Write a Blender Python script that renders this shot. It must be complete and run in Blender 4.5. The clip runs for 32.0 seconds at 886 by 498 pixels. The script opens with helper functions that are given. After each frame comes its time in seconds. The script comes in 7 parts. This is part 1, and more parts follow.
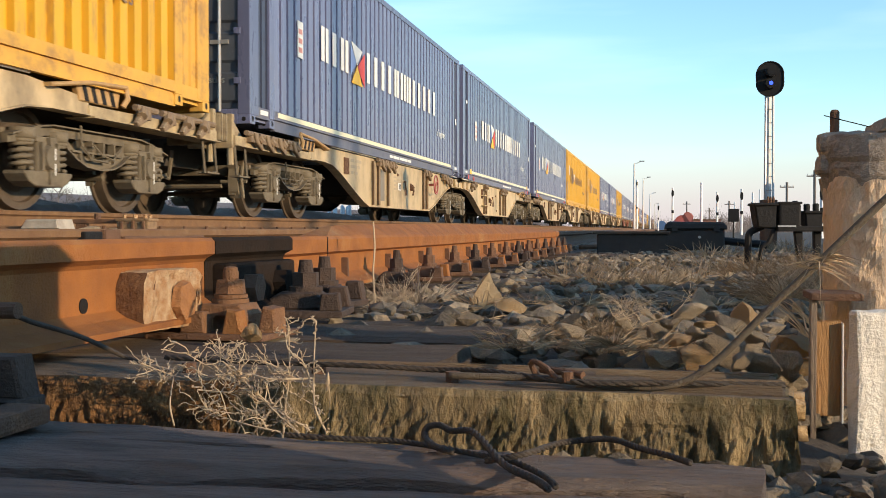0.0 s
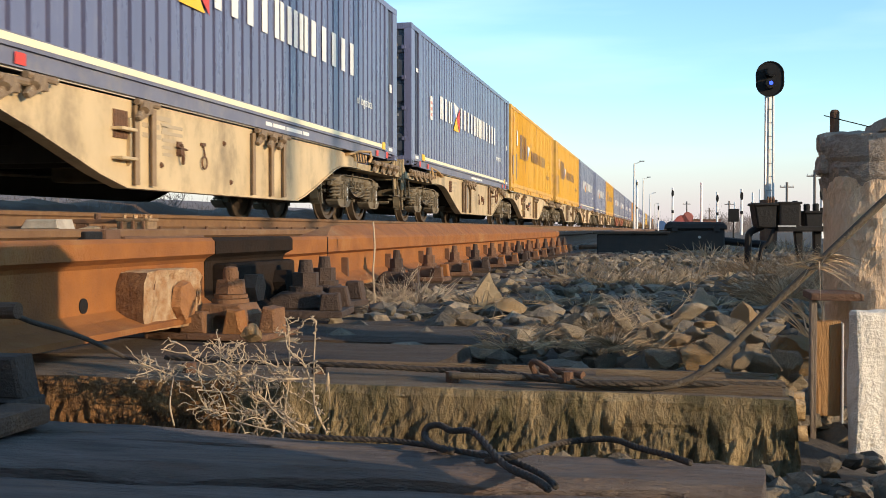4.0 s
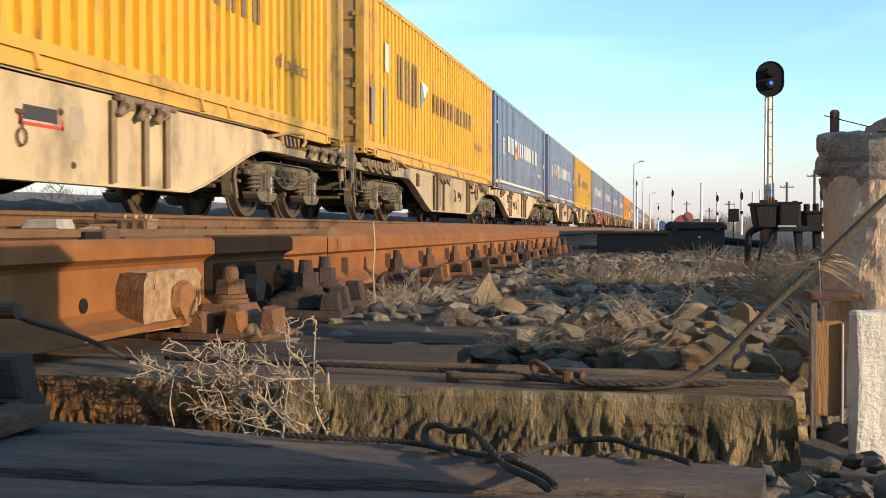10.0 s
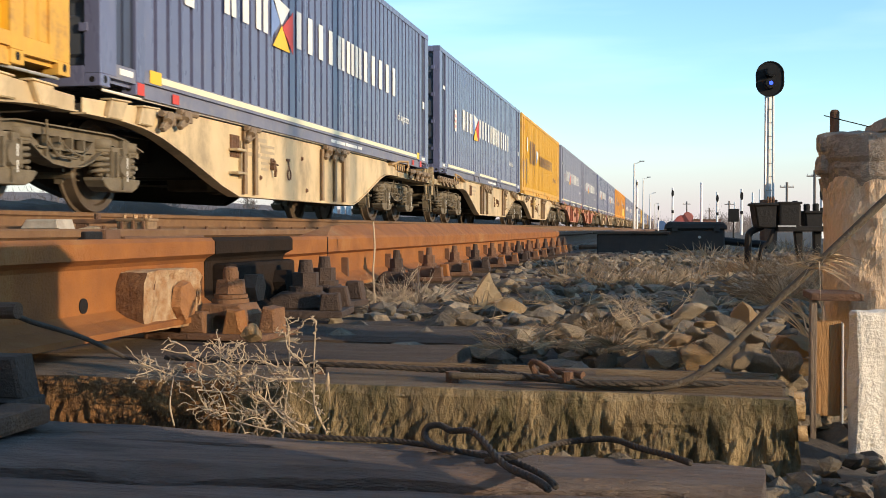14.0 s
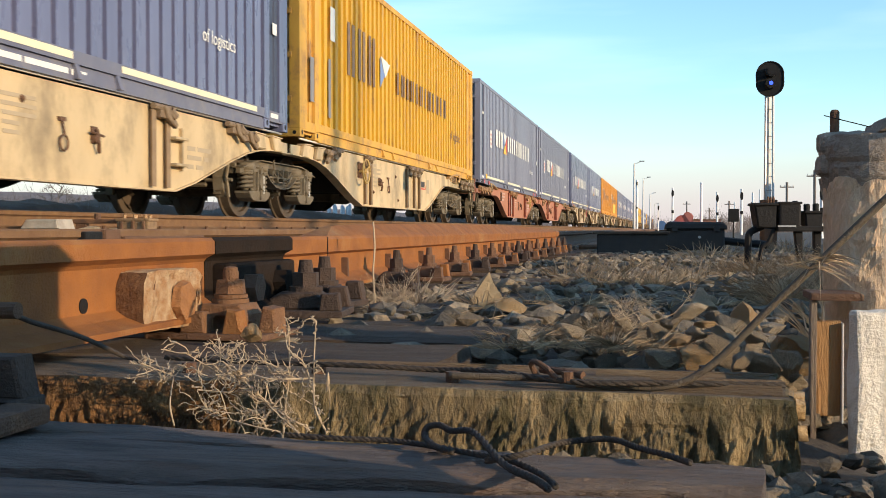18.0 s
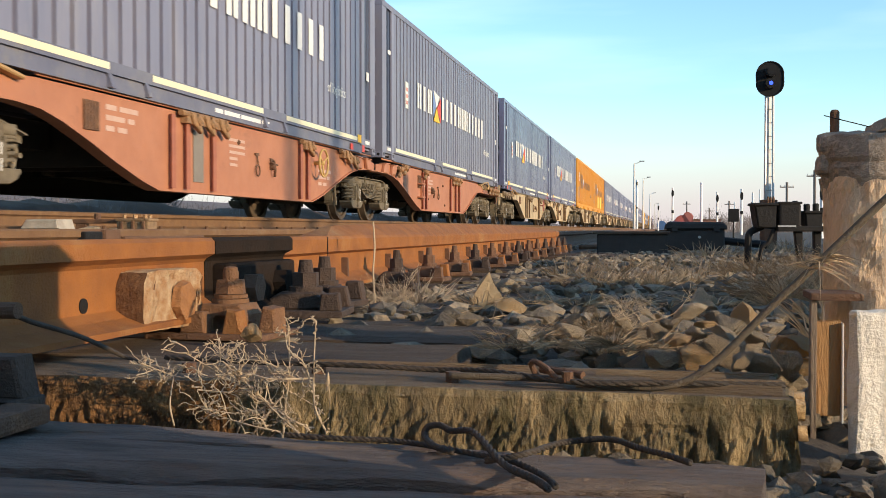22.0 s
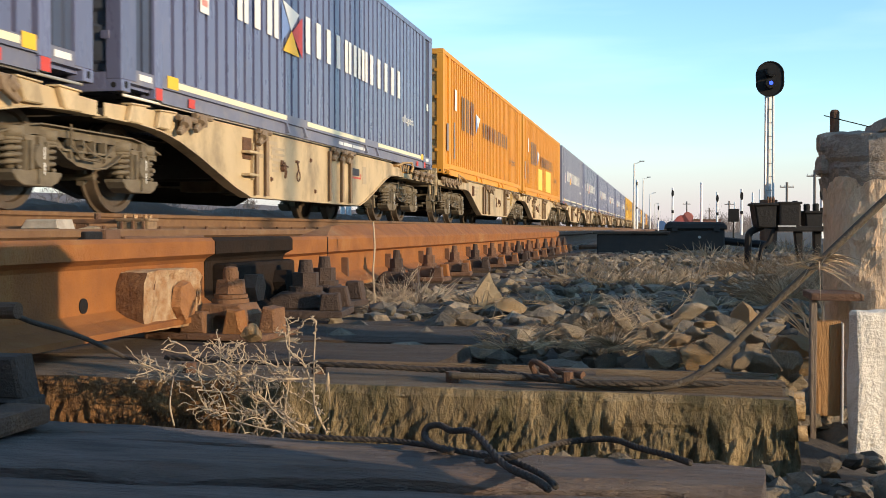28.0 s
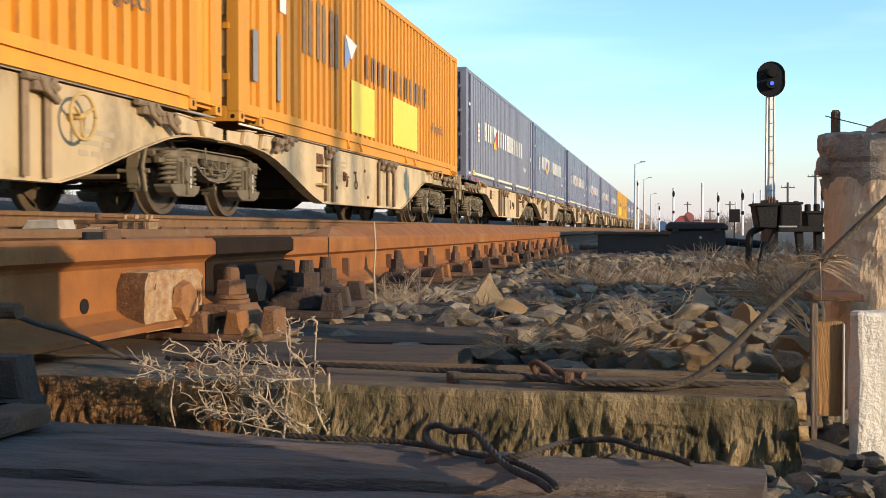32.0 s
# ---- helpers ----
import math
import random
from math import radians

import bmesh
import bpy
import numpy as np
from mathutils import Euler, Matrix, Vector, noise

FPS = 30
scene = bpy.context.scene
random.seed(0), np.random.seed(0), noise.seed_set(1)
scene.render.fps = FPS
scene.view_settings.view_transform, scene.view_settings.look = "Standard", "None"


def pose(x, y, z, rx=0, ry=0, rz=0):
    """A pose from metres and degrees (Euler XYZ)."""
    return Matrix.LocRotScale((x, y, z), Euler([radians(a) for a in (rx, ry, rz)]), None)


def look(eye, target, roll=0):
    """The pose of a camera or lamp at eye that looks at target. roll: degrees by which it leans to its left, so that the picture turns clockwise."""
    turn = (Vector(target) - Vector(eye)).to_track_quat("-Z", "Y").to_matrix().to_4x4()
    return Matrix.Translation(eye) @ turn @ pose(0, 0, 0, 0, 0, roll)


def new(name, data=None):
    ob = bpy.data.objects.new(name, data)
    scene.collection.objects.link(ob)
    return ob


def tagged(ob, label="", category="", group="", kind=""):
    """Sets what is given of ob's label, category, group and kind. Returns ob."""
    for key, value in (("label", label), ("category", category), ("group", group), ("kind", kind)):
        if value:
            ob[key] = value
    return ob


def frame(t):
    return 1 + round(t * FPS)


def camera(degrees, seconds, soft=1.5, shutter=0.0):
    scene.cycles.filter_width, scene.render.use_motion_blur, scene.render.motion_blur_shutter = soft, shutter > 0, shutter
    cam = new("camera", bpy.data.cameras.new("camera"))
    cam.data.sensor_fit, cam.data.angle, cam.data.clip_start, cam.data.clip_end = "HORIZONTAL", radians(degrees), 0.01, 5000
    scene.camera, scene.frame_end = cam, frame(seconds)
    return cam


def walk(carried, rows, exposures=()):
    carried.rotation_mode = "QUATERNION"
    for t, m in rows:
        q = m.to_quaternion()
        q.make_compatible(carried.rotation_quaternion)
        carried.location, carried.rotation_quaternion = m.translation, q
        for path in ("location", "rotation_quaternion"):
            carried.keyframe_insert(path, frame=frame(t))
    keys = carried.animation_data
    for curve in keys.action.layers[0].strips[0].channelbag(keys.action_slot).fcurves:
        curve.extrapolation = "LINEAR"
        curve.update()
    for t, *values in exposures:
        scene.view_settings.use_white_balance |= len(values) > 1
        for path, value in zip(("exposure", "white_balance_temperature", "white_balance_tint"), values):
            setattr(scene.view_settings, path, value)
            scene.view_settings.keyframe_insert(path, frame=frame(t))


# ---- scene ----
# ---------------------------------------------------------------- camera
cam = camera(45.4, 32.0, soft=0.85, shutter=0.2)
EYE = (0.0, 0.0, 0.20)
YAW, PITCH = 11.84, -1.07


def aim(yaw, pitch):
    return pose(*EYE, 90 + pitch, 0, yaw)


walk(cam, [(0.0, aim(YAW, PITCH)), (31.8, aim(YAW, PITCH)), (32.0, aim(YAW + 0.045, PITCH + 0.02))], [(0.0, 0.21), (32.0, 0.21)])

# ---------------------------------------------------------------- sky and sun
SUN_A, SUN_E = 68.0, 11.5          # degrees from straight behind towards the right, and height
sun_dir = Vector((math.sin(radians(SUN_A)) * math.cos(radians(SUN_E)), -math.cos(radians(SUN_A)) * math.cos(radians(SUN_E)), math.sin(radians(SUN_E))))
world = bpy.data.worlds.new("sky")
scene.world = world
world.use_nodes = True
wn, wl = world.node_tree.nodes, world.node_tree.links
wn.clear()
sky = wn.new("ShaderNodeTexSky")
sky.sky_type = "NISHITA"
sky.sun_disc = False
sky.sun_elevation = radians(SUN_E)
sky.sun_rotation = math.atan2(sun_dir.x, sun_dir.y)
sky.dust_density = 0.05
sky.ozone_density = 3.0
bg = wn.new("ShaderNodeBackground")
bg.inputs["Strength"].default_value = 0.265
wo = wn.new("ShaderNodeOutputWorld")
# thin high cloud
tc = wn.new("ShaderNodeTexCoord")
mp = wn.new("ShaderNodeMapping")
mp.inputs["Scale"].default_value = (1.2, 0.8, 9.0)
mp.inputs["Rotation"].default_value = (0.12, 0.05, 0.2)
nz = wn.new("ShaderNodeTexNoise")
nz.inputs["Scale"].default_value = 2.2
nz.inputs["Detail"].default_value = 5.0
cr = wn.new("ShaderNodeMapRange")
cr.inputs["From Min"].default_value, cr.inputs["From Max"].default_value = 0.52, 0.78
cr.inputs["To Max"].default_value = 0.16
mx = wn.new("ShaderNodeMix")
mx.data_type = "RGBA"
mx.inputs["B"].default_value = (5.4, 5.6, 5.8, 1)
wl.new(tc.outputs["Generated"], mp.inputs["Vector"])
wl.new(mp.outputs["Vector"], nz.inputs["Vector"])
wl.new(nz.outputs["Fac"], cr.inputs["Value"])
wl.new(cr.outputs["Result"], mx.inputs["Factor"])
wl.new(sky.outputs["Color"], mx.inputs["A"])
# pale haze low over the horizon
sp = wn.new("ShaderNodeSeparateXYZ")
hz = wn.new("ShaderNodeMapRange")
hz.interpolation_type = "SMOOTHSTEP"
hz.inputs["From Min"].default_value, hz.inputs["From Max"].default_value = 0.0, 0.13
hz.inputs["To Min"].default_value, hz.inputs["To Max"].default_value = 0.92, 0.0
hm = wn.new("ShaderNodeMix")
hm.data_type = "RGBA"
hm.inputs["B"].default_value = (2.6, 2.15, 2.4, 1)
wl.new(tc.outputs["Generated"], sp.inputs["Vector"])
wl.new(sp.outputs["Z"], hz.inputs["Value"])
wl.new(hz.outputs["Result"], hm.inputs["Factor"])
wl.new(mx.outputs["Result"], hm.inputs["A"])
tint = wn.new("ShaderNodeMix")          # the clear winter sky leans to cyan
tint.data_type, tint.blend_type = "RGBA", "MULTIPLY"
tint.inputs["Factor"].default_value = 1.0
tint.inputs["B"].default_value = (0.965, 1.03, 0.985, 1)
wl.new(hm.outputs["Result"], tint.inputs["A"])
wl.new(tint.outputs["Result"], bg.inputs["Color"])
wl.new(bg.outputs["Background"], wo.inputs["Surface"])
sun = new("sun", bpy.data.lights.new("sun", "SUN"))
sun.data.energy = 4.3
sun.data.angle = radians(0.5)
sun.data.color = (1.0, 0.76, 0.49)
sun.matrix_world = look(sun_dir * 50, (0, 0, 0))

# ---------------------------------------------------------------- materials
MATS = {}


def mat(name, color, rough=0.6, metal=0.0, second=None, amount=0.5, scale=6.0, bump=0.0, bscale=40.0, stretch=(1, 1, 1), rand=0.0, third=None, tscale=1.2, tlow=0.55, thigh=0.7, tamount=0.8, island=False):
    """Base colour with grain at one scale, patches of stain or wear at another, and fine relief."""
    if name in MATS:
        return MATS[name]
    m = bpy.data.materials.new(name)
    m.use_nodes = True
    n, l = m.node_tree.nodes, m.node_tree.links
    p = n["Principled BSDF"]
    p.inputs["Roughness"].default_value, p.inputs["Metallic"].default_value = rough, metal
    c = n.new("ShaderNodeTexCoord")
    mpg = n.new("ShaderNodeMapping")
    mpg.inputs["Scale"].default_value = stretch
    l.new(c.outputs["Object"], mpg.inputs["Vector"])

    def noise_at(s, detail=6.0, ro=0.6):
        t = n.new("ShaderNodeTexNoise")
        t.inputs["Scale"].default_value, t.inputs["Detail"].default_value, t.inputs["Roughness"].default_value = s, detail, ro
        l.new(mpg.outputs["Vector"], t.inputs["Vector"])
        return t.outputs["Fac"]

    def mixed(fac, a, b):
        x = n.new("ShaderNodeMix")
        x.data_type = "RGBA"
        l.new(fac, x.inputs["Factor"])
        for sock, v in (("A", a), ("B", b)):
            if isinstance(v, tuple):
                x.inputs[sock].default_value = (*v, 1)
            else:
                l.new(v, x.inputs[sock])
        return x.outputs["Result"]

    def ramp(fac, lo, hi, top):
        r = n.new("ShaderNodeMapRange")
        r.inputs["From Min"].default_value, r.inputs["From Max"].default_value, r.inputs["To Max"].default_value = lo, hi, top
        l.new(fac, r.inputs["Value"])
        return r.outputs["Result"]

    if second is None:
        second = tuple(v * 0.6 for v in color)
    out = mixed(ramp(noise_at(scale), 0.35, 0.7, amount), color, second)
    if third:
        out = mixed(ramp(noise_at(tscale, 8.0, 0.7), tlow, thigh, tamount), out, third)
    if rand:
        if island:
            info = n.new("ShaderNodeNewGeometry").outputs["Random Per Island"]
        else:
            info = n.new("ShaderNodeObjectInfo").outputs["Random"]
        h = n.new("ShaderNodeHueSaturation")
        r = n.new("ShaderNodeMapRange")
        r.inputs["To Min"].default_value, r.inputs["To Max"].default_value = 1 - rand, 1 + rand
        l.new(info, r.inputs["Value"])
        l.new(r.outputs["Result"], h.inputs["Value"])
        l.new(out, h.inputs["Color"])
        out = h.outputs["Color"]
    l.new(out, p.inputs["Base Color"])
    if bump:
        b = n.new("ShaderNodeBump")
        b.inputs["Strength"].default_value, b.inputs["Distance"].default_value = min(1.0, bump), 0.01 * max(1.0, bump)
        l.new(noise_at(bscale, 8.0, 0.65), b.inputs["Height"])
        l.new(b.outputs["Normal"], p.inputs["Normal"])
    rr = n.new("ShaderNodeMapRange")
    rr.inputs["To Min"].default_value, rr.inputs["To Max"].default_value = max(0.05, rough - 0.12), min(1.0, rough + 0.15)
    l.new(noise_at(scale * 2.3), rr.inputs["Value"])
    l.new(rr.outputs["Result"], p.inputs["Roughness"])
    MATS[name] = m
    return m


def glow(name, color, strength):
    m = bpy.data.materials.new(name)
    m.use_nodes = True
    p = m.node_tree.nodes["Principled BSDF"]
    p.inputs["Base Color"].default_value = (*color, 1)
    p.inputs["Emission Color"].default_value = (*color, 1)
    p.inputs["Emission Strength"].default_value = strength
    return m


RUST = mat("rusty_rail_steel", (0.325, 0.117, 0.023), 0.8, 0.0, (0.16, 0.058, 0.018), 0.7, 9, 0.5, 160, third=(0.38, 0.2, 0.07), tscale=3.5)
RUST_DULL = mat("dull_brown_rail_steel", (0.2, 0.105, 0.045), 0.8, 0.0, (0.12, 0.06, 0.03), 0.7, 9, 0.5, 160, third=(0.26, 0.16, 0.08), tscale=3.5)
RUST_DARK = mat("dark_rusty_iron", (0.17, 0.085, 0.045), 0.8, 0.0, (0.08, 0.045, 0.03), 0.7, 14, 0.8, 120, third=(0.3, 0.15, 0.07), tscale=6)
RUST_SCALE = mat("flaking_rust", (0.42, 0.21, 0.085), 0.9, 0.0, (0.62, 0.45, 0.27), 0.9, 40, 1.6, 70)
STEEL_WORN = mat("worn_bright_steel", (0.45, 0.36, 0.29), 0.35, 0.85, (0.3, 0.2, 0.14), 0.6, 20, 0.1, 80, stretch=(8, 0.6, 8))
TIMBER = mat("weathered_sleeper_wood", (0.115, 0.077, 0.05), 0.85, 0.0, (0.07, 0.045, 0.03), 0.85, 5, 1.6, 22, stretch=(1.0, 9, 9), third=(0.19, 0.135, 0.088), tscale=2.0)
# lighter copy of TIMBER, its colour raised for the timber in the sun
TIMBER_TOP = mat("sunlit_sleeper_wood", (0.26, 0.182, 0.116), 0.85, 0.0, (0.11, 0.078, 0.05), 0.85, 6, 1.8, 26, stretch=(0.7, 8, 8), third=(0.4, 0.3, 0.19), tscale=3.0)
TIMBER_FACE = mat("mossy_split_wood", (0.44, 0.32, 0.165), 0.9, 0.0, (0.07, 0.05, 0.026), 0.92, 9, 2.8, 28, stretch=(2.2, 2, 1.1), third=(0.075, 0.066, 0.024), tscale=7, tlow=0.46, thigh=0.62, tamount=0.85)
PLANK = mat("grey_plank_wood", (0.3, 0.235, 0.2), 0.85, 0.0, (0.11, 0.085, 0.073), 0.9, 7, 2.6, 30, stretch=(1.0, 5, 5), third=(0.34, 0.22, 0.155), tscale=3.2, tlow=0.5)
SLEEPER = mat("concrete_sleeper", (0.3, 0.27, 0.23), 0.9, 0.0, (0.2, 0.16, 0.12), 0.7, 8, 0.6, 60)
CONCRETE = mat("old_concrete", (0.78, 0.68, 0.54), 0.92, 0.0, (0.55, 0.45, 0.33), 0.75, 11, 1.6, 55, third=(0.36, 0.24, 0.13), tscale=6, tlow=0.52, thigh=0.66)
CONCRETE_PALE = mat("pale_cast_concrete", (0.84, 0.77, 0.66), 0.92, 0.0, (0.68, 0.6, 0.5), 0.6, 16, 1.1, 70, third=(0.36, 0.28, 0.2), tscale=7, tlow=0.62)
STONE = mat("ballast_stone", (0.58, 0.44, 0.28), 0.9, 0.0, (0.2, 0.17, 0.13), 0.85, 22, 1.8, 60, rand=0.55, third=(0.55, 0.43, 0.26), tscale=9)
STONE_LOOSE = mat("ballast_stone_bed", (0.23, 0.185, 0.13), 0.9, 0.0, (0.1, 0.083, 0.063), 0.85, 25, 1.5, 60, rand=0.5, third=(0.42, 0.29, 0.16), tscale=9, island=True)
STONE_OCHRE = mat("ochre_stone", (0.62, 0.38, 0.16), 0.9, 0.0, (0.46, 0.33, 0.2), 0.8, 20, 1.2, 60, third=(0.52, 0.45, 0.33), tscale=12)
GROUND = mat("cinder_and_soil", (0.13, 0.105, 0.08), 0.95, 0.0, (0.07, 0.055, 0.045), 0.9, 3, 1.5, 30, third=(0.2, 0.15, 0.09), tscale=0.6)
STRAW = mat("dry_grass", (0.5, 0.365, 0.225), 0.85, 0.0, (0.26, 0.175, 0.105), 0.7, 30, rand=0.35, island=True)
STRAW_BROWN = mat("brown_dry_grass", (0.34, 0.22, 0.12), 0.85, 0.0, (0.2, 0.13, 0.07), 0.7, 30, rand=0.4, island=True)
TWIG = mat("pale_dry_twig", (0.56, 0.43, 0.29), 0.85, 0.0, (0.34, 0.25, 0.16), 0.7, 60, 0.4, 200)
CABLE = mat("dirty_rubber_cable", (0.04, 0.032, 0.026), 0.8, 0.0, (0.09, 0.065, 0.045), 0.7, 30, 0.6, 160)
BLACK_IRON = mat("black_painted_iron", (0.014, 0.013, 0.013), 0.6, 0.0, (0.025, 0.021, 0.018), 0.6, 10, 0.4, 60)
BLACK_IRON.node_tree.nodes["Principled BSDF"].inputs["Specular IOR Level"].default_value = 0.2
CREAM = mat("cream_wagon_paint", (0.62, 0.465, 0.265), 0.55, 0.0, (0.46, 0.335, 0.185), 0.8, 1.8, 0.2, 40, stretch=(1, 1, 0.6), rand=0.15, third=(0.11, 0.085, 0.058), tscale=0.9, tlow=0.49, thigh=0.72, tamount=0.85)
OXIDE = mat("red_oxide_wagon_paint", (0.45, 0.19, 0.1), 0.6, 0.0, (0.33, 0.13, 0.07), 0.6, 2.5, 0.15, 40, third=(0.22, 0.1, 0.06), tscale=2.6, tlow=0.6, thigh=0.74, tamount=0.7)
CREAM_RIB = mat("stained_cream_stiffener_paint", (0.3, 0.2, 0.11), 0.6, 0.0, (0.14, 0.09, 0.055), 0.6, 5, 0.2, 40)
OXIDE_RIB = mat("dark_oxide_stiffener_paint", (0.4, 0.14, 0.08), 0.6, 0.0, (0.2, 0.07, 0.045), 0.6, 5, 0.2, 40)
DUSTY = mat("dusty_bogie_iron", (0.18, 0.142, 0.092), 0.85, 0.0, (0.085, 0.066, 0.043), 0.8, 7, 0.6, 60, third=(0.19, 0.155, 0.1), tscale=4)
WHEEL = mat("brown_wheel_steel", (0.12, 0.085, 0.055), 0.6, 0.2, (0.07, 0.05, 0.035), 0.8, 6, 0.3, 60)
# grime taken near black, so it also holds the shade under the wagons
SHADE_GRIME = mat("grimy_shaded_underframe", (0.05, 0.04, 0.03), 0.9, 0.0, (0.03, 0.025, 0.02), 0.7, 5, 0.4, 40)
BLUE = mat("blue_container_paint", (0.15, 0.158, 0.25), 0.28, 0.0, (0.11, 0.117, 0.195), 0.7, 2.2, 0.06, 30, stretch=(1, 1, 0.22), rand=0.14, third=(0.21, 0.21, 0.27), tscale=5.0, tlow=0.56, thigh=0.74, tamount=0.7)
DUSTY_BLUE = mat("dusty_faded_blue_paint", (0.215, 0.21, 0.265), 0.4, 0.0, (0.15, 0.155, 0.215), 0.7, 2.2, 0.06, 30, stretch=(1, 1, 0.22), rand=0.1, third=(0.27, 0.255, 0.27), tscale=4.0, tlow=0.52, thigh=0.72, tamount=0.7)
BLUE_RAIL = mat("dusty_blue_rail_paint", (0.165, 0.165, 0.21), 0.5, 0.0, (0.105, 0.107, 0.16), 0.7, 3, 0.06, 30, rand=0.2, third=(0.24, 0.22, 0.195), tscale=2.5, tlow=0.5, thigh=0.7, tamount=0.7)
# end bay panels of blue containers are darker than their side walls
BLUE_DARK = mat("dark_blue_end_bay", (0.06, 0.075, 0.12), 0.5, 0.0, (0.045, 0.05, 0.08), 0.6, 2)
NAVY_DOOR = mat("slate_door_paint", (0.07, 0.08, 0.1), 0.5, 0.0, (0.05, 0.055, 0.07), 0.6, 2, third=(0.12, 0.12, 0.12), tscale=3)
YELLOW = mat("amber_container_paint", (0.72, 0.415, 0.03), 0.55, 0.0, (0.62, 0.33, 0.025), 0.7, 2.2, 0.06, 30, stretch=(1, 1, 0.2), rand=0.08, third=(0.34, 0.19, 0.08), tscale=6.0, tlow=0.54, thigh=0.7, tamount=0.8)
YELLOW_RAIL = mat("amber_rail_paint", (0.66, 0.37, 0.06), 0.6, 0.0, (0.5, 0.27, 0.06), 0.7, 3, third=(0.27, 0.15, 0.07), tscale=3, tlow=0.52)
ORANGE = mat("orange_container_paint", (0.67, 0.295, 0.03), 0.6, 0.0, (0.56, 0.235, 0.028), 0.7, 2.2, 0.06, 30, stretch=(1, 1, 0.2), rand=0.08, third=(0.34, 0.17, 0.08), tscale=6.0, tlow=0.57, thigh=0.72, tamount=0.75)
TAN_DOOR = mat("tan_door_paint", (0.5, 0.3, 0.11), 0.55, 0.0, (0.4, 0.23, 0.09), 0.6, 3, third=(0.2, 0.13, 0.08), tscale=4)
BRIGHT_PATCH = mat("bright_yellow_vinyl", (0.85, 0.62, 0.03), 0.4, 0.0, (0.8, 0.56, 0.03), 0.5, 3)
WHITE = mat("white_lettering", (0.8, 0.78, 0.72), 0.5, 0.0, (0.66, 0.63, 0.57), 0.5, 8)
STRIPE = mat("cream_stripe", (0.78, 0.72, 0.5), 0.5, 0.0, (0.66, 0.6, 0.42), 0.5, 6)
SLATE_MARK = mat("faded_brown_lettering", (0.13, 0.095, 0.085), 0.6, 0.0, (0.34, 0.2, 0.07), 0.75, 7)
RED_MARK = mat("red_marking", (0.6, 0.06, 0.04), 0.5, 0.0, (0.5, 0.05, 0.03), 0.5, 8)
FLAG_BLUE = mat("pale_blue_marking", (0.2, 0.28, 0.5), 0.5, 0.0, (0.16, 0.22, 0.42), 0.5, 8)
FLAG_YELLOW = mat("yellow_marking", (0.85, 0.5, 0.03), 0.5, 0.0, (0.8, 0.45, 0.03), 0.5, 8)
GREY_MARK = mat("grey_marking", (0.44, 0.34, 0.22), 0.6, 0.0, (0.36, 0.28, 0.18), 0.5, 8)
GALV = mat("galvanised_steel", (0.5, 0.48, 0.46), 0.45, 0.6, (0.36, 0.34, 0.32), 0.6, 8)
POST_WHITE = mat("white_post_paint", (0.72, 0.7, 0.66), 0.6, 0.0, (0.5, 0.47, 0.43), 0.6, 6)
BARK = mat("grey_bark", (0.2, 0.17, 0.15), 0.9, 0.0, (0.12, 0.1, 0.09), 0.7, 12)
BUSH = mat("bare_brush", (0.26, 0.21, 0.185), 0.95, 0.0, (0.17, 0.14, 0.125), 0.8, 1.2, rand=0.3, island=True)


# ---------------------------------------------------------------- mesh helpers
def part(name, bm, material, parent=None, label="", m=None, smooth=False):
    """Link a bmesh (or a mesh that is already made) as one object under its thing."""
    if isinstance(bm, bmesh.types.BMesh):
        me = bpy.data.meshes.new(name)
        bm.to_mesh(me)
        bm.free()
        me.materials.append(material)
        if smooth:
            for p in me.polygons:
                p.use_smooth = True
    else:
        me = bm
    ob = new(name, me)
    if parent is not None:
        ob.parent = parent
    if m is not None:
        ob.matrix_basis = m
    if label:
        ob["label"] = label
    return ob


def thing(name, m=None, label="", category="", group="", kind=""):
    ob = new(name)
    ob.empty_display_size = 0.1
    if m is not None:
        ob.matrix_basis = m
    return tagged(ob, label, category, group, kind)


def box(x0, y0, z0, x1, y1, z1, bevel=0.0, bm=None):
    bm = bm or bmesh.new()
    r = bmesh.ops.create_cube(bm, size=1.0)
    for v in r["verts"]:
        v.co = Vector((x0 + (v.co.x + 0.5) * (x1 - x0), y0 + (v.co.y + 0.5) * (y1 - y0), z0 + (v.co.z + 0.5) * (z1 - z0)))
    if bevel:
        es = {e for v in r["verts"] for e in v.link_edges}
        bmesh.ops.bevel(bm, geom=list(es), offset=bevel, segments=2, affect="EDGES", profile=0.6)
    return bm


def tube(pts, r, seg=8, bm=None, taper=None):
    """A round bar along a line of points."""
    bm = bm or bmesh.new()
    rings = []
    pts = [Vector(p) for p in pts]
    side = None
    for i, p in enumerate(pts):
        d = (pts[min(i + 1, len(pts) - 1)] - pts[max(i - 1, 0)]).normalized()
        if side is None or abs(side.dot(d)) > 0.98:
            side = d.cross(Vector((0, 0, 1)) if abs(d.z) < 0.9 else Vector((1, 0, 0))).normalized()
        side = (side - d * side.dot(d)).normalized()
        up = d.cross(side)
        rad = r * (taper[i] if taper else 1)
        rings.append([bm.verts.new(p + (side * math.cos(2 * math.pi * k / seg) + up * math.sin(2 * math.pi * k / seg)) * rad) for k in range(seg)])
    for a, b in zip(rings, rings[1:]):
        for k in range(seg):
            bm.faces.new((a[k], a[(k + 1) % seg], b[(k + 1) % seg], b[k]))
    bm.faces.new(rings[0][::-1])
    bm.faces.new(rings[-1])
    return bm


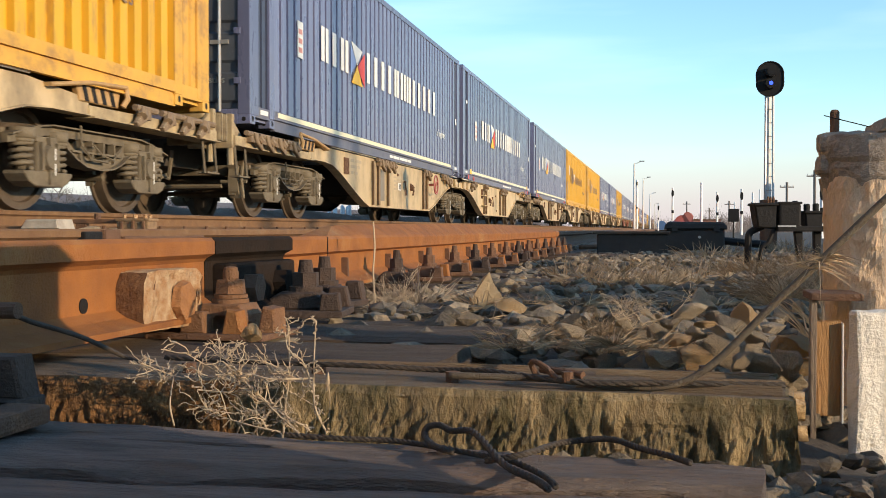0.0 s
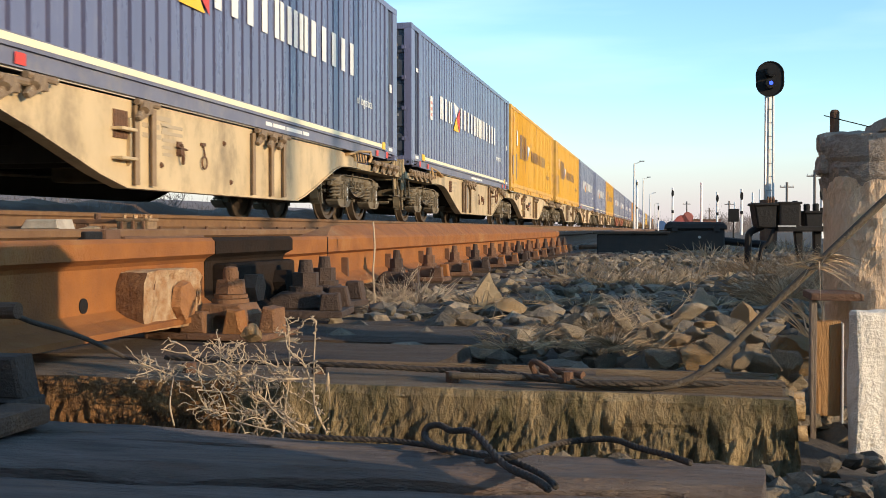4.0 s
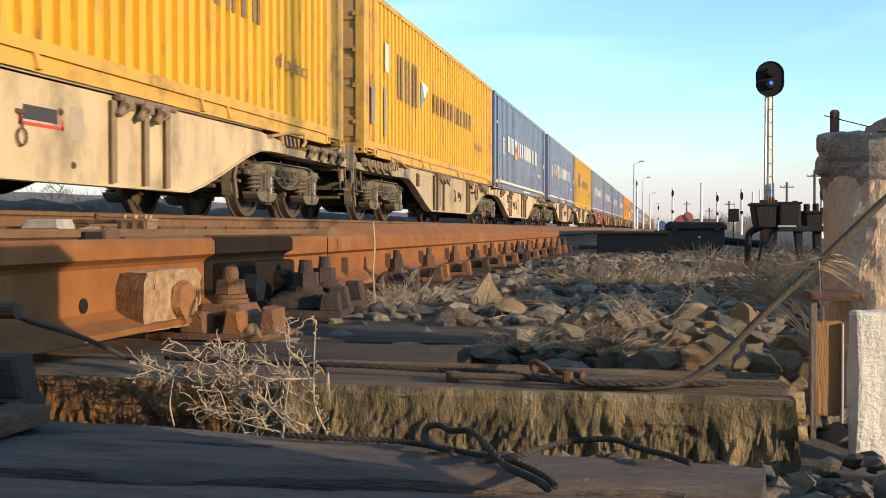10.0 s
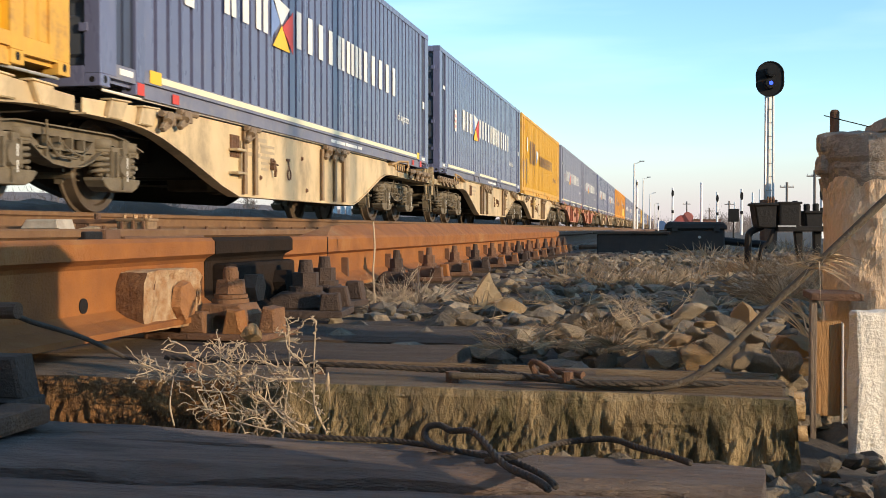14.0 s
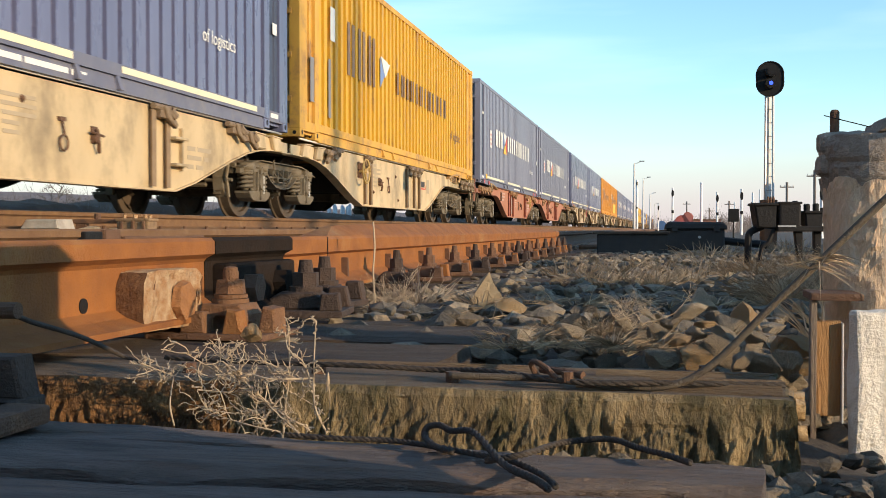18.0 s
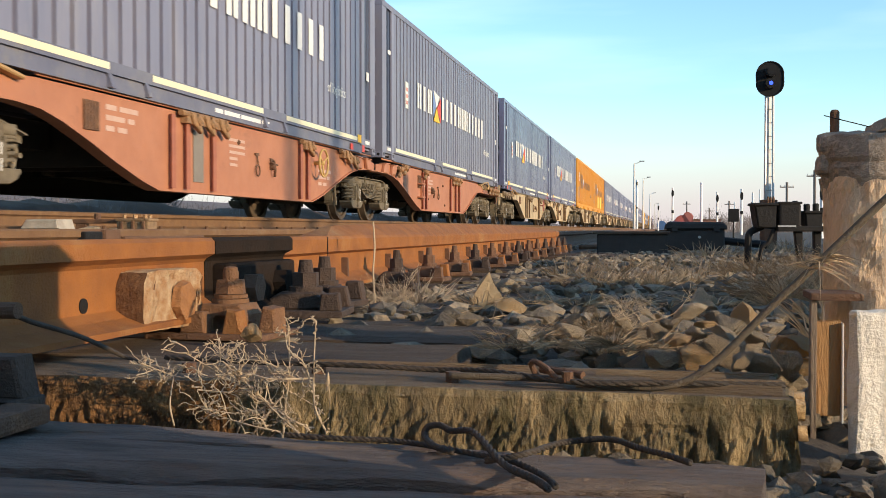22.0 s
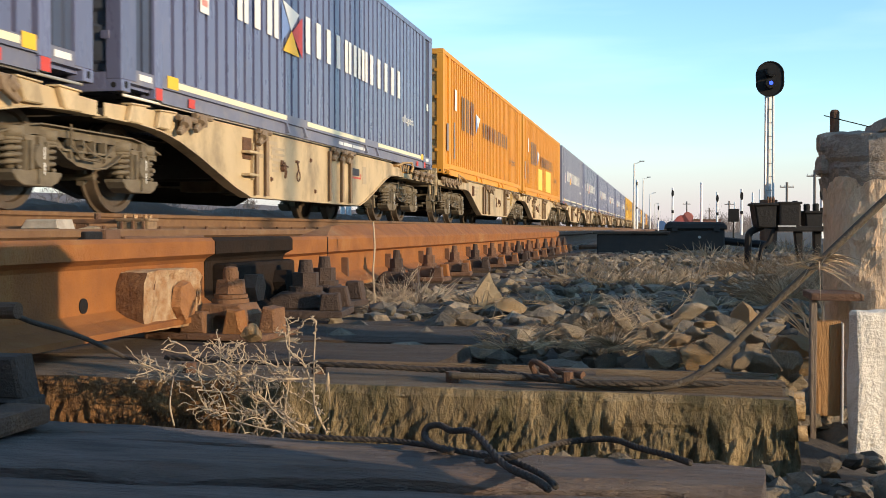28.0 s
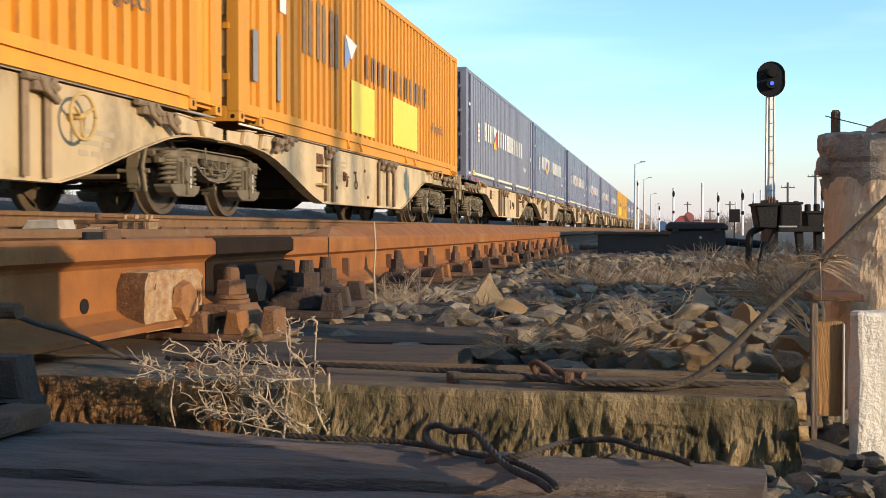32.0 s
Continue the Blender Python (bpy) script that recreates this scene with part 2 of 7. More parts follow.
def disc(c, axis, r, h, seg=20, bm=None, r2=None):
    """A short round body with its axis along x, y or z."""
    a = Vector(c)
    d = Vector({"x": (1, 0, 0), "y": (0, 1, 0), "z": (0, 0, 1)}[axis]) * h / 2
    return tube([a - d, a + d], r, seg, bm, (1, (r2 or r) / r))


def prism(poly, axis, a, b, bm=None, bevel=0.0):
    """A flat outline pushed out along x or y. The outline is in the other two directions."""
    bm = bm or bmesh.new()
    mk = (lambda u, w, t: (t, u, w)) if axis == "x" else (lambda u, w, t: (u, t, w))
    va = [bm.verts.new(mk(u, w, a)) for u, w in poly]
    vb = [bm.verts.new(mk(u, w, b)) for u, w in poly]
    n = len(poly)
    fa = bm.faces.new(va)
    fb = bm.faces.new(vb[::-1])
    for i in range(n):
        bm.faces.new((va[i], vb[i], vb[(i + 1) % n], va[(i + 1) % n]))
    bmesh.ops.recalc_face_normals(bm, faces=bm.faces[:])
    if bevel:
        bmesh.ops.bevel(bm, geom=[e for f in (fa, fb) for e in f.edges], offset=bevel, segments=1, affect="EDGES")
    return bm


def mesh_of(bm, material, smooth=False, name="mesh"):
    me = bpy.data.meshes.new(name)
    bm.to_mesh(me)
    bm.free()
    me.materials.append(material)
    if smooth:
        for p in me.polygons:
            p.use_smooth = True
    return me


def joined(*bms):
    out = bms[0]
    for b in bms[1:]:
        me = bpy.data.meshes.new("tmp")
        b.to_mesh(me)
        b.free()
        out.from_mesh(me)
        bpy.data.meshes.remove(me)
    return out


def rough_up(bm, amp, freq, seed=0.0):
    for v in bm.verts:
        v.co += noise.noise_vector(v.co * freq + Vector((seed, seed * 1.7, 0))) * amp
    return bm

# ---------------------------------------------------------------- ground and tracks
TRACK_X, RAIL_Z = -6.31, 0.365      # the train's track: its centre line and rail top
NEAR_X = -1.04                      # centre of the near rail


def smooth_step(a, b, v):
    t = max(0.0, min(1.0, (v - a) / (b - a)))
    return t * t * (3 - 2 * t)


def ground_z(x, y):
    """Height of the ground: yard level, with the bed of the train's track raised above it."""
    z = -0.13
    z += 0.265 * smooth_step(-3.5, -4.6, x) * smooth_step(-10.5, -8.6, x)
    d = math.hypot(x, y)
    if d < 60:
        z += 0.03 * noise.noise((x * 0.9, y * 0.9, 0.3)) + 0.018 * noise.noise((x * 4, y * 4, 1.3))
        z += 0.06 * smooth_step(-1.3, -0.8, x) * smooth_step(1.8, 2.3, y) * smooth_step(16, 9, y)
        z += 0.05 * smooth_step(0.0, 1.2, x) * smooth_step(2.2, 4.0, y) * smooth_step(12, 7, y)
        z -= 0.08 * smooth_step(0.22, 0.5, x) * smooth_step(2.9, 2.3, y) * smooth_step(1.3, 1.7, y) * smooth_step(2.4, 1.6, x)
    return z


def build_ground():
    bm = bmesh.new()
    xs = [-3000, -900, -300, -120, -60, -30, -18] + [-14 + 0.5 * i for i in range(12)] + [-8 + 0.16 * i for i in range(76)] + [4.5, 5.5, 7, 9, 12, 18, 30, 60, 150, 500, 3000]
    ys = [-3000, -400, -60, -20, -8, -3] + [-1.5 + 0.16 * i for i in range(100)] + [15 + i for i in range(20)] + [40, 50, 70, 100, 160, 260, 450, 900, 3000]
    g = [[bm.verts.new((x, y, ground_z(x, y))) for x in xs] for y in ys]
    for j in range(len(ys) - 1):
        for i in range(len(xs) - 1):
            bm.faces.new((g[j][i], g[j][i + 1], g[j + 1][i + 1], g[j + 1][i]))
    return tagged(part("ground", bm, GROUND, smooth=True), "dark cinder and soil of a railway yard", "ground", kind="structure")


build_ground()


def rail_profile(h=0.172, head=0.072, foot=0.15):
    """Half outline of a flat-bottomed rail, mirrored."""
    half = [(foot / 2, 0.0), (foot / 2, 0.011), (0.032, 0.026), (0.010, 0.040), (0.009, h - 0.055), (0.016, h - 0.047), (head / 2, h - 0.037), (head / 2, h - 0.008), (head / 2 - 0.009, h)]
    return half + [(-a, b) for a, b in half[::-1]]


def rail(name, x, y0, y1, z, label, mat_=None, h=0.172, group="", steps=None):
    bm = bmesh.new()
    prof = rail_profile(h)
    ys = steps or [y0, y1]
    rings = [[bm.verts.new((x + u, y, z + w)) for u, w in prof] for y in ys]
    n = len(prof)
    for a, b in zip(rings, rings[1:]):
        for i in range(n):
            bm.faces.new((a[i], a[(i + 1) % n], b[(i + 1) % n], b[i]))
    bm.faces.new(rings[0])
    bm.faces.new(rings[-1][::-1])
    bmesh.ops.recalc_face_normals(bm, faces=bm.faces[:])
    return tagged(part(name, bm, mat_ or RUST), label, "rail", group, "structure")


def running_band(parent, x, y0, y1, z):
    part("running_band", box(x - 0.024, y0, z, x + 0.024, y1, z + 0.0012), STEEL_WORN, parent)


# rails of the train's track
for sx in (-0.755, 0.755):
    r = rail("rail", TRACK_X + sx, -30, 900, RAIL_Z - 0.172, "rusty steel running rail under the freight train", RUST_DULL, group="rails of the train's track")
    running_band(r, TRACK_X + sx, -30, 900, RAIL_Z)

# sleepers of the train's track, half sunk in the bed
sl = mesh_of(box(-1.3, -0.13, -0.2, 1.3, 0.13, 0.0, 0.015), SLEEPER, name="sleeper")
clip_bm = joined(box(-0.11, -0.07, 0, 0.11, 0.07, 0.016, 0.004), tube([(0.105, 0, 0.01), (0.105, 0, 0.06)], 0.018, 6), tube([(-0.105, 0, 0.01), (-0.105, 0, 0.06)], 0.018, 6), box(0.075, -0.04, 0.015, 0.135, 0.04, 0.032, 0.004), box(-0.135, -0.04, 0.015, -0.075, 0.04, 0.032, 0.004))
clip_me = mesh_of(clip_bm, RUST_DARK, name="rail_clip")
train_bed = thing("sleepers_of_train_track", pose(TRACK_X, 0, RAIL_Z - 0.19), "grey concrete sleepers in stone ballast", "sleeper", kind="structure")
for i in range(120):
    y = -3 + 0.6 * i
    s_ob = part("sleeper", sl, None, train_bed, m=pose(0, y, 0))
    if i < 60:
        for sx in (-0.755, 0.755):
            part("rail_clip", clip_me, None, s_ob, m=pose(sx, 0, 0.0))

# ---------------------------------------------------------------- the freight train
L45, GAP_JOINT, PITCH_WAGON = 13.716, 0.5, 29.13
CON_W, CON_H, CON_Z = 2.5, 2.896, 1.15
KNOTS = [0, 2, 4, 6, 9, 12, 15, 18, 21, 24, 27, 30, 32]
PLACES = [12.426, 2.312, -8.113, -18.811, -35.091, -52.16, -69.42, -87.337, -105.684, -124.808, -144.098, -163.782, -176.942]


def spline(ts, ys):
    """Natural cubic through the places of the train."""
    n = len(ts)
    h = [b - a for a, b in zip(ts, ts[1:])]
    a_, b_ = np.eye(n), np.zeros(n)
    for i in range(1, n - 1):
        a_[i, i - 1:i + 2] = h[i - 1], 2 * (h[i - 1] + h[i]), h[i]
        b_[i] = 6 * ((ys[i + 1] - ys[i]) / h[i] - (ys[i] - ys[i - 1]) / h[i - 1])
    k = np.linalg.solve(a_, b_)

    def value(t):
        i = 0
        while i < n - 2 and t > ts[i + 1]:
            i += 1
        p, q = ts[i + 1] - t, t - ts[i]
        return float(k[i] * p ** 3 / 6 / h[i] + k[i + 1] * q ** 3 / 6 / h[i] + (ys[i] / h[i] - k[i] * h[i] / 6) * p + (ys[i + 1] / h[i] - k[i + 1] * h[i] / 6) * q)
    return value


train_at = spline(KNOTS, PLACES)
MOVERS = []       # (thing, place along the train, height)
WHEELS = []       # (wheelset, its pose in the bogie)


# --- wagon meshes, drawn along y from the coupler end of a half wagon; z from the rail top
def sill_mesh(material):
    low = [(2.45, 0.88), (3.1, 0.88), (3.45, 0.855), (3.78, 0.78), (4.2, 0.65), (4.7, 0.48), (5.2, 0.33), (5.55, 0.25), (10.4, 0.25), (10.9, 0.36), (11.4, 0.51), (11.9, 0.66), (12.4, 0.79), (12.8, 0.855), (13.2, 0.885), (13.9, 0.89)]
    top = [(13.9, 1.02), (11.6, 1.1), (3.4, 1.1), (2.6, 1.03), (2.45, 0.98)]
    bm = prism(low + top, "x", 1.165, 1.18)
    # flange along the lower edge
    for (a, b), (c, d) in zip(low, low[1:]):
        vs = [bm.verts.new(p) for p in ((1.06, a, b), (1.215, a, b), (1.215, c, d), (1.06, c, d), (1.06, a, b - 0.016), (1.215, a, b - 0.016), (1.215, c, d - 0.016), (1.06, c, d - 0.016))]
        for q in ((0, 1, 2, 3), (7, 6, 5, 4), (0, 4, 5, 1), (3, 2, 6, 7), (1, 5, 6, 2), (0, 3, 7, 4)):
            bm.faces.new([vs[k] for k in q])
    return mesh_of(bm, material, name="side_sill")


CROSS_ME = mesh_of(box(-1.164, 0, 0.46, 1.164, 0.1, 0.95), SHADE_GRIME, name="cross_member")
DECK = (("deck_plate", mesh_of(box(-1.16, -0.32, 0.9, 1.16, 3.3, 0.97), SHADE_GRIME, name="deck_plate"), 0),
        ("deck_plate", mesh_of(box(-1.16, 12.2, 0.9, 1.16, 13.9, 0.97), SHADE_GRIME, name="deck_plate"), 0),
        ("centre_beam", mesh_of(box(-0.25, -0.32, 0.62, 0.25, 13.9, 0.899), SHADE_GRIME, name="centre_beam"), 0)) + tuple(("cross_member", CROSS_ME, y) for y in (5.1, 5.8, 7.0, 8.6, 10.0, 10.75))


def rib_mesh(material, z0=0.27, z1=1.05):
    bm = joined(box(1.18, -0.012, z0, 1.225, 0.012, z1), box(1.2255, -0.045, z0, 1.236, 0.045, z1, 0.003))
    return mesh_of(bm, material, name="stiffener")


def lock_mesh(material):
    """Folding container support with its pivot and cast arm."""
    bm = box(1.18, -0.09, 0.98, 1.27, 0.09, 1.06, 0.01)
    tube([(1.25, -0.22, 1.085), (1.25, 0.22, 1.085)], 0.034, 8, bm)
    prism([(-0.05, 1.1), (0.07, 1.1), (0.26, 0.93), (0.22, 0.89), (0.02, 0.98)], "x", 1.24, 1.3, bm, 0.01)
    tube([(1.27, 0.1, 1.07), (1.3, 0.17, 1.0)], 0.05, 8, bm)
    return mesh_of(bm, material, name="container_support")


def side_frame_mesh():
    """Upper beam, lower curved belt and upright ribs, open between them."""
    top = [(0.0, 0.75), (0.78, 0.75), (1.02, 0.72), (1.38, 0.63), (1.38, 0.55), (1.2, 0.575), (1.02, 0.63), (0.78, 0.655), (0.0, 0.655)]
    bm = prism(top + [(-a, b) for a, b in top[-2:0:-1]], "x", 0.97, 1.03)
    belt = [(0.74, 0.66), (0.58, 0.57), (0.42, 0.48), (0.25, 0.42), (0.0, 0.40)]
    outer = belt + [(-a, b) for a, b in belt[-2::-1]]
    inner = [(a * 0.88, b + 0.085) for a, b in outer]
    prism(outer + inner[::-1], "x", 0.975, 1.025, bm)
    for s in (1, -1):
        for pts in (top[:4], belt):
            for (a, b), (c, d) in zip(pts, pts[1:]):
                vs = [bm.verts.new(p) for p in ((0.92, s * a, b), (1.085, s * a, b), (1.085, s * c, d), (0.92, s * c, d), (0.92, s * a, b - 0.014), (1.085, s * a, b - 0.014), (1.085, s * c, d - 0.014), (0.92, s * c, d - 0.014))]
                for q in ((0, 1, 2, 3), (7, 6, 5, 4), (0, 4, 5, 1), (3, 2, 6, 7), (1, 5, 6, 2), (0, 3, 7, 4)):
                    bm.faces.new([vs[k] for k in q])
        prism([(s * 0.98, 0.72), (s * 1.06, 0.7), (s * 1.1, 0.6), (s * 0.96, 0.62)], "x", 1.03, 1.08, bm)
    for y in (-0.3, -0.1, 0.1, 0.3):
        box(0.985, y - 0.014, 0.47, 1.06, y + 0.014, 0.66, bm=bm)
    box(0.99, -0.45, 0.535, 1.065, 0.45, 0.555, bm=bm)
    tube([(1.09, -0.36, 0.78), (1.1, -0.36, 0.6), (1.1, -0.2, 0.48), (1.1, 0.1, 0.47)], 0.012, 5, bm)
    tube([(1.095, -0.15, 0.62), (1.1, 0.0, 0.53), (1.1, 0.2, 0.5), (1.095, 0.36, 0.6)], 0.009, 5, bm)
    return bm


def bogie_frame_mesh():
    a = side_frame_mesh()
    b = side_frame_mesh()
    for v in b.verts:
        v.co.x = -v.co.x
    bmesh.ops.reverse_faces(b, faces=b.faces[:])
    c = joined(a, b, box(-0.98, -0.22, 0.45, 0.98, 0.22, 0.68, 0.03), disc((0, 0, 0.75), "z", 0.3, 0.16, 16), box(-0.95, 1.3, 0.55, 0.95, 1.36, 0.68), box(-0.95, -1.36, 0.55, 0.95, -1.3, 0.68))
    # brake hangers and beams
    for s in (1, -1):
        joined(c, tube([(-0.9, s * 0.36, 0.34), (0.9, s * 0.36, 0.34)], 0.035, 6), tube([(-0.62, s * 1.5, 0.4), (0.62, s * 1.5, 0.4)], 0.03, 6))
        for x in (-0.75, 0.75):
            joined(c, prism([(s * 0.34, 0.62), (s * 0.4, 0.62), (s * 0.42, 0.3), (s * 0.36, 0.26)], "x", x - 0.04, x + 0.04))
            joined(c, prism([(s * 1.42, 0.66), (s * 1.47, 0.66), (s * 1.46, 0.28), (s * 1.38, 0.28)], "x", x - 0.05, x + 0.05))
    return mesh_of(c, DUSTY, name="bogie")


def axlebox_mesh():
    bm = box(0.93, -0.14, 0.3, 1.1, 0.14, 0.6, 0.03)
    joined(bm, prism([(-0.36, 0.3), (-0.3, 0.24), (-0.2, 0.2), (0.2, 0.2), (0.3, 0.24), (0.36, 0.3), (0.36, 0.33), (-0.36, 0.33)], "x", 0.9, 1.11, None, 0.008), disc((1.12, 0, 0.45), "x", 0.115, 0.06, 16, None, 0.1))
    joined(bm, box(1.1, -0.02, 0.22, 1.135, 0.0, 0.62), box(1.1, -0.13, 0.34, 1.13, -0.1, 0.58), box(1.1, 0.1, 0.34, 1.13, 0.13, 0.58), box(1.0, -0.16, 0.58, 1.09, 0.16, 0.63, 0.01))
    return mesh_of(bm, DUSTY, name="axle_box")


def spring_mesh():
    bm = bmesh.new()
    turns, n = 4.2, 58
    pts = [(1.0 + 0.085 * math.cos(2 * math.pi * turns * i / n), 0.085 * math.sin(2 * math.pi * turns * i / n), 0.345 + 0.23 * i / n) for i in range(n + 1)]
    tube(pts, 0.02, 6, bm)
    joined(bm, disc((1.0, 0, 0.46), "z", 0.045, 0.24, 10), disc((1.0, 0, 0.585), "z", 0.11, 0.03, 14), disc((1.0, 0, 0.645), "z", 0.118, 0.09, 16))
    return mesh_of(bm, DUSTY, True, name="coil_spring")


def wheel_mesh():
    """One wheel: tyre with flange, dished web and hub, its axis along x at the origin."""
    prof = [(0.0, 0.10), (0.075, 0.10), (0.075, 0.15), (0.03, 0.18), (0.01, 0.30), (0.03, 0.385), (0.066, 0.395), (0.066, 0.455), (-0.03, 0.462), (-0.038, 0.488), (-0.062, 0.488), (-0.07, 0.46), (-0.07, 0.395), (-0.03, 0.385), (-0.015, 0.30), (-0.02, 0.18), (-0.08, 0.15), (-0.08, 0.10)]
    bm = bmesh.new()
    seg = 36
    rings = [[bm.verts.new((a, b * math.cos(2 * math.pi * k / seg), b * math.sin(2 * math.pi * k / seg))) for a, b in prof] for k in range(seg)]
    for k in range(seg):
        p, q = rings[k], rings[(k + 1) % seg]
        for i in range(len(prof) - 1):
            bm.faces.new((p[i], p[i + 1], q[i + 1], q[i]))
    bmesh.ops.recalc_face_normals(bm, faces=bm.faces[:])
    return bm


def wheelset_meshes():
    a = wheel_mesh()
    bmesh.ops.translate(a, verts=a.verts[:], vec=(0.755, 0, 0))
    b = wheel_mesh()
    for v in b.verts:
        v.co.x = -v.co.x - 0.755
    bmesh.ops.reverse_faces(b, faces=b.faces[:])
    c = joined(a, b, disc((0, 0, 0), "x", 0.09, 1.98, 12))
    return mesh_of(c, WHEEL, name="wheelset")


BOGIE_ME, AXLEBOX_ME, SPRING_ME, WHEELSET_ME = bogie_frame_mesh(), axlebox_mesh(), spring_mesh(), wheelset_meshes()
MARK_ME = mesh_of(box(1.1505, 0.02, 0.3, 1.154, 0.034, 0.4), WHITE, name="axle_mark")
MARK2_ME = mesh_of(box(1.1505, 0.02, 0.43, 1.154, 0.034, 0.53), WHITE, name="axle_mark")


BRAKE_ME = mesh_of(joined(prism([(1.395, 0.68), (1.46, 0.66), (1.5, 0.5), (1.475, 0.33), (1.41, 0.24), (1.385, 0.26), (1.425, 0.36), (1.44, 0.5), (1.41, 0.6)], "x", 0.7, 0.85, None, 0.01), prism([(1.4, 0.72), (1.445, 0.72), (1.52, 0.5), (1.44, 0.24), (1.4, 0.24), (1.475, 0.5)], "x", 0.88, 0.91, None, 0.006), tube([(0.6, 1.47, 0.46), (0.96, 1.47, 0.46)], 0.024, 8)), mat("pale_dusty_iron", (0.24, 0.19, 0.125), 0.85, 0, (0.12, 0.095, 0.06), 0.8, 8, 0.6, 60), name="brake_block")


def bogie(parent, y, near):
    b = part("bogie", BOGIE_ME, None, parent, "dusty grey-brown three-piece freight bogie", pose(0, y, 0))
    for s in (-0.9, 0.9):
        w = part("wheelset", WHEELSET_ME, None, b, m=pose(0, s, 0.46))
        WHEELS.append((w, s, near))
        for side in (0, 180) if near else (0,):
            part("axle_box", AXLEBOX_ME, None, b, m=pose(0, s, 0, 0, 0, side))
            for d in (-0.25, 0.25):
                part("coil_spring", SPRING_ME, None, b, m=pose(0, s + d, 0, 0, 0, side))
        if near:
            part("brake_block", BRAKE_ME, None, b, "pale dusty brake block", m=pose(0, 0, 0) if s > 0 else Matrix.Diagonal((1, -1, 1, 1)))
            part("axle_mark", MARK_ME, None, b, "white chalk mark", pose(0, s, 0))
            part("axle_mark", MARK2_ME, None, b, "white chalk mark", pose(0, s, 0))
    return b


def handwheel_mesh(material):
    bm = bmesh.new()
    n = 28
    tube([(1.33, 0.2 * math.cos(2 * math.pi * i / n), 0.2 * math.sin(2 * math.pi * i / n)) for i in range(n + 1)], 0.017, 6, bm)
    for i in range(3):
        a = 2 * math.pi * i / 3 + 0.5
        tube([(1.31, 0, 0), (1.33, 0.2 * math.cos(a), 0.2 * math.sin(a))], 0.014, 6, bm)
    disc((1.26, 0, 0), "x", 0.03, 0.16, 10, bm)
    return mesh_of(bm, material, True, name="handwheel")


HANDWHEEL = {"cream": handwheel_mesh(RUST_DARK), "gold": handwheel_mesh(mat("dusty_yellow_enamel", (0.55, 0.36, 0.12), 0.55)), "red": handwheel_mesh(mat("faded_red_enamel", (0.42, 0.12, 0.1), 0.55))}
PIPE_ME = mesh_of(tube([(1.2, 3.4, 1.128), (1.2, 13.6, 1.128)], 0.015, 8), mat("white_enamel_rail", (0.72, 0.68, 0.6), 0.4), True, name="top_rail")
PIPE_RED_ME = mesh_of(tube([(1.2, 3.4, 1.128), (1.2, 13.6, 1.128)], 0.015, 8), OXIDE, True, name="top_rail")
END_BEAM_ME = {k: mesh_of(joined(prism([(-0.32, 0.86), (2.46, 0.86), (2.46, 0.96), (-0.32, 0.98)], "x", 1.02, 1.2, None, 0.008), prism([(-0.32, 0.845), (2.46, 0.845), (2.46, 0.858), (-0.32, 0.858)], "x", 0.95, 1.25)), c, name="end_beam") for k, c in (("cream", mat("dirty_cream_end_paint", (0.47, 0.36, 0.2), 0.7, 0, (0.22, 0.16, 0.1), 0.8, 5, 0.4, 50, third=(0.15, 0.1, 0.065), tscale=4, tlow=0.5)), ("red", mat("dirty_oxide_end_paint", (0.3, 0.12, 0.07), 0.7, 0, (0.17, 0.08, 0.05), 0.8, 5, 0.4, 50)))}
BRACKET_ME = {k: mesh_of(joined(prism([(-0.17, 1.06), (0.13, 1.05), (0.2, 0.87), (-0.06, 0.87)], "x", 1.18, 1.245, None, 0.012), prism([(-0.2, 1.055), (0.16, 1.045), (0.16, 1.062), (-0.2, 1.072)], "x", 1.13, 1.26, None, 0.004)), c, name="end_bracket") for k, c in (("cream", CREAM), ("red", OXIDE))}
HEAD_ME = {k: mesh_of(joined(box(0.58, -0.36, 0.82, 1.17, -0.29, 1.24, 0.015), prism([(-0.29, 0.98), (-0.29, 1.2), (0.02, 1.0), (0.02, 0.98)], "x", 1.1, 1.13), prism([(-0.29, 0.98), (-0.29, 1.2), (0.02, 1.0), (0.02, 0.98)], "x", 0.62, 0.65), tube([(1.12, -0.31, 0.86), (1.12, -0.31, 0.62)], 0.045, 8), *[disc((1.172, -0.325, z), "x", 0.014, 0.012, 6) for z in (0.88, 0.98, 1.08, 1.18)]), c, name="headstock") for k, c in (("cream", MATS["dirty_cream_end_paint"]), ("red", MATS["dirty_oxide_end_paint"]))}
RECESS_ME = mesh_of(box(1.181, -0.13, 0.36, 1.192, 0.13, 0.94, 0.004), mat("grey_data_panel", (0.23, 0.2, 0.165), 0.6, 0, (0.17, 0.145, 0.12), 0.6, 6), name="recess_panel")
STUD_ME = mesh_of(joined(disc((1.19, 0, 0), "x", 0.02, 0.03, 8), disc((1.184, 0, 0), "x", 0.034, 0.008, 10)), RUST_DARK, name="bolt_stud")
OPERATOR_ME = mesh_of(box(1.1805, 0.0, 0.68, 1.184, 0.5, 0.8), mat("dark_stencil", (0.06, 0.05, 0.05), 0.6), name="operator_mark")
OPERATOR_RED_ME = mesh_of(joined(box(1.1805, -0.06, 0.63, 1.1835, 0.6, 0.66), box(1.1805, -0.06, 0.63, 1.1835, -0.03, 0.72), box(1.1805, 0.57, 0.63, 1.1835, 0.6, 0.72)), RED_MARK, name="operator_mark")
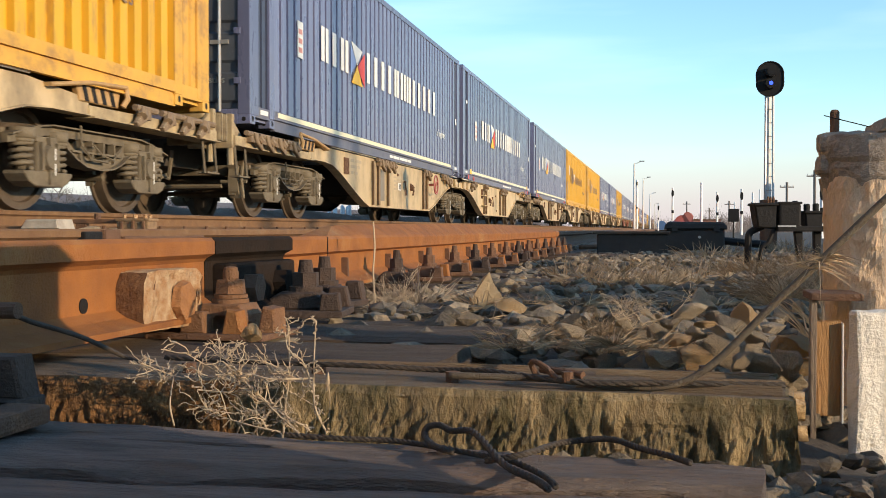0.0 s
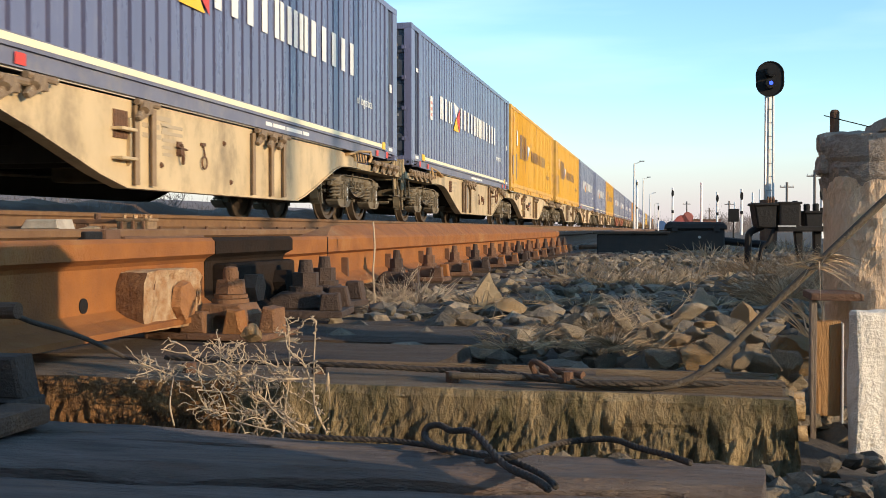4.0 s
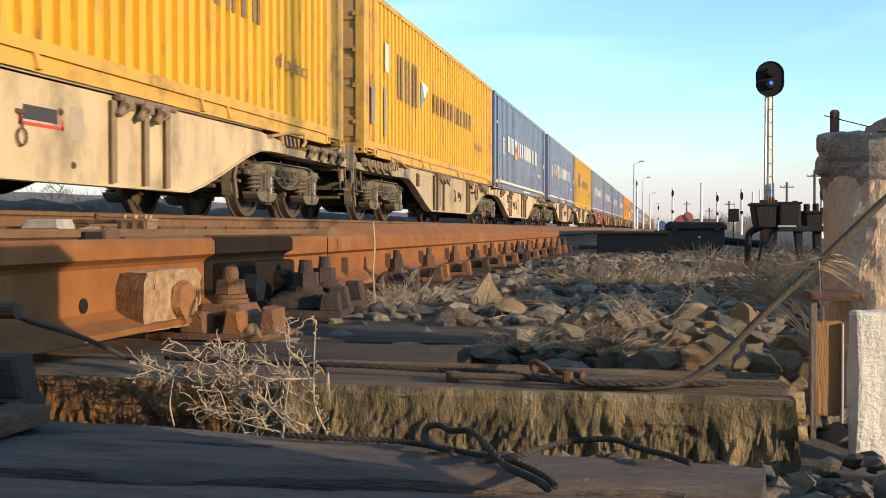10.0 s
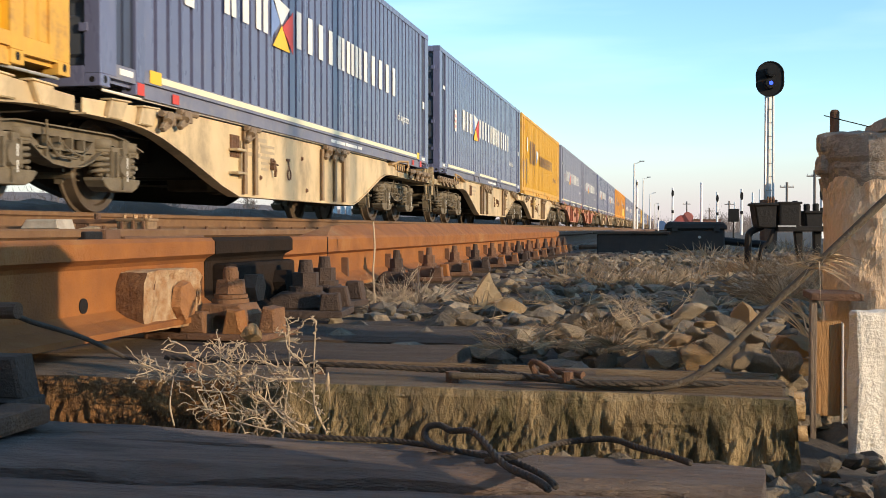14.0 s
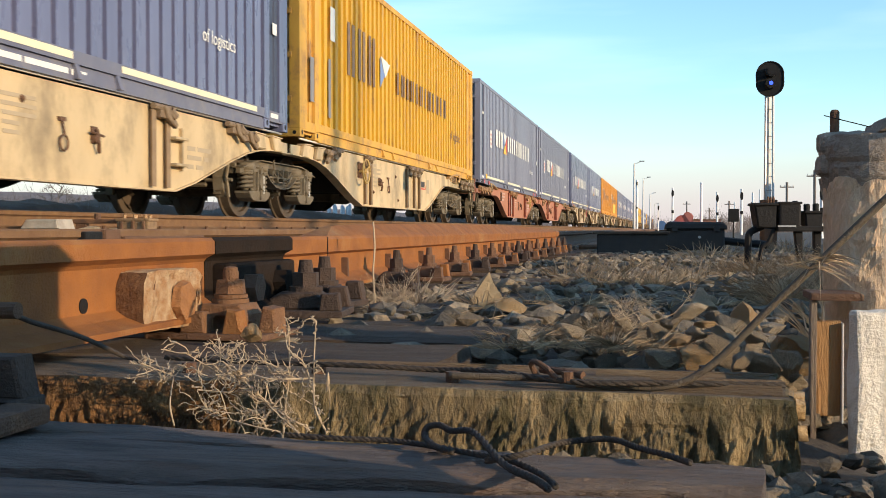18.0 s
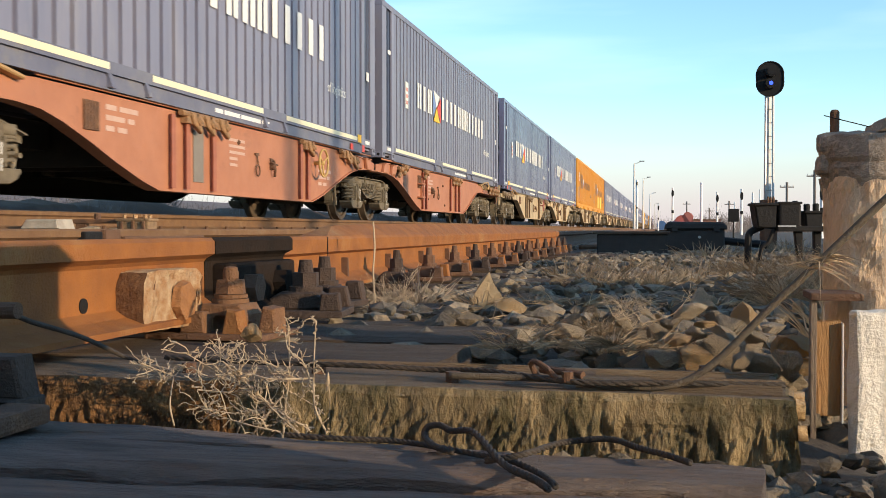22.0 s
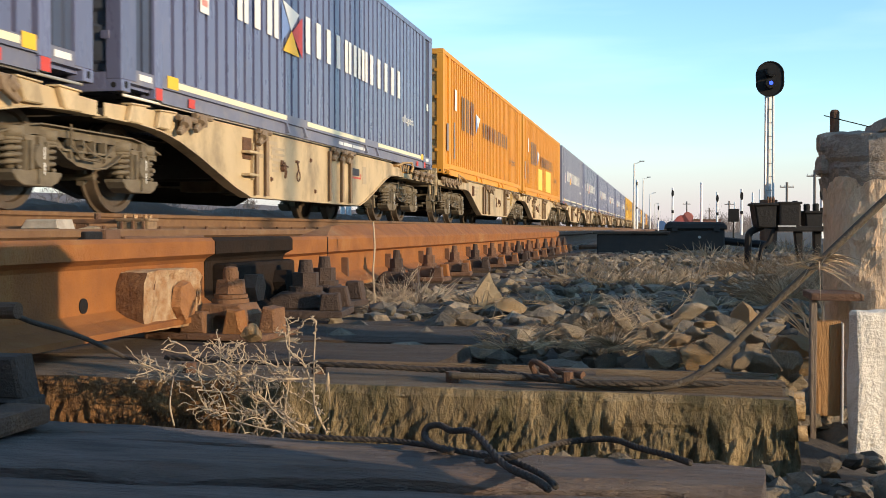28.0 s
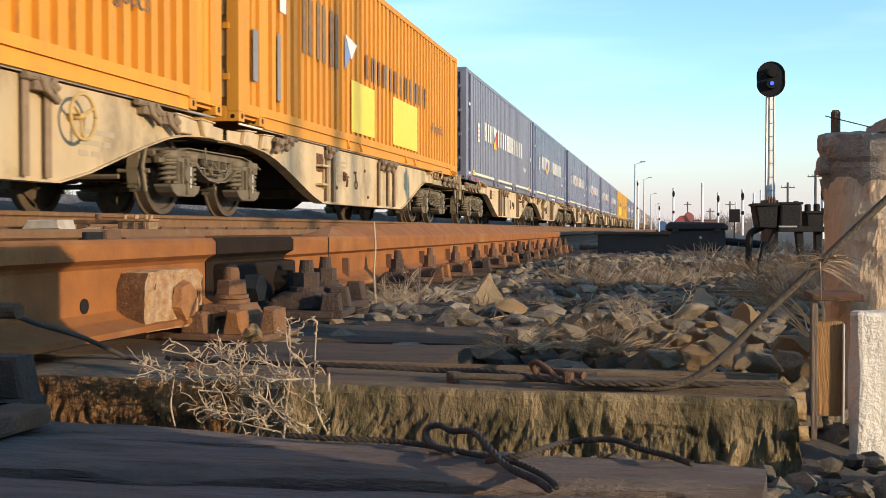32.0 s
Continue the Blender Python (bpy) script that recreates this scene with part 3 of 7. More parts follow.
OPERATOR_GREY_ME = mesh_of(box(1.1805, 0.7, 0.56, 1.1835, 0.92, 0.86), GREY_MARK, name="operator_mark")
BUFFER_ME = mesh_of(joined(box(-0.2, -0.02, 0.88, 0.2, 0.1, 1.2, 0.02), disc((0, -0.12, 1.03), "y", 0.125, 0.24, 18), disc((0, -0.2, 1.03), "y", 0.14, 0.03, 18), disc((0, -0.27, 1.03), "y", 0.1, 0.12, 16), box(-0.3, -0.36, 0.86, 0.3, -0.33, 1.2, 0.03)), MATS["dirty_cream_end_paint"], name="buffer")
COUPLER_ME = mesh_of(joined(box(-0.07, -0.3, 0.86, 0.07, 0.1, 1.02, 0.02), tube([(0, -0.25, 0.92), (0.03, -0.4, 0.75), (0, -0.5, 0.72)], 0.03, 6), tube([(0.1, -0.1, 0.85), (0.14, -0.3, 0.5), (0.1, -0.42, 0.55)], 0.022, 6), tube([(0.35, 0.0, 0.8), (0.4, -0.2, 0.45), (0.35, -0.44, 0.5)], 0.025, 6)), DUSTY, name="coupling")
STEP_ME = mesh_of(joined(tube([(1.16, -0.1, 0.95), (1.2, -0.1, 0.5), (1.2, 0.22, 0.48), (1.16, 0.22, 0.95)], 0.018, 6), box(1.1, -0.1, 0.47, 1.24, 0.22, 0.49)), DUSTY, name="shunter_step")
GUARD_ME = mesh_of(joined(prism([(0.05, 0.985), (0.72, 0.985), (0.78, 1.13), (0.0, 1.17)], "x", 1.13, 1.2, None, 0.01), prism([(-0.04, 1.172), (0.62, 1.135), (1.25, 1.04), (1.27, 1.075), (0.64, 1.172), (-0.02, 1.21)], "x", 1.1, 1.27, None, 0.012), tube([(1.24, -0.02, 1.18), (1.27, 0.0, 1.08), (1.24, 0.04, 1.0)], 0.028, 6)), mat("ochre_end_plate", (0.5, 0.31, 0.13), 0.6, 0, (0.3, 0.17, 0.07), 0.7, 6, 0.3, 40), name="end_guard")
GUARD_STRIPE_ME = [mesh_of(prism([(y, 0.99), (y + 0.07, 0.99), (y + 0.13, 1.13), (y + 0.06, 1.13)], "x", 1.2, 1.2035), BLACK_IRON, name="warning_stripe") for y in (0.1, 0.26, 0.42, 0.57)]
LEVER_ME = mesh_of(joined(box(1.18, -0.07, 0.6, 1.2, 0.07, 0.82), tube([(1.22, 0.0, 0.78), (1.25, -0.03, 0.6), (1.22, 0.05, 0.48)], 0.02, 6), tube([(1.22, -0.15, 0.74), (1.24, 0.12, 0.7)], 0.016, 6), disc((1.21, -0.02, 0.66), "x", 0.06, 0.06, 10)), RUST_DARK, name="brake_lever")
RING_ME = mesh_of(joined(tube([(1.21, 0.09 * math.cos(i * 0.45), 0.55 + 0.1 * math.sin(i * 0.45)) for i in range(15)], 0.012, 5), tube([(1.2, -0.02, 0.86), (1.21, 0.02, 0.64)], 0.012, 5), box(1.18, -0.08, 0.82, 1.21, 0.06, 0.87)), RUST_DARK, name="pull_ring")
LADDER_ME = mesh_of(joined(box(1.18, -0.2, 0.78, 1.3, 0.1, 0.81, 0.005), box(1.18, -0.2, 0.5, 1.3, 0.1, 0.53, 0.005), box(1.18, 0.1, 0.46, 1.22, 0.13, 0.92)), CREAM, name="foothold")
LADDER_RED_ME = mesh_of(joined(box(1.18, -0.2, 0.78, 1.3, 0.1, 0.81, 0.005), box(1.18, -0.2, 0.5, 1.3, 0.1, 0.53, 0.005), box(1.18, 0.1, 0.46, 1.22, 0.13, 0.92)), OXIDE, name="foothold")
FADED = {"cream": GREY_MARK, "red": mat("faded_white_stencil", (0.56, 0.38, 0.3), 0.6, 0.0, (0.48, 0.28, 0.2), 0.6, 9)}
GRID_ME = {k: [mesh_of(box(1.1805, 0.01 * j, 0.9 - j * 0.075, 1.1835, 0.5 if j < 3 else 0.27, 0.935 - j * 0.075), c, name="data_row") for j in range(5)] for k, c in FADED.items()}
GRILLE_ME = mesh_of(joined(box(1.1805, 0, 0.76, 1.2, 0.26, 1.03, 0.004), *[box(1.2, 0.01 + 0.05 * i, 0.77, 1.206, 0.03 + 0.05 * i, 1.02) for i in range(5)]), RUST_DARK, name="ballast_grille")
NUM_ME = {k: [mesh_of(box(1.1805, a, 0.93 - 0.1 * j, 1.1835, b, 0.98 - 0.1 * j), c, name="number_bar") for j, (a, b) in enumerate(((0, 0.2), (0, 0.36), (0, 0.16)))] + [mesh_of(box(1.1805, a, 0.93 - 0.1 * j, 1.1835, b, 0.98 - 0.1 * j), c, name="number_bar") for j, (a, b) in enumerate(((0.26, 0.62), (0.42, 0.55), (0.22, 0.4)))] for k, c in FADED.items()}
CARD_ME = mesh_of(box(1.181, 0, 0.62, 1.186, 0.2, 0.76), WHITE, name="data_card")
CARD_DARK_ME = mesh_of(box(1.186, 0.08, 0.64, 1.189, 0.17, 0.74), BLACK_IRON, name="data_symbol")
FISH_ME = mesh_of(joined(disc((0, 0, 0.6), "y", 0.22, 0.9, 18), tube([(-0.9, -1.2, 0.55), (-0.9, 1.4, 0.5)], 0.03, 6), box(-0.3, 0.8, 0.4, 0.3, 1.3, 0.7, 0.03)), DUSTY, name="brake_cylinder")
WAGON_MESHES = {k: (sill_mesh(c), DECK, rib_mesh(r), lock_mesh(mat("worn_" + k + "_casting", (0.25, 0.175, 0.105) if k == "cream" else (0.36, 0.19, 0.08), 0.75, 0, (0.13, 0.085, 0.055), 0.8, 12, 0.6, 60, third=(0.42, 0.34, 0.23), tscale=9))) for k, c, r in (("cream", CREAM, CREAM_RIB), ("red", OXIDE, OXIDE_RIB))}
# the far sills get the grime-and-shade colour instead of the wagon's paint
FAR_SILL_ME = sill_mesh(SHADE_GRIME)
FLIP = Matrix.Diagonal((1, -1, 1, 1))
SMALL = Matrix.Diagonal((1, 0.7, 0.7, 1))


def wagon(k, paint, near):
    """An articulated six-axle pocketless container wagon in two halves over three bogies."""
    sill, deck, rib, lock = WAGON_MESHES[paint]
    total = 2 * L45 + GAP_JOINT
    w = thing("container_wagon", pose(TRACK_X, train_at(0) + k * PITCH_WAGON, RAIL_Z),
              "long articulated flat wagon in %s paint carrying two containers" % ("dusty cream" if paint == "cream" else "faded red oxide"), "freight wagon", "wagons of the train")
    for half in (0, 1):
        end = pose(0, 0, 0) if half == 0 else Matrix.Translation((0, total, 0)) @ FLIP
        for sx in (1, -1):
            mm = end @ Matrix.Diagonal((sx, 1, 1, 1))
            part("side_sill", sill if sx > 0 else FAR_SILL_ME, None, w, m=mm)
            part("end_beam", END_BEAM_ME[paint], None, w, "dirty brown-stained end beam", m=mm)
            if sx < 0 and not near:
                continue
            part("top_rail", PIPE_ME if paint == "cream" else PIPE_RED_ME, None, w, m=mm)
            for y in (5.85, 6.2, 6.89, 9.88, 10.2) if half == 0 else (6.1, 6.56, 7.2, 9.88, 10.23):
                part("stiffener", rib, None, w, "brown-stained channel stiffener", m=mm @ pose(0, y, 0))
            for y in (0.1, 0.5, 0.95, 1.5, 6.2, 6.55, 6.95, 10.05, 11.9, 12.3):
                part("container_support", lock, None, w, "worn cast steel folding support", m=mm @ pose(0, y, 0 if 3 < y < 12 else -0.06))
            for y in (12.75, 13.35):
                part("end_bracket", BRACKET_ME[paint], None, w, "sloped bracket over the shared bogie", m=mm @ pose(0, y, 0))
            part("headstock", HEAD_ME[paint], None, w, "buffer headstock block", m=mm)
            if half == 0:
                part("recess_panel", RECESS_ME, None, w, "plain grey data panel", m=mm @ pose(0, 6.55, 0))
        for n_, me, y in deck:
            part(n_, me, None, w, m=end @ pose(0, y, 0))
        if near:
            part("brake_cylinder", FISH_ME, None, w, m=end @ pose(0, 8.0, -0.05))
            guard = part("end_guard", GUARD_ME, None, w, "ochre folding end plate with dark stripes", m=end @ pose(0, 1.9, 0))
            for me in GUARD_STRIPE_ME:
                part("warning_stripe", me, None, guard)
            part("shunter_step", STEP_ME, None, w, m=end @ pose(0, -0.2, 0))
        for sx in (-0.875, 0.875):
            part("buffer", BUFFER_ME, None, w, m=end @ pose(sx, -0.32, 0.02))
        part("coupling", COUPLER_ME, None, w, m=end @ pose(0, -0.3, 0))
    if near:
        hw = {0: "red", 3: "gold", 4: "gold", 5: "red", 6: "gold"}.get(k, "cream")
        wheel_y, step_y = (10.58, total - 10.45) if k != 3 else (total - 10.58, 10.45)
        part("handwheel", HANDWHEEL[hw], None, w, {"red": "red spoked brake handwheel", "gold": "dusty yellow spoked brake handwheel"}.get(hw, "rusty brown spoked brake handwheel"), m=pose(0, wheel_y, 0.82))
        part("foothold", LADDER_ME if paint == "cream" else LADDER_RED_ME, None, w, "two welded step brackets", m=pose(0, step_y, 0))
        for y in (8.8, 18.7):
            part("brake_lever", LEVER_ME, None, w, m=pose(0, y, 0.2) @ SMALL)
        for y in (8.27, 19.3):
            part("pull_ring", RING_ME, None, w, m=pose(0, y, 0.2) @ SMALL)
        for y, z in ((7.7, 0.9), (19.9, 0.85), (20.1, 0.4), (18.3, 0.5)):
            part("bolt_stud", STUD_ME, None, w, "dark stud", m=pose(0, y, z))
        for y in (7.4, 18.3):
            for me in GRID_ME[paint]:
                part("data_row", me, None, w, "faded stencilled bar", m=pose(0, y, 0))
        if paint == "cream" and k % 2:
            mark_y = 19.35 if k == 1 else 21.95
            part("operator_mark", OPERATOR_ME, None, w, "dark bar mark", m=pose(0, mark_y, 0.06))
            part("operator_mark", OPERATOR_RED_ME, None, w, "red underline mark", m=pose(0, mark_y, 0.06))
            part("operator_mark", OPERATOR_GREY_ME, None, w, "grey data block", m=pose(0, mark_y, 0.06))
        for y, z in ((4.55, 0.03), (13.0, 0.02), (17.9, 0.03)):
            for me in NUM_ME[paint]:
                part("number_bar", me, None, w, "faded stencilled bar", m=pose(0, y if y != 13.0 else 10.75, z - (0.0 if y != 13.0 else 0.25)))
        part("ballast_grille", GRILLE_ME, None, w, "rusty wire grille panel", m=pose(0, 4.15, -0.02))
        part("ballast_grille", GRILLE_ME, None, w, "rusty wire grille panel", m=pose(0, L45 + GAP_JOINT + 3.1, -0.05))
        if k == 0:
            card = part("data_card", CARD_ME, None, w, "white data card", m=pose(0, 7.75, -0.02))
            part("data_symbol", CARD_DARK_ME, None, card)
    for y in (2.07, L45 + GAP_JOINT / 2, total - 2.07):
        bogie(w, y, near)
    MOVERS.append((w, k * PITCH_WAGON, RAIL_Z))
    return w


# --- containers: origin at the near lower edge of the visible side's middle; x across, y along, z up
def corrugated(y0, y1, z0, z1, x, pitch=0.28, depth=0.036, flat=0.58):
    """A wall of upright trapezoid waves."""
    bm = bmesh.new()
    n = max(1, round((y1 - y0) / pitch))
    p = (y1 - y0) / n
    line = []
    for i in range(n):
        a = y0 + i * p
        line += [(a + 0.004 * p, 0), (a + flat * p, 0), (a + (flat + 0.06) * p, -depth), (a + 0.996 * p, -depth)]
    line = [(y0, 0)] + line + [(y1, 0)]
    lo = [bm.verts.new((x + d, y, z0)) for y, d in line]
    hi = [bm.verts.new((x + d, y, z1)) for y, d in line]
    for i in range(len(line) - 1):
        bm.faces.new((lo[i], lo[i + 1], hi[i + 1], hi[i]))
    return bm


HW = CON_W / 2
POST40 = 0.762                      # from the end to the posts at the forty-foot places


def container_meshes(key, pockets=True):
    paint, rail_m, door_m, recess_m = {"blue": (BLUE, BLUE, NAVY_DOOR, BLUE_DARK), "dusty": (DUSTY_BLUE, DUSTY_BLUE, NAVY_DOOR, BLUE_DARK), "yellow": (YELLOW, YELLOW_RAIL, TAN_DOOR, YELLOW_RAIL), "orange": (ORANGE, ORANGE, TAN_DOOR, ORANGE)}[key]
    d = {}
    wave = corrugated(POST40 + 0.1, L45 - POST40 - 0.1, 0.25, CON_H - 0.1, HW - 0.012, 0.28, 0.045 if key in ("blue", "dusty") else 0.072, 0.72 if key in ("blue", "dusty") else 0.5)
    d["side_wall"] = mesh_of(wave, paint, name="side_wall")
    rails = bmesh.new()
    y0, y1 = POST40 + 0.09, L45 - POST40 - 0.09
    box(HW - 0.06, y0, 0.135, HW, y1, 0.25, bm=rails)
    box(HW - 0.06, y0, -0.005, HW - 0.016, y1, 0.105, bm=rails)
    box(HW - 0.06, y0, 0.106, HW - 0.03, y1, 0.134, bm=rails)
    box(HW - 0.06, y0, -0.02, HW - 0.001, y1, -0.0055, bm=rails)
    # forklift pockets: paired flared lugs with a plate between them
    for y in (4.5, 8.4) if pockets else ():
        for e, f in ((y, 0.0), (y + 0.72, 1.0)):
            vs = [rails.verts.new(p) for p in ((HW - 0.02, e - 0.015, 0.2), (HW - 0.02, e + 0.045, 0.2), (HW + 0.045, e - 0.02, 0.0), (HW + 0.045, e + 0.05, 0.0), (HW - 0.02, e - 0.02, 0.0), (HW - 0.02, e + 0.05, 0.0))]
            for q in ((0, 1, 3, 2), (0, 2, 4), (1, 5, 3), (2, 3, 5, 4)):
                rails.faces.new([vs[k] for k in q])
        box(HW - 0.03, y + 0.05, -0.02, HW - 0.004, y + 0.7, 0.06, bm=rails)
    box(HW - 0.06, 0.1, 0.1, HW - 0.004, POST40 - 0.08, 0.24, bm=rails)
    box(HW - 0.06, L45 - POST40 + 0.08, 0.1, HW - 0.004, L45 - 0.1, 0.24, bm=rails)
    d["bottom_rail"] = mesh_of(rails, BLUE_RAIL if key in ("blue", "dusty") else rail_m, name="bottom_rail")
    d["top_rail"] = mesh_of(box(HW - 0.06, 0.15, CON_H - 0.11, HW, L45 - 0.15, CON_H - 0.01, 0.006), rail_m, name="top_rail")
    d["corner_post"] = mesh_of(box(HW - 0.16, 0.0, 0.118, HW, 0.3, CON_H - 0.118, 0.008), rail_m, name="corner_post")
    d["mid_post"] = mesh_of(box(HW - 0.12, -0.09, 0.118, HW + 0.003, 0.09, CON_H - 0.1, 0.01), rail_m, name="side_post")
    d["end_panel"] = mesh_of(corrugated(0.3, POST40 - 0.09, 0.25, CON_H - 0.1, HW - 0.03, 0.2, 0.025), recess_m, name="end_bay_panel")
    cast = joined(box(HW - 0.162, 0.0, 0.0, HW + 0.003, 0.178, 0.118, 0.01))
    d["corner_casting"] = mesh_of(cast, rail_m, name="corner_casting")
    hole = joined(disc((HW + 0.004, 0.09, 0.06), "x", 0.028, 0.004, 12), disc((HW + 0.004, 0.09, 0.075), "x", 0.028, 0.004, 12), disc((HW - 0.08, -0.001, 0.06), "y", 0.028, 0.004, 12))
    d["casting_hole"] = mesh_of(hole, BLACK_IRON, name="casting_hole")
    d["roof"] = mesh_of(box(-HW + 0.02, 0.02, CON_H - 0.05, HW - 0.02, L45 - 0.02, CON_H - 0.012), paint, name="roof")
    d["floor"] = mesh_of(box(-HW + 0.05, 0.1, 0.06, HW - 0.06, L45 - 0.1, 0.2), rail_m, name="floor")
    lo_, hi_ = 0.2, CON_H - 0.13
    edge_ = [(0.09, lo_), (0.05, lo_)]
    for j in range(5):
        a_ = 0.27 + j * 0.5
        edge_ += [(0.05, a_), (0.022, a_ + 0.03), (0.022, a_ + 0.36), (0.05, a_ + 0.39)]
    edge_ += [(0.05, hi_), (0.09, hi_)]
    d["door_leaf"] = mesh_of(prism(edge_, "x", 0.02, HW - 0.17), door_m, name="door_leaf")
    bars = tube([(0, 0.0, 0.16), (0, 0.0, CON_H - 0.14)], 0.02, 6)
    box(-0.12, -0.018, 1.0, 0.12, 0.018, 1.05, bm=bars)
    d["locking_bar"] = mesh_of(bars, GALV, name="locking_bar")
    d["end_sill"] = mesh_of(box(-HW + 0.16, 0.0, 0.0, HW - 0.16, 0.1, 0.19, 0.01), rail_m, name="end_sill")
    d["end_header"] = mesh_of(box(-HW + 0.16, 0.0, CON_H - 0.13, HW - 0.16, 0.1, CON_H, 0.01), rail_m, name="end_header")
    d["hinge"] = mesh_of(box(HW - 0.21, -0.012, 0.5, HW - 0.12, 0.03, 0.58, 0.008), rail_m, name="hinge")
    return d


CON = {k: container_meshes(k) for k in ("blue", "dusty", "yellow", "orange")}
PLAIN_BLUE = container_meshes("blue", False)


def bar_mesh(material, rects, x=HW + 0.002, t=0.003):
    bm = bmesh.new()
    for y0, z0, y1, z1 in rects:
        box(x, y0, z0, x + t, y1, z1, bm=bm)
    return mesh_of(bm, material, name="marking")


def tri_mesh(material, pts, x=HW + 0.002, t=0.004):
    return mesh_of(prism(pts, "x", x, x + t), material, name="marking")


def words(text, size, material):
    """A line of lettering on the visible side, as a mesh; it reads along y."""
    c = bpy.data.curves.new("lettering", "FONT")
    c.body, c.size, c.extrude = text, size, 0.001
    tmp = bpy.data.objects.new("lettering", c)
    scene.collection.objects.link(tmp)
    bpy.context.view_layer.update()
    me = bpy.data.meshes.new_from_object(tmp.evaluated_get(bpy.context.evaluated_depsgraph_get()))
    bpy.data.objects.remove(tmp)
    me.materials.clear()
    me.materials.append(material)
    # text x -> y, text y -> z
    me.transform(Matrix(((0, 0, 1, HW + 0.003), (1, 0, 0, 0), (0, 1, 0, 0), (0, 0, 0, 1))))
    return me


# lettering of the haulier: plain upright bars of its size and weight
BLOCKS_WHITE = [bar_mesh(WHITE, r_) for r_ in ([(0.03, 0, 0.22, 0.52)], [(0.0, 0, 0.15, 0.52), (0.21, 0, 0.34, 0.52)], [(0.0, 0, 0.16, 0.52), (0.25, 0, 0.4, 0.52)])]
BLOCKS_BROWN = [bar_mesh(SLATE_MARK, r_) for r_ in ([(0.05, 0, 0.18, 0.42)], [(0.0, 0, 0.09, 0.42), (0.16, 0, 0.25, 0.42)], [(0.0, 0, 0.15, 0.86), (0.26, 0, 0.41, 0.86)])]
FLAG = [(tri_mesh(WHITE, [(4.35, 1.78), (5.0, 1.7), (4.68, 1.42)], HW + 0.002), "white marking"), (tri_mesh(RED_MARK, [(4.7, 1.4), (5.12, 1.68), (5.12, 1.1)], HW + 0.006), "red marking"), (tri_mesh(FLAG_YELLOW, [(4.35, 1.1), (4.68, 1.42), (5.0, 1.1)], HW + 0.006), "yellow marking"), (tri_mesh(FLAG_BLUE, [(4.3, 1.2), (4.3, 1.75), (4.62, 1.45)], HW + 0.006), "blue marking")]
STRIPES = [bar_mesh(STRIPE, [(y0, 0.17, y1, 0.235)]) for y0, y1 in ((0.98, 4.5), (5.35, 8.35), (9.2, 12.6))]
STRIPE_WHOLE = bar_mesh(STRIPE, [(0.98, 0.17, 12.6, 0.235)])
STICKER = bar_mesh(WHITE, [(1.75, 1.1, 1.98, 1.62)])
STICKER_RED = [bar_mesh(mat("pale_red_print", (0.7, 0.3, 0.24), 0.5), [(1.79, 1.18 + 0.13 * i, 1.94, 1.25 + 0.13 * i)], HW + 0.005) for i in range(3)]
PANEL_YELLOW = [bar_mesh(FLAG_YELLOW, [r_], HW + 0.004) for r_ in ((0.95, 0.15, 1.2, 0.28), (12.62, 0.15, 12.82, 0.28))]
PLATES = [bar_mesh(WHITE, [r_], HW - 0.003) for r_ in ((0.36, 0.15, 0.62, 0.21), (L45 - 0.62, 0.15, L45 - 0.36, 0.21), (0.4, 1.95, 0.6, 2.03), (L45 - 0.55, 1.25, L45 - 0.4, 1.4))]
LOCK_RED = [bar_mesh(RED_MARK, [r_], HW + 0.004) for r_ in ((POST40 - 0.07, 0.0, POST40 + 0.07, 0.12), (L45 - POST40 - 0.07, 0.0, L45 - POST40 + 0.07, 0.12), (1.45, 0.0, 1.6, 0.1), (12.2, 0.0, 12.35, 0.1))]
PATCH = [bar_mesh(BRIGHT_PATCH, [r_], HW - 0.004, 0.006) for r_ in ((4.7, 0.3, 6.1, 1.15), (7.4, 0.3, 9.4, 1.2))]
GREY_PATCH = [bar_mesh(mat("grey_repair_paint", (0.26, 0.25, 0.25), 0.6), [r_], HW + 0.002) for r_ in ((0.45, 0.55, 0.62, 1.2), (1.3, 0.4, 1.42, 1.3))]
END_WORDS = words("of logistics", 0.125, WHITE)
END_WORDS.transform(Matrix(((0, 1, 0, 0), (0, 0, 0, 0.0), (0, 0, 1, 0), (0, 0, 0, 1))))
END_ROWS = mesh_of(joined(*[box(0.35, 0.015, 2.0 + 0.085 * j, 0.35 + 0.1 * (4 + (j * 7) % 3), 0.019, 2.05 + 0.085 * j) for j in range(6)]), GREY_MARK, name="end_data")
SLOGAN = words("of logistics", 0.22, WHITE)
SLOGAN_DARK = words("of logistics", 0.3, SLATE_MARK)
SITE_BAR = [bar_mesh(WHITE, [(a, 0.035, b, 0.085)], HW - 0.0155) for a, b in ((6.9, 7.12), (7.16, 7.62), (7.66, 8.3), (8.35, 8.6))]


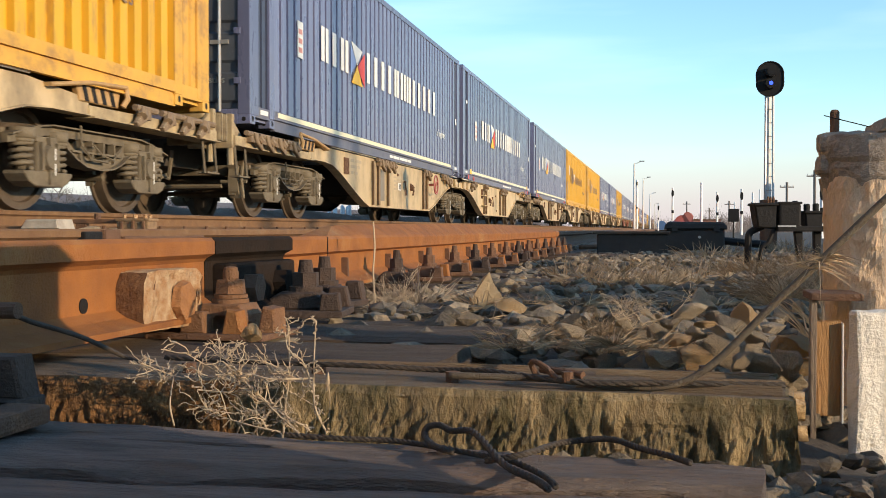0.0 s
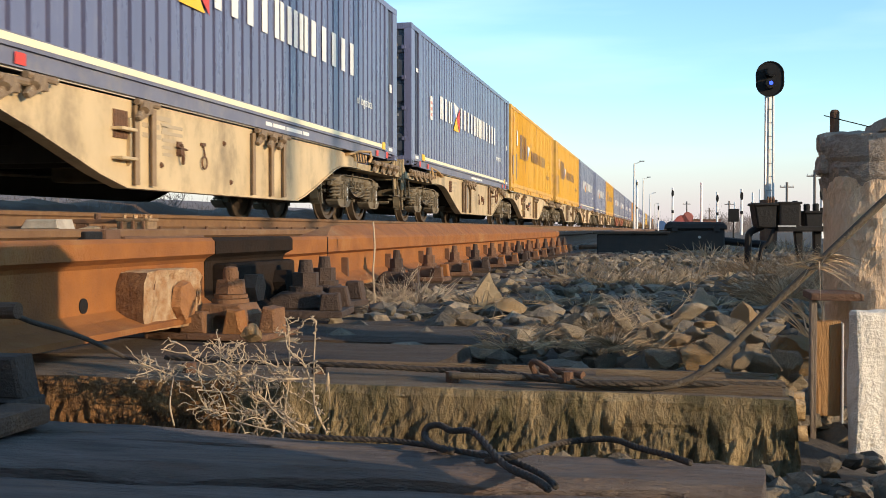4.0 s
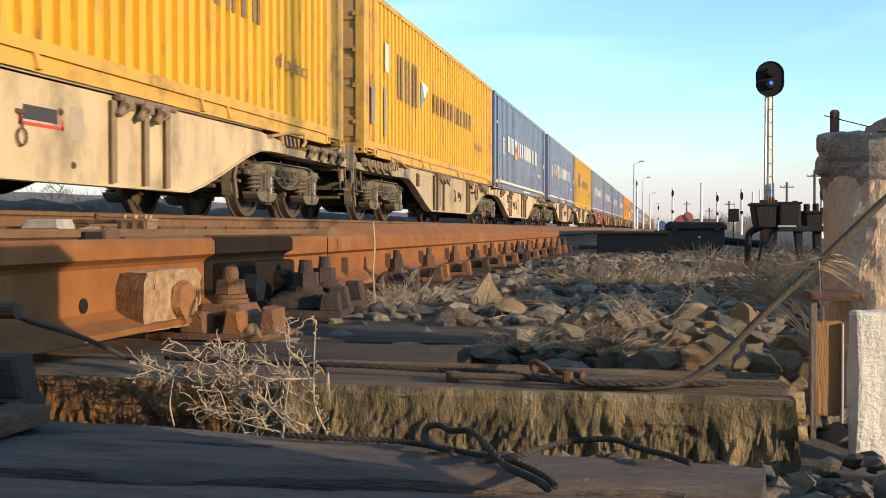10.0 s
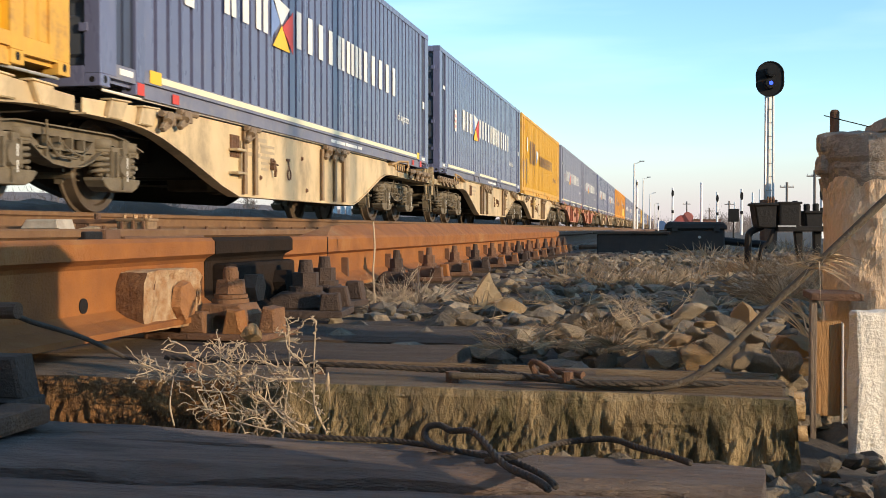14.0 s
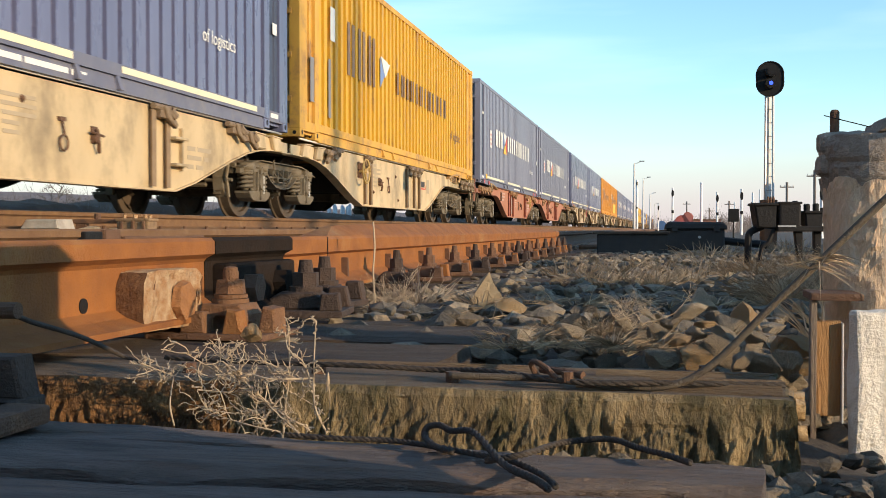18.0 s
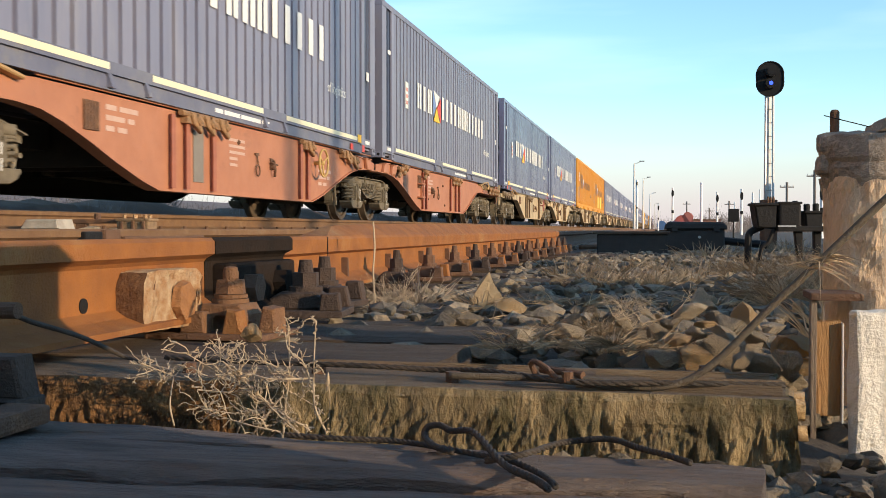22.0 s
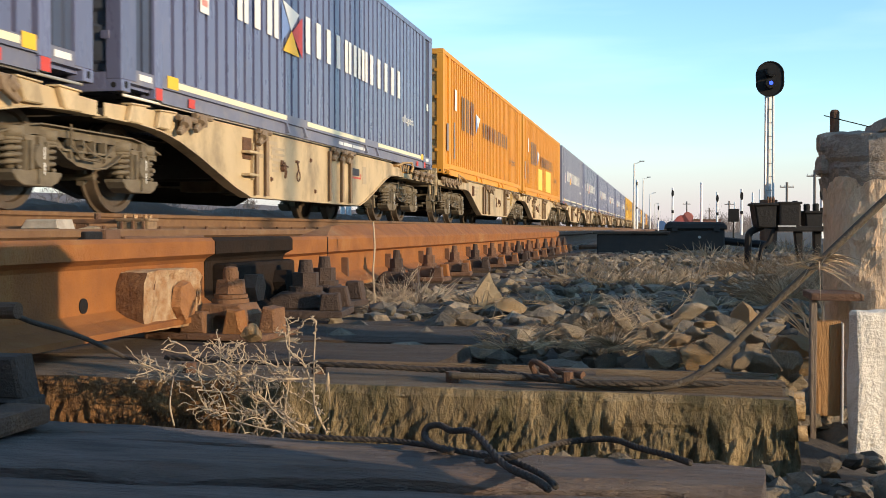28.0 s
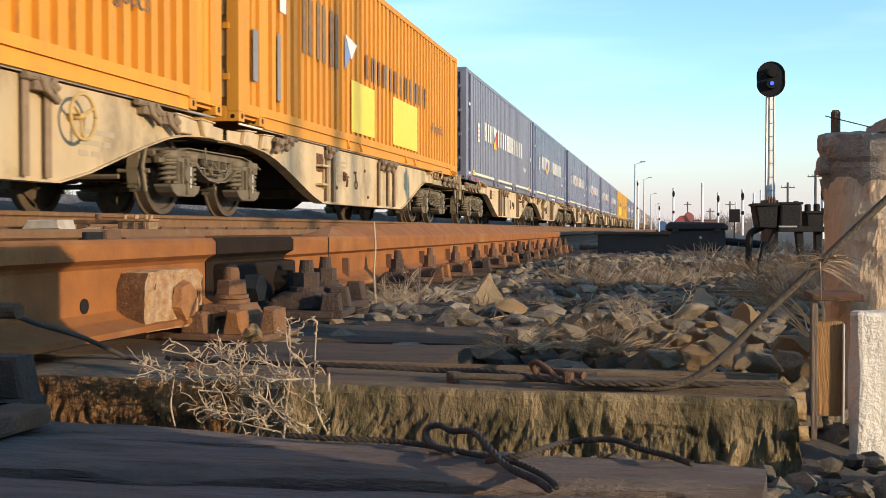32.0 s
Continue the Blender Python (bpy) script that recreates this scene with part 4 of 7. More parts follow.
def container(i, key, near):
    k, r = (i - 1) // 2, (i - 1) % 2
    off = k * PITCH_WAGON + r * (L45 + GAP_JOINT)
    c = thing("shipping_container", pose(TRACK_X, train_at(0) + off, RAIL_Z + CON_Z),
              {"blue": "blue forty-five foot steel container with white lettering and a cream stripe", "yellow": "amber yellow corrugated container with faded brown lettering", "orange": "orange corrugated container with faded brown lettering and yellow patches"}[key], "container", "containers on the train")
    d = PLAIN_BLUE if key == "blue" and i < 7 else CON["dusty" if key == "blue" and i in (9, 10, 15) else key]
    ident, far = pose(0, 0, 0), Matrix.Translation((0, L45, 0)) @ FLIP
    mirror = Matrix.Diagonal((-1, 1, 1, 1))
    for n_ in ("side_wall", "bottom_rail", "top_rail"):
        for mm in (ident, mirror):
            part(n_, d[n_], None, c, m=mm)
    part("roof", d["roof"], None, c)
    part("floor", d["floor"], None, c)
    for e in (ident, far):
        for mm in (ident, mirror):
            part("door_leaf", d["door_leaf"], None, c, "slate grey door leaf" if key == "blue" else "dull tan door leaf", m=e @ mm)
        part("end_sill", d["end_sill"], None, c, m=e)
        part("end_header", d["end_header"], None, c, m=e)
        for mm in (ident, mirror) if near else (ident,):
            part("corner_post", d["corner_post"], None, c, m=e @ mm)
            part("side_post", d["mid_post"], None, c, m=e @ mm @ pose(0, POST40, 0))
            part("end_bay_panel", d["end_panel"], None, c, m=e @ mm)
            if near:
                for j in range(4):
                    part("hinge", d["hinge"], None, c, m=e @ mm @ pose(0, 0, 0.62 * j))
                for y in (0, POST40 - 0.089):
                    q = part("corner_casting", d["corner_casting"], None, c, m=e @ mm @ pose(0, y, 0))
                    if mm is ident:
                        part("casting_hole", d["casting_hole"], None, q)
                part("corner_casting", d["corner_casting"], None, c, m=e @ mm @ pose(0, 0, CON_H - 0.118))
    if near and key == "blue":
        for x in (-0.85, -0.35, 0.35, 0.85):
            part("locking_bar", d["locking_bar"], None, c, "galvanised locking bar", m=pose(x, 0, 0))
    rng = random.Random(i)
    if key == "blue":
        for j, (y, w_) in enumerate(((2.8, 1), (3.32, 0), (3.78, 2))):
            part("white_letter_block", BLOCKS_WHITE[w_], None, c, m=pose(0, y, 1.22))
        for me, lab in FLAG:
            part("emblem", me, None, c, lab)
        for j in range(12):
            part("white_letter_block", BLOCKS_WHITE[(0, 0, 0, 0, 1, 2, 1, 0, 0, 0, 0, 0)[j]], None, c, m=pose(0, 5.25 + 0.485 * j, 1.22))
        for me in STRIPES if i >= 7 else (STRIPE_WHOLE,):
            part("stripe", me, None, c, "cream stripe")
        part("sticker", STICKER, None, c, "white sticker")
        if near:
            for me in STICKER_RED:
                part("sticker_print", me, None, c, "pale red print")
            for me in PLATES:
                part("data_plate", me, None, c, "small white plate")
            if i % 3 != 1:
                for me in PANEL_YELLOW:
                    part("warning_panel", me, None, c, "orange-yellow panel")
                for me in LOCK_RED:
                    part("lock_marking", me, None, c, "red marking")
            part("slogan", SLOGAN, None, c, "white slogan lettering", m=pose(0, 11.0, 0.8))
            part("end_slogan", END_WORDS, None, c, "white slogan lettering on the door", m=pose(0.38, 0.018, 0.52))
            part("end_data", END_ROWS, None, c, "rows of small grey bars")
            for me in SITE_BAR:
                part("site_lettering", me, None, c, "small white bar")
    else:
        for j, y in enumerate((2.3, 2.93, 3.56)):
            part("brown_letter_block", BLOCKS_BROWN[2], None, c, m=pose(0, y, 1.2))
        for me, lab in FLAG[:1] + FLAG[3:]:
            part("emblem", me, None, c, lab, m=pose(0, 0, 0.05))
        for j in range(12):
            part("brown_letter_block", BLOCKS_BROWN[j % 2], None, c, m=pose(0, 5.5 + 0.4 * j, 1.28))
        part("sticker", STICKER, None, c, "white sticker", m=pose(0, -0.35, 0.5))
        if near:
            part("slogan", SLOGAN_DARK, None, c, "faded brown slogan lettering", m=pose(0, 10.7, 0.85))
            for me in GREY_PATCH:
                part("repair_patch", me, None, c, "grey repair paint")
        if i in (14, 21):
            for me in PATCH:
                part("vinyl_patch", me, None, c, "bright yellow vinyl patch")
    MOVERS.append((c, off, RAIL_Z + CON_Z))
    return c


ORDER = {-1: "yellow", 0: "yellow", 4: "yellow", 5: "yellow", 8: "yellow", 13: "orange", 14: "orange", 21: "yellow", 22: "yellow", 27: "yellow", 31: "orange", 32: "yellow", 37: "yellow"}
for k in range(-1, 20):
    wagon(k, "red" if k == 4 else "cream", k <= 8)
    for i in (2 * k + 1, 2 * k + 2):
        container(i, ORDER.get(i, "blue"), i <= 18)


# ---------------------------------------------------------------- the near track: crossing with wing rail, on wooden timbers
def timber(x0, x1, y0, y1, z0, z1, material, label, turn=0.0, seed=1, rows=90, name="timber", face=None, cut=0.0):
    """A squared, weathered timber with split faces; its long side lies along x."""
    bm = bmesh.new()
    nx, ny, nz = rows, (44 if face else 10), (44 if face else 6)
    w, d, h = x1 - x0, y1 - y0, z1 - z0
    sec = [(j / ny, 1.0) for j in range(ny)] + [(1.0, 1 - j / nz) for j in range(nz)] + [(1 - j / ny, 0.0) for j in range(ny)] + [(0.0, j / nz) for j in range(nz)]
    rings = []
    for i in range(nx + 1):
        u = i / nx
        row = []
        for a, b in sec:
            p = Vector((x0 + u * w, y0 + a * d + (1 - a) * cut * u, z0 + b * h))
            q = Vector((p.x * 9 + seed, p.y * 30, p.z * 5 + seed * 3))
            g = noise.noise(q) * 0.6 + noise.noise(q * 3.1) * 0.4
            if a < 0.01:          # the face towards -y is split and mossy
                bend = noise.noise((p.x * 9, 1.0 + seed, p.z * 16))
                flake = noise.noise((p.x * 34 + seed * 5 + bend * 2.2, 3.0, p.z * 13 + bend * 1.5))
                chip = noise.noise((p.x * 95 + seed + bend * 2.0, 5.0, p.z * 24))
                fine = noise.noise((p.x * 190, 7.0, p.z * 85))
                soft = 0.25 + 0.75 * min(1.0, max(0.0, (0.9 - b) * 8))
                step = max(0.0, min(1.0, (flake - 0.02) * 5))
                p.y += 0.005 * g + soft * (0.007 * step + 0.012 * max(0.0, chip) + 0.003 * fine - 0.002 * bend)
            else:
                p.y += 0.006 * g
            if b > 0.99:
                p.z += 0.005 * noise.noise((p.x * 1.5 + seed, p.y * 26, 0)) + 0.004 * noise.noise((p.x * 6, p.y * 40, seed))
                if face:          # long checks along the grain, deepest towards the free end
                    for at, wide, deep in ((0.2, 0.035, 0.012), (0.47, 0.05, 0.016), (0.72, 0.04, 0.012), (0.88, 0.03, 0.01)):
                        reach = smooth_step(-0.55, 0.0, p.x + 0.3 * noise.noise((at * 9, p.x * 3, 0)))
                        off_ = abs(a - at - 0.02 * noise.noise((p.x * 4, at * 7, 1.0))) / wide
                        p.z -= reach * deep * max(0.0, 1 - off_)
            edge = (min(a, 1 - a) < 0.02) and (b > 0.98)
            if edge:
                p.z -= 0.008 + 0.012 * max(0, noise.noise((p.x * 7, seed, 0)))
            p.x += 0.008 * noise.noise((seed, p.y * 25, p.z * 25)) * (1 if i in (0, nx) else 0)
            row.append(bm.verts.new(p))
        rings.append(row)
    n = len(sec)
    for a, b in zip(rings, rings[1:]):
        for k in range(n):
            bm.faces.new((a[k], a[(k + 1) % n], b[(k + 1) % n], b[k]))
    bm.faces.new(rings[0])
    bm.faces.new(rings[-1][::-1])
    bmesh.ops.recalc_face_normals(bm, faces=bm.faces[:])
    if turn:
        c = Vector(((x0 + x1) / 2, (y0 + y1) / 2, 0))
        bmesh.ops.rotate(bm, verts=bm.verts[:], cent=c, matrix=Matrix.Rotation(radians(turn), 3, "Z"))
    ob = part(name, bm, material)
    if face:
        ob.data.materials.append(face)
        ob.data.materials.append(mat("brown_rotted_wood", (0.34, 0.165, 0.055), 0.9, 0, (0.07, 0.036, 0.016), 0.92, 14, 2.6, 30, stretch=(1.6, 1.6, 1.2), third=(0.42, 0.26, 0.11), tscale=9, tlow=0.55))
        for p in ob.data.polygons:
            if p.center.y < y0 + 0.035 or p.center.x > x1 - 0.004:
                p.material_index = 1 if p.center.x > -0.6 + 0.09 * noise.noise(p.center * 14) else 2
    return tagged(ob, label, "sleeper", "timbers of the near track")


main_timber = timber(-1.45, 0.165, 1.40, 1.69, -0.27, -0.02, TIMBER_TOP, "old wooden crossing timber with a split mossy face", 0.4, 1, 560, face=TIMBER_FACE)
timber(-2.95, -0.38, 1.735, 2.08, -0.22, -0.03, TIMBER, "dark weathered timber beside the rail fastening", 0.0, 4, 120)
timber(-2.9, -0.34, 2.16, 2.5, -0.2, -0.032, TIMBER, "dark weathered timber behind the rail clip", 1.0, 5, 90)
front_timber = timber(-1.1, 0.085, 0.858, 1.192, -0.24, -0.04, PLANK, "grey weathered timber lying in the shade", -7.9, 7, 200, cut=0.249)
timber(-1.9, 1.5, 0.64, 0.99, -0.24, -0.045, PLANK, "grey weathered timber close to the ground", 4.0, 9, 160)
for j_ in range(14):
    y_ = 2.66 + 0.62 * j_
    timber(-3.0, -0.55 + 0.3 * random.random(), y_, y_ + 0.25, -0.22, -0.05, TIMBER, "half-buried wooden sleeper in ballast", 0.0, 11 + j_, 30)

for x0_, x1_, y_, w_ in ((-0.62, -0.2, 1.1, 0.018), (-0.5, -0.32, 1.04, 0.014), (-0.03, 0.07, 1.062, 0.012), (-0.8, -0.55, 1.13, 0.016)):
    part("split_strip", rough_up(prism([(y_, -0.06), (y_ + w_, -0.06), (y_ + w_ - 0.005, -0.041), (y_ + 0.005, -0.039)], "x", x0_, x1_), 0.003, 20), PLANK, front_timber)
for x0_, x1_, y_, w_ in ((-0.12, 0.155, 1.47, 0.022), (-0.02, 0.16, 1.53, 0.03), (-0.1, 0.15, 1.6, 0.026), (-0.55, -0.2, 1.62, 0.02)):
    part("split_strip", rough_up(joined(prism([(y_, -0.03), (y_ + w_, -0.03), (y_ + w_ - 0.006, -0.012), (y_ + 0.006, -0.01)], "x", x0_, x1_)), 0.002, 20), TIMBER_TOP, main_timber)
for x_, y_ in ((-0.3, 1.5), (-0.52, 1.55), (0.06, 1.64), (-0.72, 1.52)):
    part("coach_screw", disc((x_, y_, -0.014), "z", 0.011, 0.016, 6), RUST_DARK, main_timber)
for z_, r_ in ((-0.035, 0.013), (-0.06, 0.01), (-0.02, 0.009)):
    part("end_nail", rough_up(disc((0.172, 1.47 + z_, z_), "x", r_, 0.012, 8), 0.003, 60), STONE_OCHRE, main_timber)

FOOT_Z = 0.005


near_rail = rail("rail", NEAR_X, -3.0, 2.255, FOOT_Z, "heavy rust-orange rail with bolted stop block", RUST, 0.176)
# this length is coloured black in place of the shadow across the rail
rail("insulated_rail_end", NEAR_X, 2.26, 2.77, FOOT_Z, "rail end coloured black for shade, with clamped joint", mat("shade_black_steel", (0.02, 0.015, 0.012), 0.95, 0, (0.035, 0.022, 0.015), 0.7, 12, 0.6, 90), 0.176)
# bolt hole in the web, seen as a dark round
part("bolt_hole", disc((-1.0295, 1.739, 0.061), "x", 0.014, 0.003, 20), BLACK_IRON, near_rail, "dark bolt hole")


def stop_block():
    """Cast filler block bolted to the web; its face flakes, its end is cut square."""
    bm = prism([(1.862, 0.002), (1.855, 0.03), (1.855, 0.088), (1.872, 0.116), (1.92, 0.12), (2.09, 0.118), (2.118, 0.1), (2.118, 0.01), (2.09, -0.002)], "x", -1.03, -0.972)
    bmesh.ops.triangulate(bm, faces=[f for f in bm.faces if len(f.verts) > 4])
    bmesh.ops.subdivide_edges(bm, edges=bm.edges[:], cuts=5, use_grid_fill=True)
    for v in bm.verts:
        if v.co.x > -0.975 and v.co.y > 1.875:
            v.co.x += 0.007 * noise.noise(v.co * 45) + 0.004 * noise.noise(v.co * 110)
        v.co += noise.noise_vector(v.co * 60) * 0.0025
    return bm


block = part("stop_block", stop_block(), RUST_SCALE, near_rail, "flaking cast iron stop block")
# faces turned from the sun are given their shade as a darker rust
block.data.materials.append(mat("shaded_end_rust", (0.19, 0.085, 0.03), 0.9, 0, (0.1, 0.045, 0.02), 0.85, 45, 1.4, 90))
for p in block.data.polygons:
    if p.normal.y < -0.55:
        p.material_index = 1
nut = disc((0, 0, 0), "x", 0.043, 0.018, 6, None, 0.04)
bmesh.ops.subdivide_edges(nut, edges=nut.edges[:], cuts=3, use_grid_fill=True)
rough_up(nut, 0.0022, 50)
part("nut", nut, mat("orange_scaled_rust", (0.45, 0.2, 0.07), 0.9, 0, (0.3, 0.13, 0.05), 0.8, 35, 1.4, 80), near_rail, "large rust-eaten hexagonal nut", pose(-0.962, 2.01, 0.054, 14))
# clamp plate and bolt of the joint, in the rail end's shade-black colour
jet = MATS["shade_black_steel"]
jet.node_tree.nodes["Principled BSDF"].inputs["Specular IOR Level"].default_value = 0.1
part("joint_plate", rough_up(box(-1.035, 2.3, 0.012, -0.985, 2.74, 0.12, 0.01), 0.004, 30), jet, near_rail, "near-black joint plate")
part("joint_nut", disc((-0.968, 2.4, 0.06), "x", 0.036, 0.034, 6), RUST_DARK, near_rail)
part("joint_nut", disc((-0.968, 2.6, 0.065), "x", 0.034, 0.034, 6), jet, near_rail)


def rail_fastening(x, y, z, turn=0.0, label="rusty rail clip with bolt and nut on a base plate", dark=False, s=1.0):
    """Ribbed base plate, clamp, long bolt with nut and washers."""
    f = thing("rail_fastening", pose(x, y, z, 0, 0, turn), label, "rail fastening", "fastenings of the near track")
    # dark clips carry the shade they lie in as a darker iron colour
    shaded_iron = mat("shade_darkened_iron", (0.075, 0.045, 0.03), 0.75, 0, (0.035, 0.022, 0.016), 0.8, 16, 0.8, 120)
    m1, m2 = (shaded_iron, shaded_iron) if dark else (RUST_DARK, RUST)
    part("base_plate", box(-0.16 * s, -0.09 * s, 0, 0.1 * s, 0.09 * s, 0.018, 0.004), m1, f)
    part("clamp", joined(prism([(-0.075 * s, 0.018), (0.055 * s, 0.018), (0.055 * s, 0.04), (0.03 * s, 0.062), (-0.05 * s, 0.062), (-0.075 * s, 0.045)], "y", -0.05 * s, 0.05 * s, None, 0.004)), m1, f)
    part("lug", prism([(0.045 * s, 0.016), (0.095 * s, 0.016), (0.09 * s, 0.062), (0.05 * s, 0.06)], "y", -0.085 * s, -0.05 * s, None, 0.004), m1, f)
    part("lug", prism([(0.03 * s, 0.016), (0.095 * s, 0.016), (0.085 * s, 0.07), (0.045 * s, 0.07)], "y", 0.052 * s, 0.09 * s, None, 0.004), m2, f)
    part("washer", disc((0, 0, 0.068), "z", 0.04 * s, 0.012, 16), m1, f)
    part("nut", disc((0, 0, 0.092), "z", 0.032 * s, 0.036, 6), m1, f)
    part("bolt", disc((0, 0, 0.125), "z", 0.019 * s, 0.034, 12, None, 0.015 * s), m1, f)
    return f




def clip_fastening(x, y, z):
    """The clip in the sun: arched clamp, two lugs, washer, nut and bolt end on a ribbed plate."""
    f = thing("rail_fastening", pose(x, y, z, 0, 0, -4), "rusty arched rail clip with bolt and nut", "rail fastening", "fastenings of the near track")
    warm = mat("sunlit_brown_iron", (0.24, 0.115, 0.05), 0.8, 0, (0.14, 0.07, 0.035), 0.8, 25, 0.9, 130, third=(0.34, 0.17, 0.07), tscale=14)
    part("base_plate", rough_up(box(-0.15, -0.1, 0, 0.12, 0.09, 0.014, 0.004), 0.002, 40), RUST_DARK, f)
    arch = [(-0.055, 0.0), (-0.055, 0.035), (-0.044, 0.058), (0.04, 0.058), (0.054, 0.035), (0.056, 0.0), (0.03, 0.0), (0.028, 0.024), (0.018, 0.032), (-0.012, 0.032), (-0.02, 0.024), (-0.022, 0.0)]
    part("clamp", prism([(u, w + 0.014) for u, w in arch], "y", -0.045, 0.045, None, 0.003), warm, f)
    part("lug", rough_up(prism([(-0.075, 0.012), (-0.018, 0.012), (-0.02, 0.052), (-0.026, 0.058), (-0.066, 0.056), (-0.074, 0.045)], "y", -0.085, -0.05, None, 0.004), 0.002, 50), warm, f)
    part("lug", rough_up(prism([(0.022, 0.012), (0.078, 0.012), (0.066, 0.03), (0.06, 0.062), (0.034, 0.064), (0.028, 0.035)], "y", -0.09, -0.05, None, 0.004), 0.002, 50), RUST, f, "orange rusty lug")
    part("lug", prism([(0.08, 0.01), (0.122, 0.01), (0.118, 0.064), (0.092, 0.068)], "y", -0.04, 0.02, None, 0.004), warm, f)
    part("washer", disc((0, 0, 0.077), "z", 0.039, 0.009, 24), warm, f)
    part("washer", disc((0, 0, 0.087), "z", 0.036, 0.008, 24), warm, f)
    nut_ = disc((0, 0, 0.107), "z", 0.034, 0.03, 6, None, 0.031)
    part("nut", nut_, warm, f, m=pose(0, 0, 0, 0, 0, 17))
    part("bolt", lathe_rows([(0.017, 0.12), (0.017, 0.138), (0.014, 0.148), (0.009, 0.15)]), warm, f)
    return f


def lathe_rows(rows, seg=18):
    bm = bmesh.new()
    tube([(0, 0, z) for _, z in rows], 1.0, seg, bm, [r for r, _ in rows])
    return bm


clip_fastening(-0.912, 2.13, -0.03)
rail_fastening(-0.9, 2.58, -0.02, 8, "iron clip and bolt coloured dark for the post's shade", True, 1.1)
rail_fastening(-0.955, 2.9, -0.02, -6, "iron clip and bolt coloured dark for the post's shade", True)
rail_fastening(-0.9, 1.12, -0.03, 0, "base plate with clamp bolt coloured dark for a shaded timber", True, 1.2)
tagged(part("iron_base_plate", box(-1.15, 1.0, -0.036, -0.73, 1.16, -0.012, 0.006), RUST_DARK), "dark iron base plate on a shaded timber", "base plate")


def wing_rail():
    """The raised wing rail behind the stub: sloped, worn top and a flared end at the near side."""
    bm = bmesh.new()
    cx_, h0 = -1.135, 0.172
    ys = [2.2, 3.30, 3.34, 3.36, 3.62, 4.2, 5, 6, 7, 8, 9, 10, 11.0, 11.15]
    lift = [0, 0, 0, 0.004, 0.035, 0.046, 0.05, 0.052, 0.052, 0.05, 0.045, 0.035, 0.02, 0.0]
    rings = []
    for y, l_ in zip(ys, lift):
        half_r = [(0.075, 0.0), (0.075, 0.012), (0.034, 0.028), (0.012, 0.044), (0.011, h0 - 0.062), (0.04, h0 - 0.052), (0.043, h0 - 0.01), (0.036, h0)]
        prof = half_r + [(-0.03, h0 + l_), (-0.05, h0 + l_), (-0.055, h0 - 0.05), (-0.012, h0 - 0.06), (-0.012, 0.044), (-0.034, 0.028), (-0.075, 0.012), (-0.075, 0.0)]
        rings.append([bm.verts.new((cx_ + u, y, FOOT_Z + w)) for u, w in prof])
    n = len(rings[0])
    for a, b in zip(rings, rings[1:]):
        for i in range(n):
            bm.faces.new((a[i], a[(i + 1) % n], b[(i + 1) % n], b[i]))
    bm.faces.new(rings[0])
    bm.faces.new(rings[-1][::-1])
    bmesh.ops.recalc_face_normals(bm, faces=bm.faces[:])
    r = tagged(part("wing_rail", bm, RUST), "rust-orange wing rail with a sloped worn top", "rail", kind="structure")
    part("joint_gap", box(cx_ + 0.0435, 3.345, 0.11, cx_ + 0.0445, 3.352, 0.175), BLACK_IRON, r)
    return r


wing_rail()
# the rail that runs on beyond, and the far rail of the same track
r_ = rail("rail", -1.15, 11.2, 700, FOOT_Z, "running rail of the near track with a bright top", RUST_DARK, 0.172)
running_band(r_, -1.15, 11.2, 700, FOOT_Z + 0.172)
far_rail = rail("rail", -2.62, -4, 700, 0.03, "far rail of the near track, rusty with a bolted joint", RUST_DULL, 0.172)
part("fishplate", joined(box(-2.58, 4.7, 0.06, -2.555, 5.6, 0.165, 0.006), *[disc((-2.545, 4.85 + 0.2 * i, 0.11), "x", 0.022, 0.03, 6) for i in range(4)]), RUST_DARK, far_rail, "rusty fishplate with bolts")
part("joint_block", box(-2.66, 4.35, 0.1, -2.56, 4.5, 0.19, 0.008), BLACK_IRON, far_rail, "black insulating block")
part("joint_block", box(-2.66, 4.52, 0.11, -2.555, 4.66, 0.198, 0.01), RUST_DARK, far_rail, "rusty clamp block")

# fastenings along the wing rail
for j_ in range(13):
    rail_fastening(-0.985, 3.85 + 0.56 * j_, -0.02, random.uniform(-6, 6), "rusty rail clip and bolt along the wing rail", j_ % 3 == 0, 0.8)
for j_ in range(10):
    part("web_rib", prism([(0, 0.03), (0.02, 0.03), (0.012, 0.1), (0.0, 0.1)], "x", -1.124, -1.10), RUST_DARK, near_rail, m=pose(0, 3.6 + 0.6 * j_, 0))

# pieces lying on the far bed: white slab, stone heap, small ribbed casting
tagged(part("pale_slab", rough_up(prism([(-5.32, 0.2), (-4.96, 0.2), (-4.98, 0.285), (-5.26, 0.285)], "y", 8.0, 8.25, None, 0.01), 0.02, 7), mat("weathered_pale_slab", (0.5, 0.44, 0.36), 0.9, 0, (0.3, 0.25, 0.2), 0.8, 8, 1.2, 30)), "pale stone slab on the ballast", "slab")
heap = thing("clamp_casting", pose(-4.55, 8.6, 0.2), "small rusty ribbed casting with bolts beside the rail", "casting")
part("body", joined(box(-0.16, -0.09, -0.03, 0.14, 0.08, 0.07, 0.012), box(-0.17, -0.1, 0.072, 0.15, 0.09, 0.095, 0.008)), mat("dusty_brown_casting", (0.3, 0.19, 0.1), 0.85, 0, (0.16, 0.1, 0.06), 0.8, 16, 0.8, 60), heap)
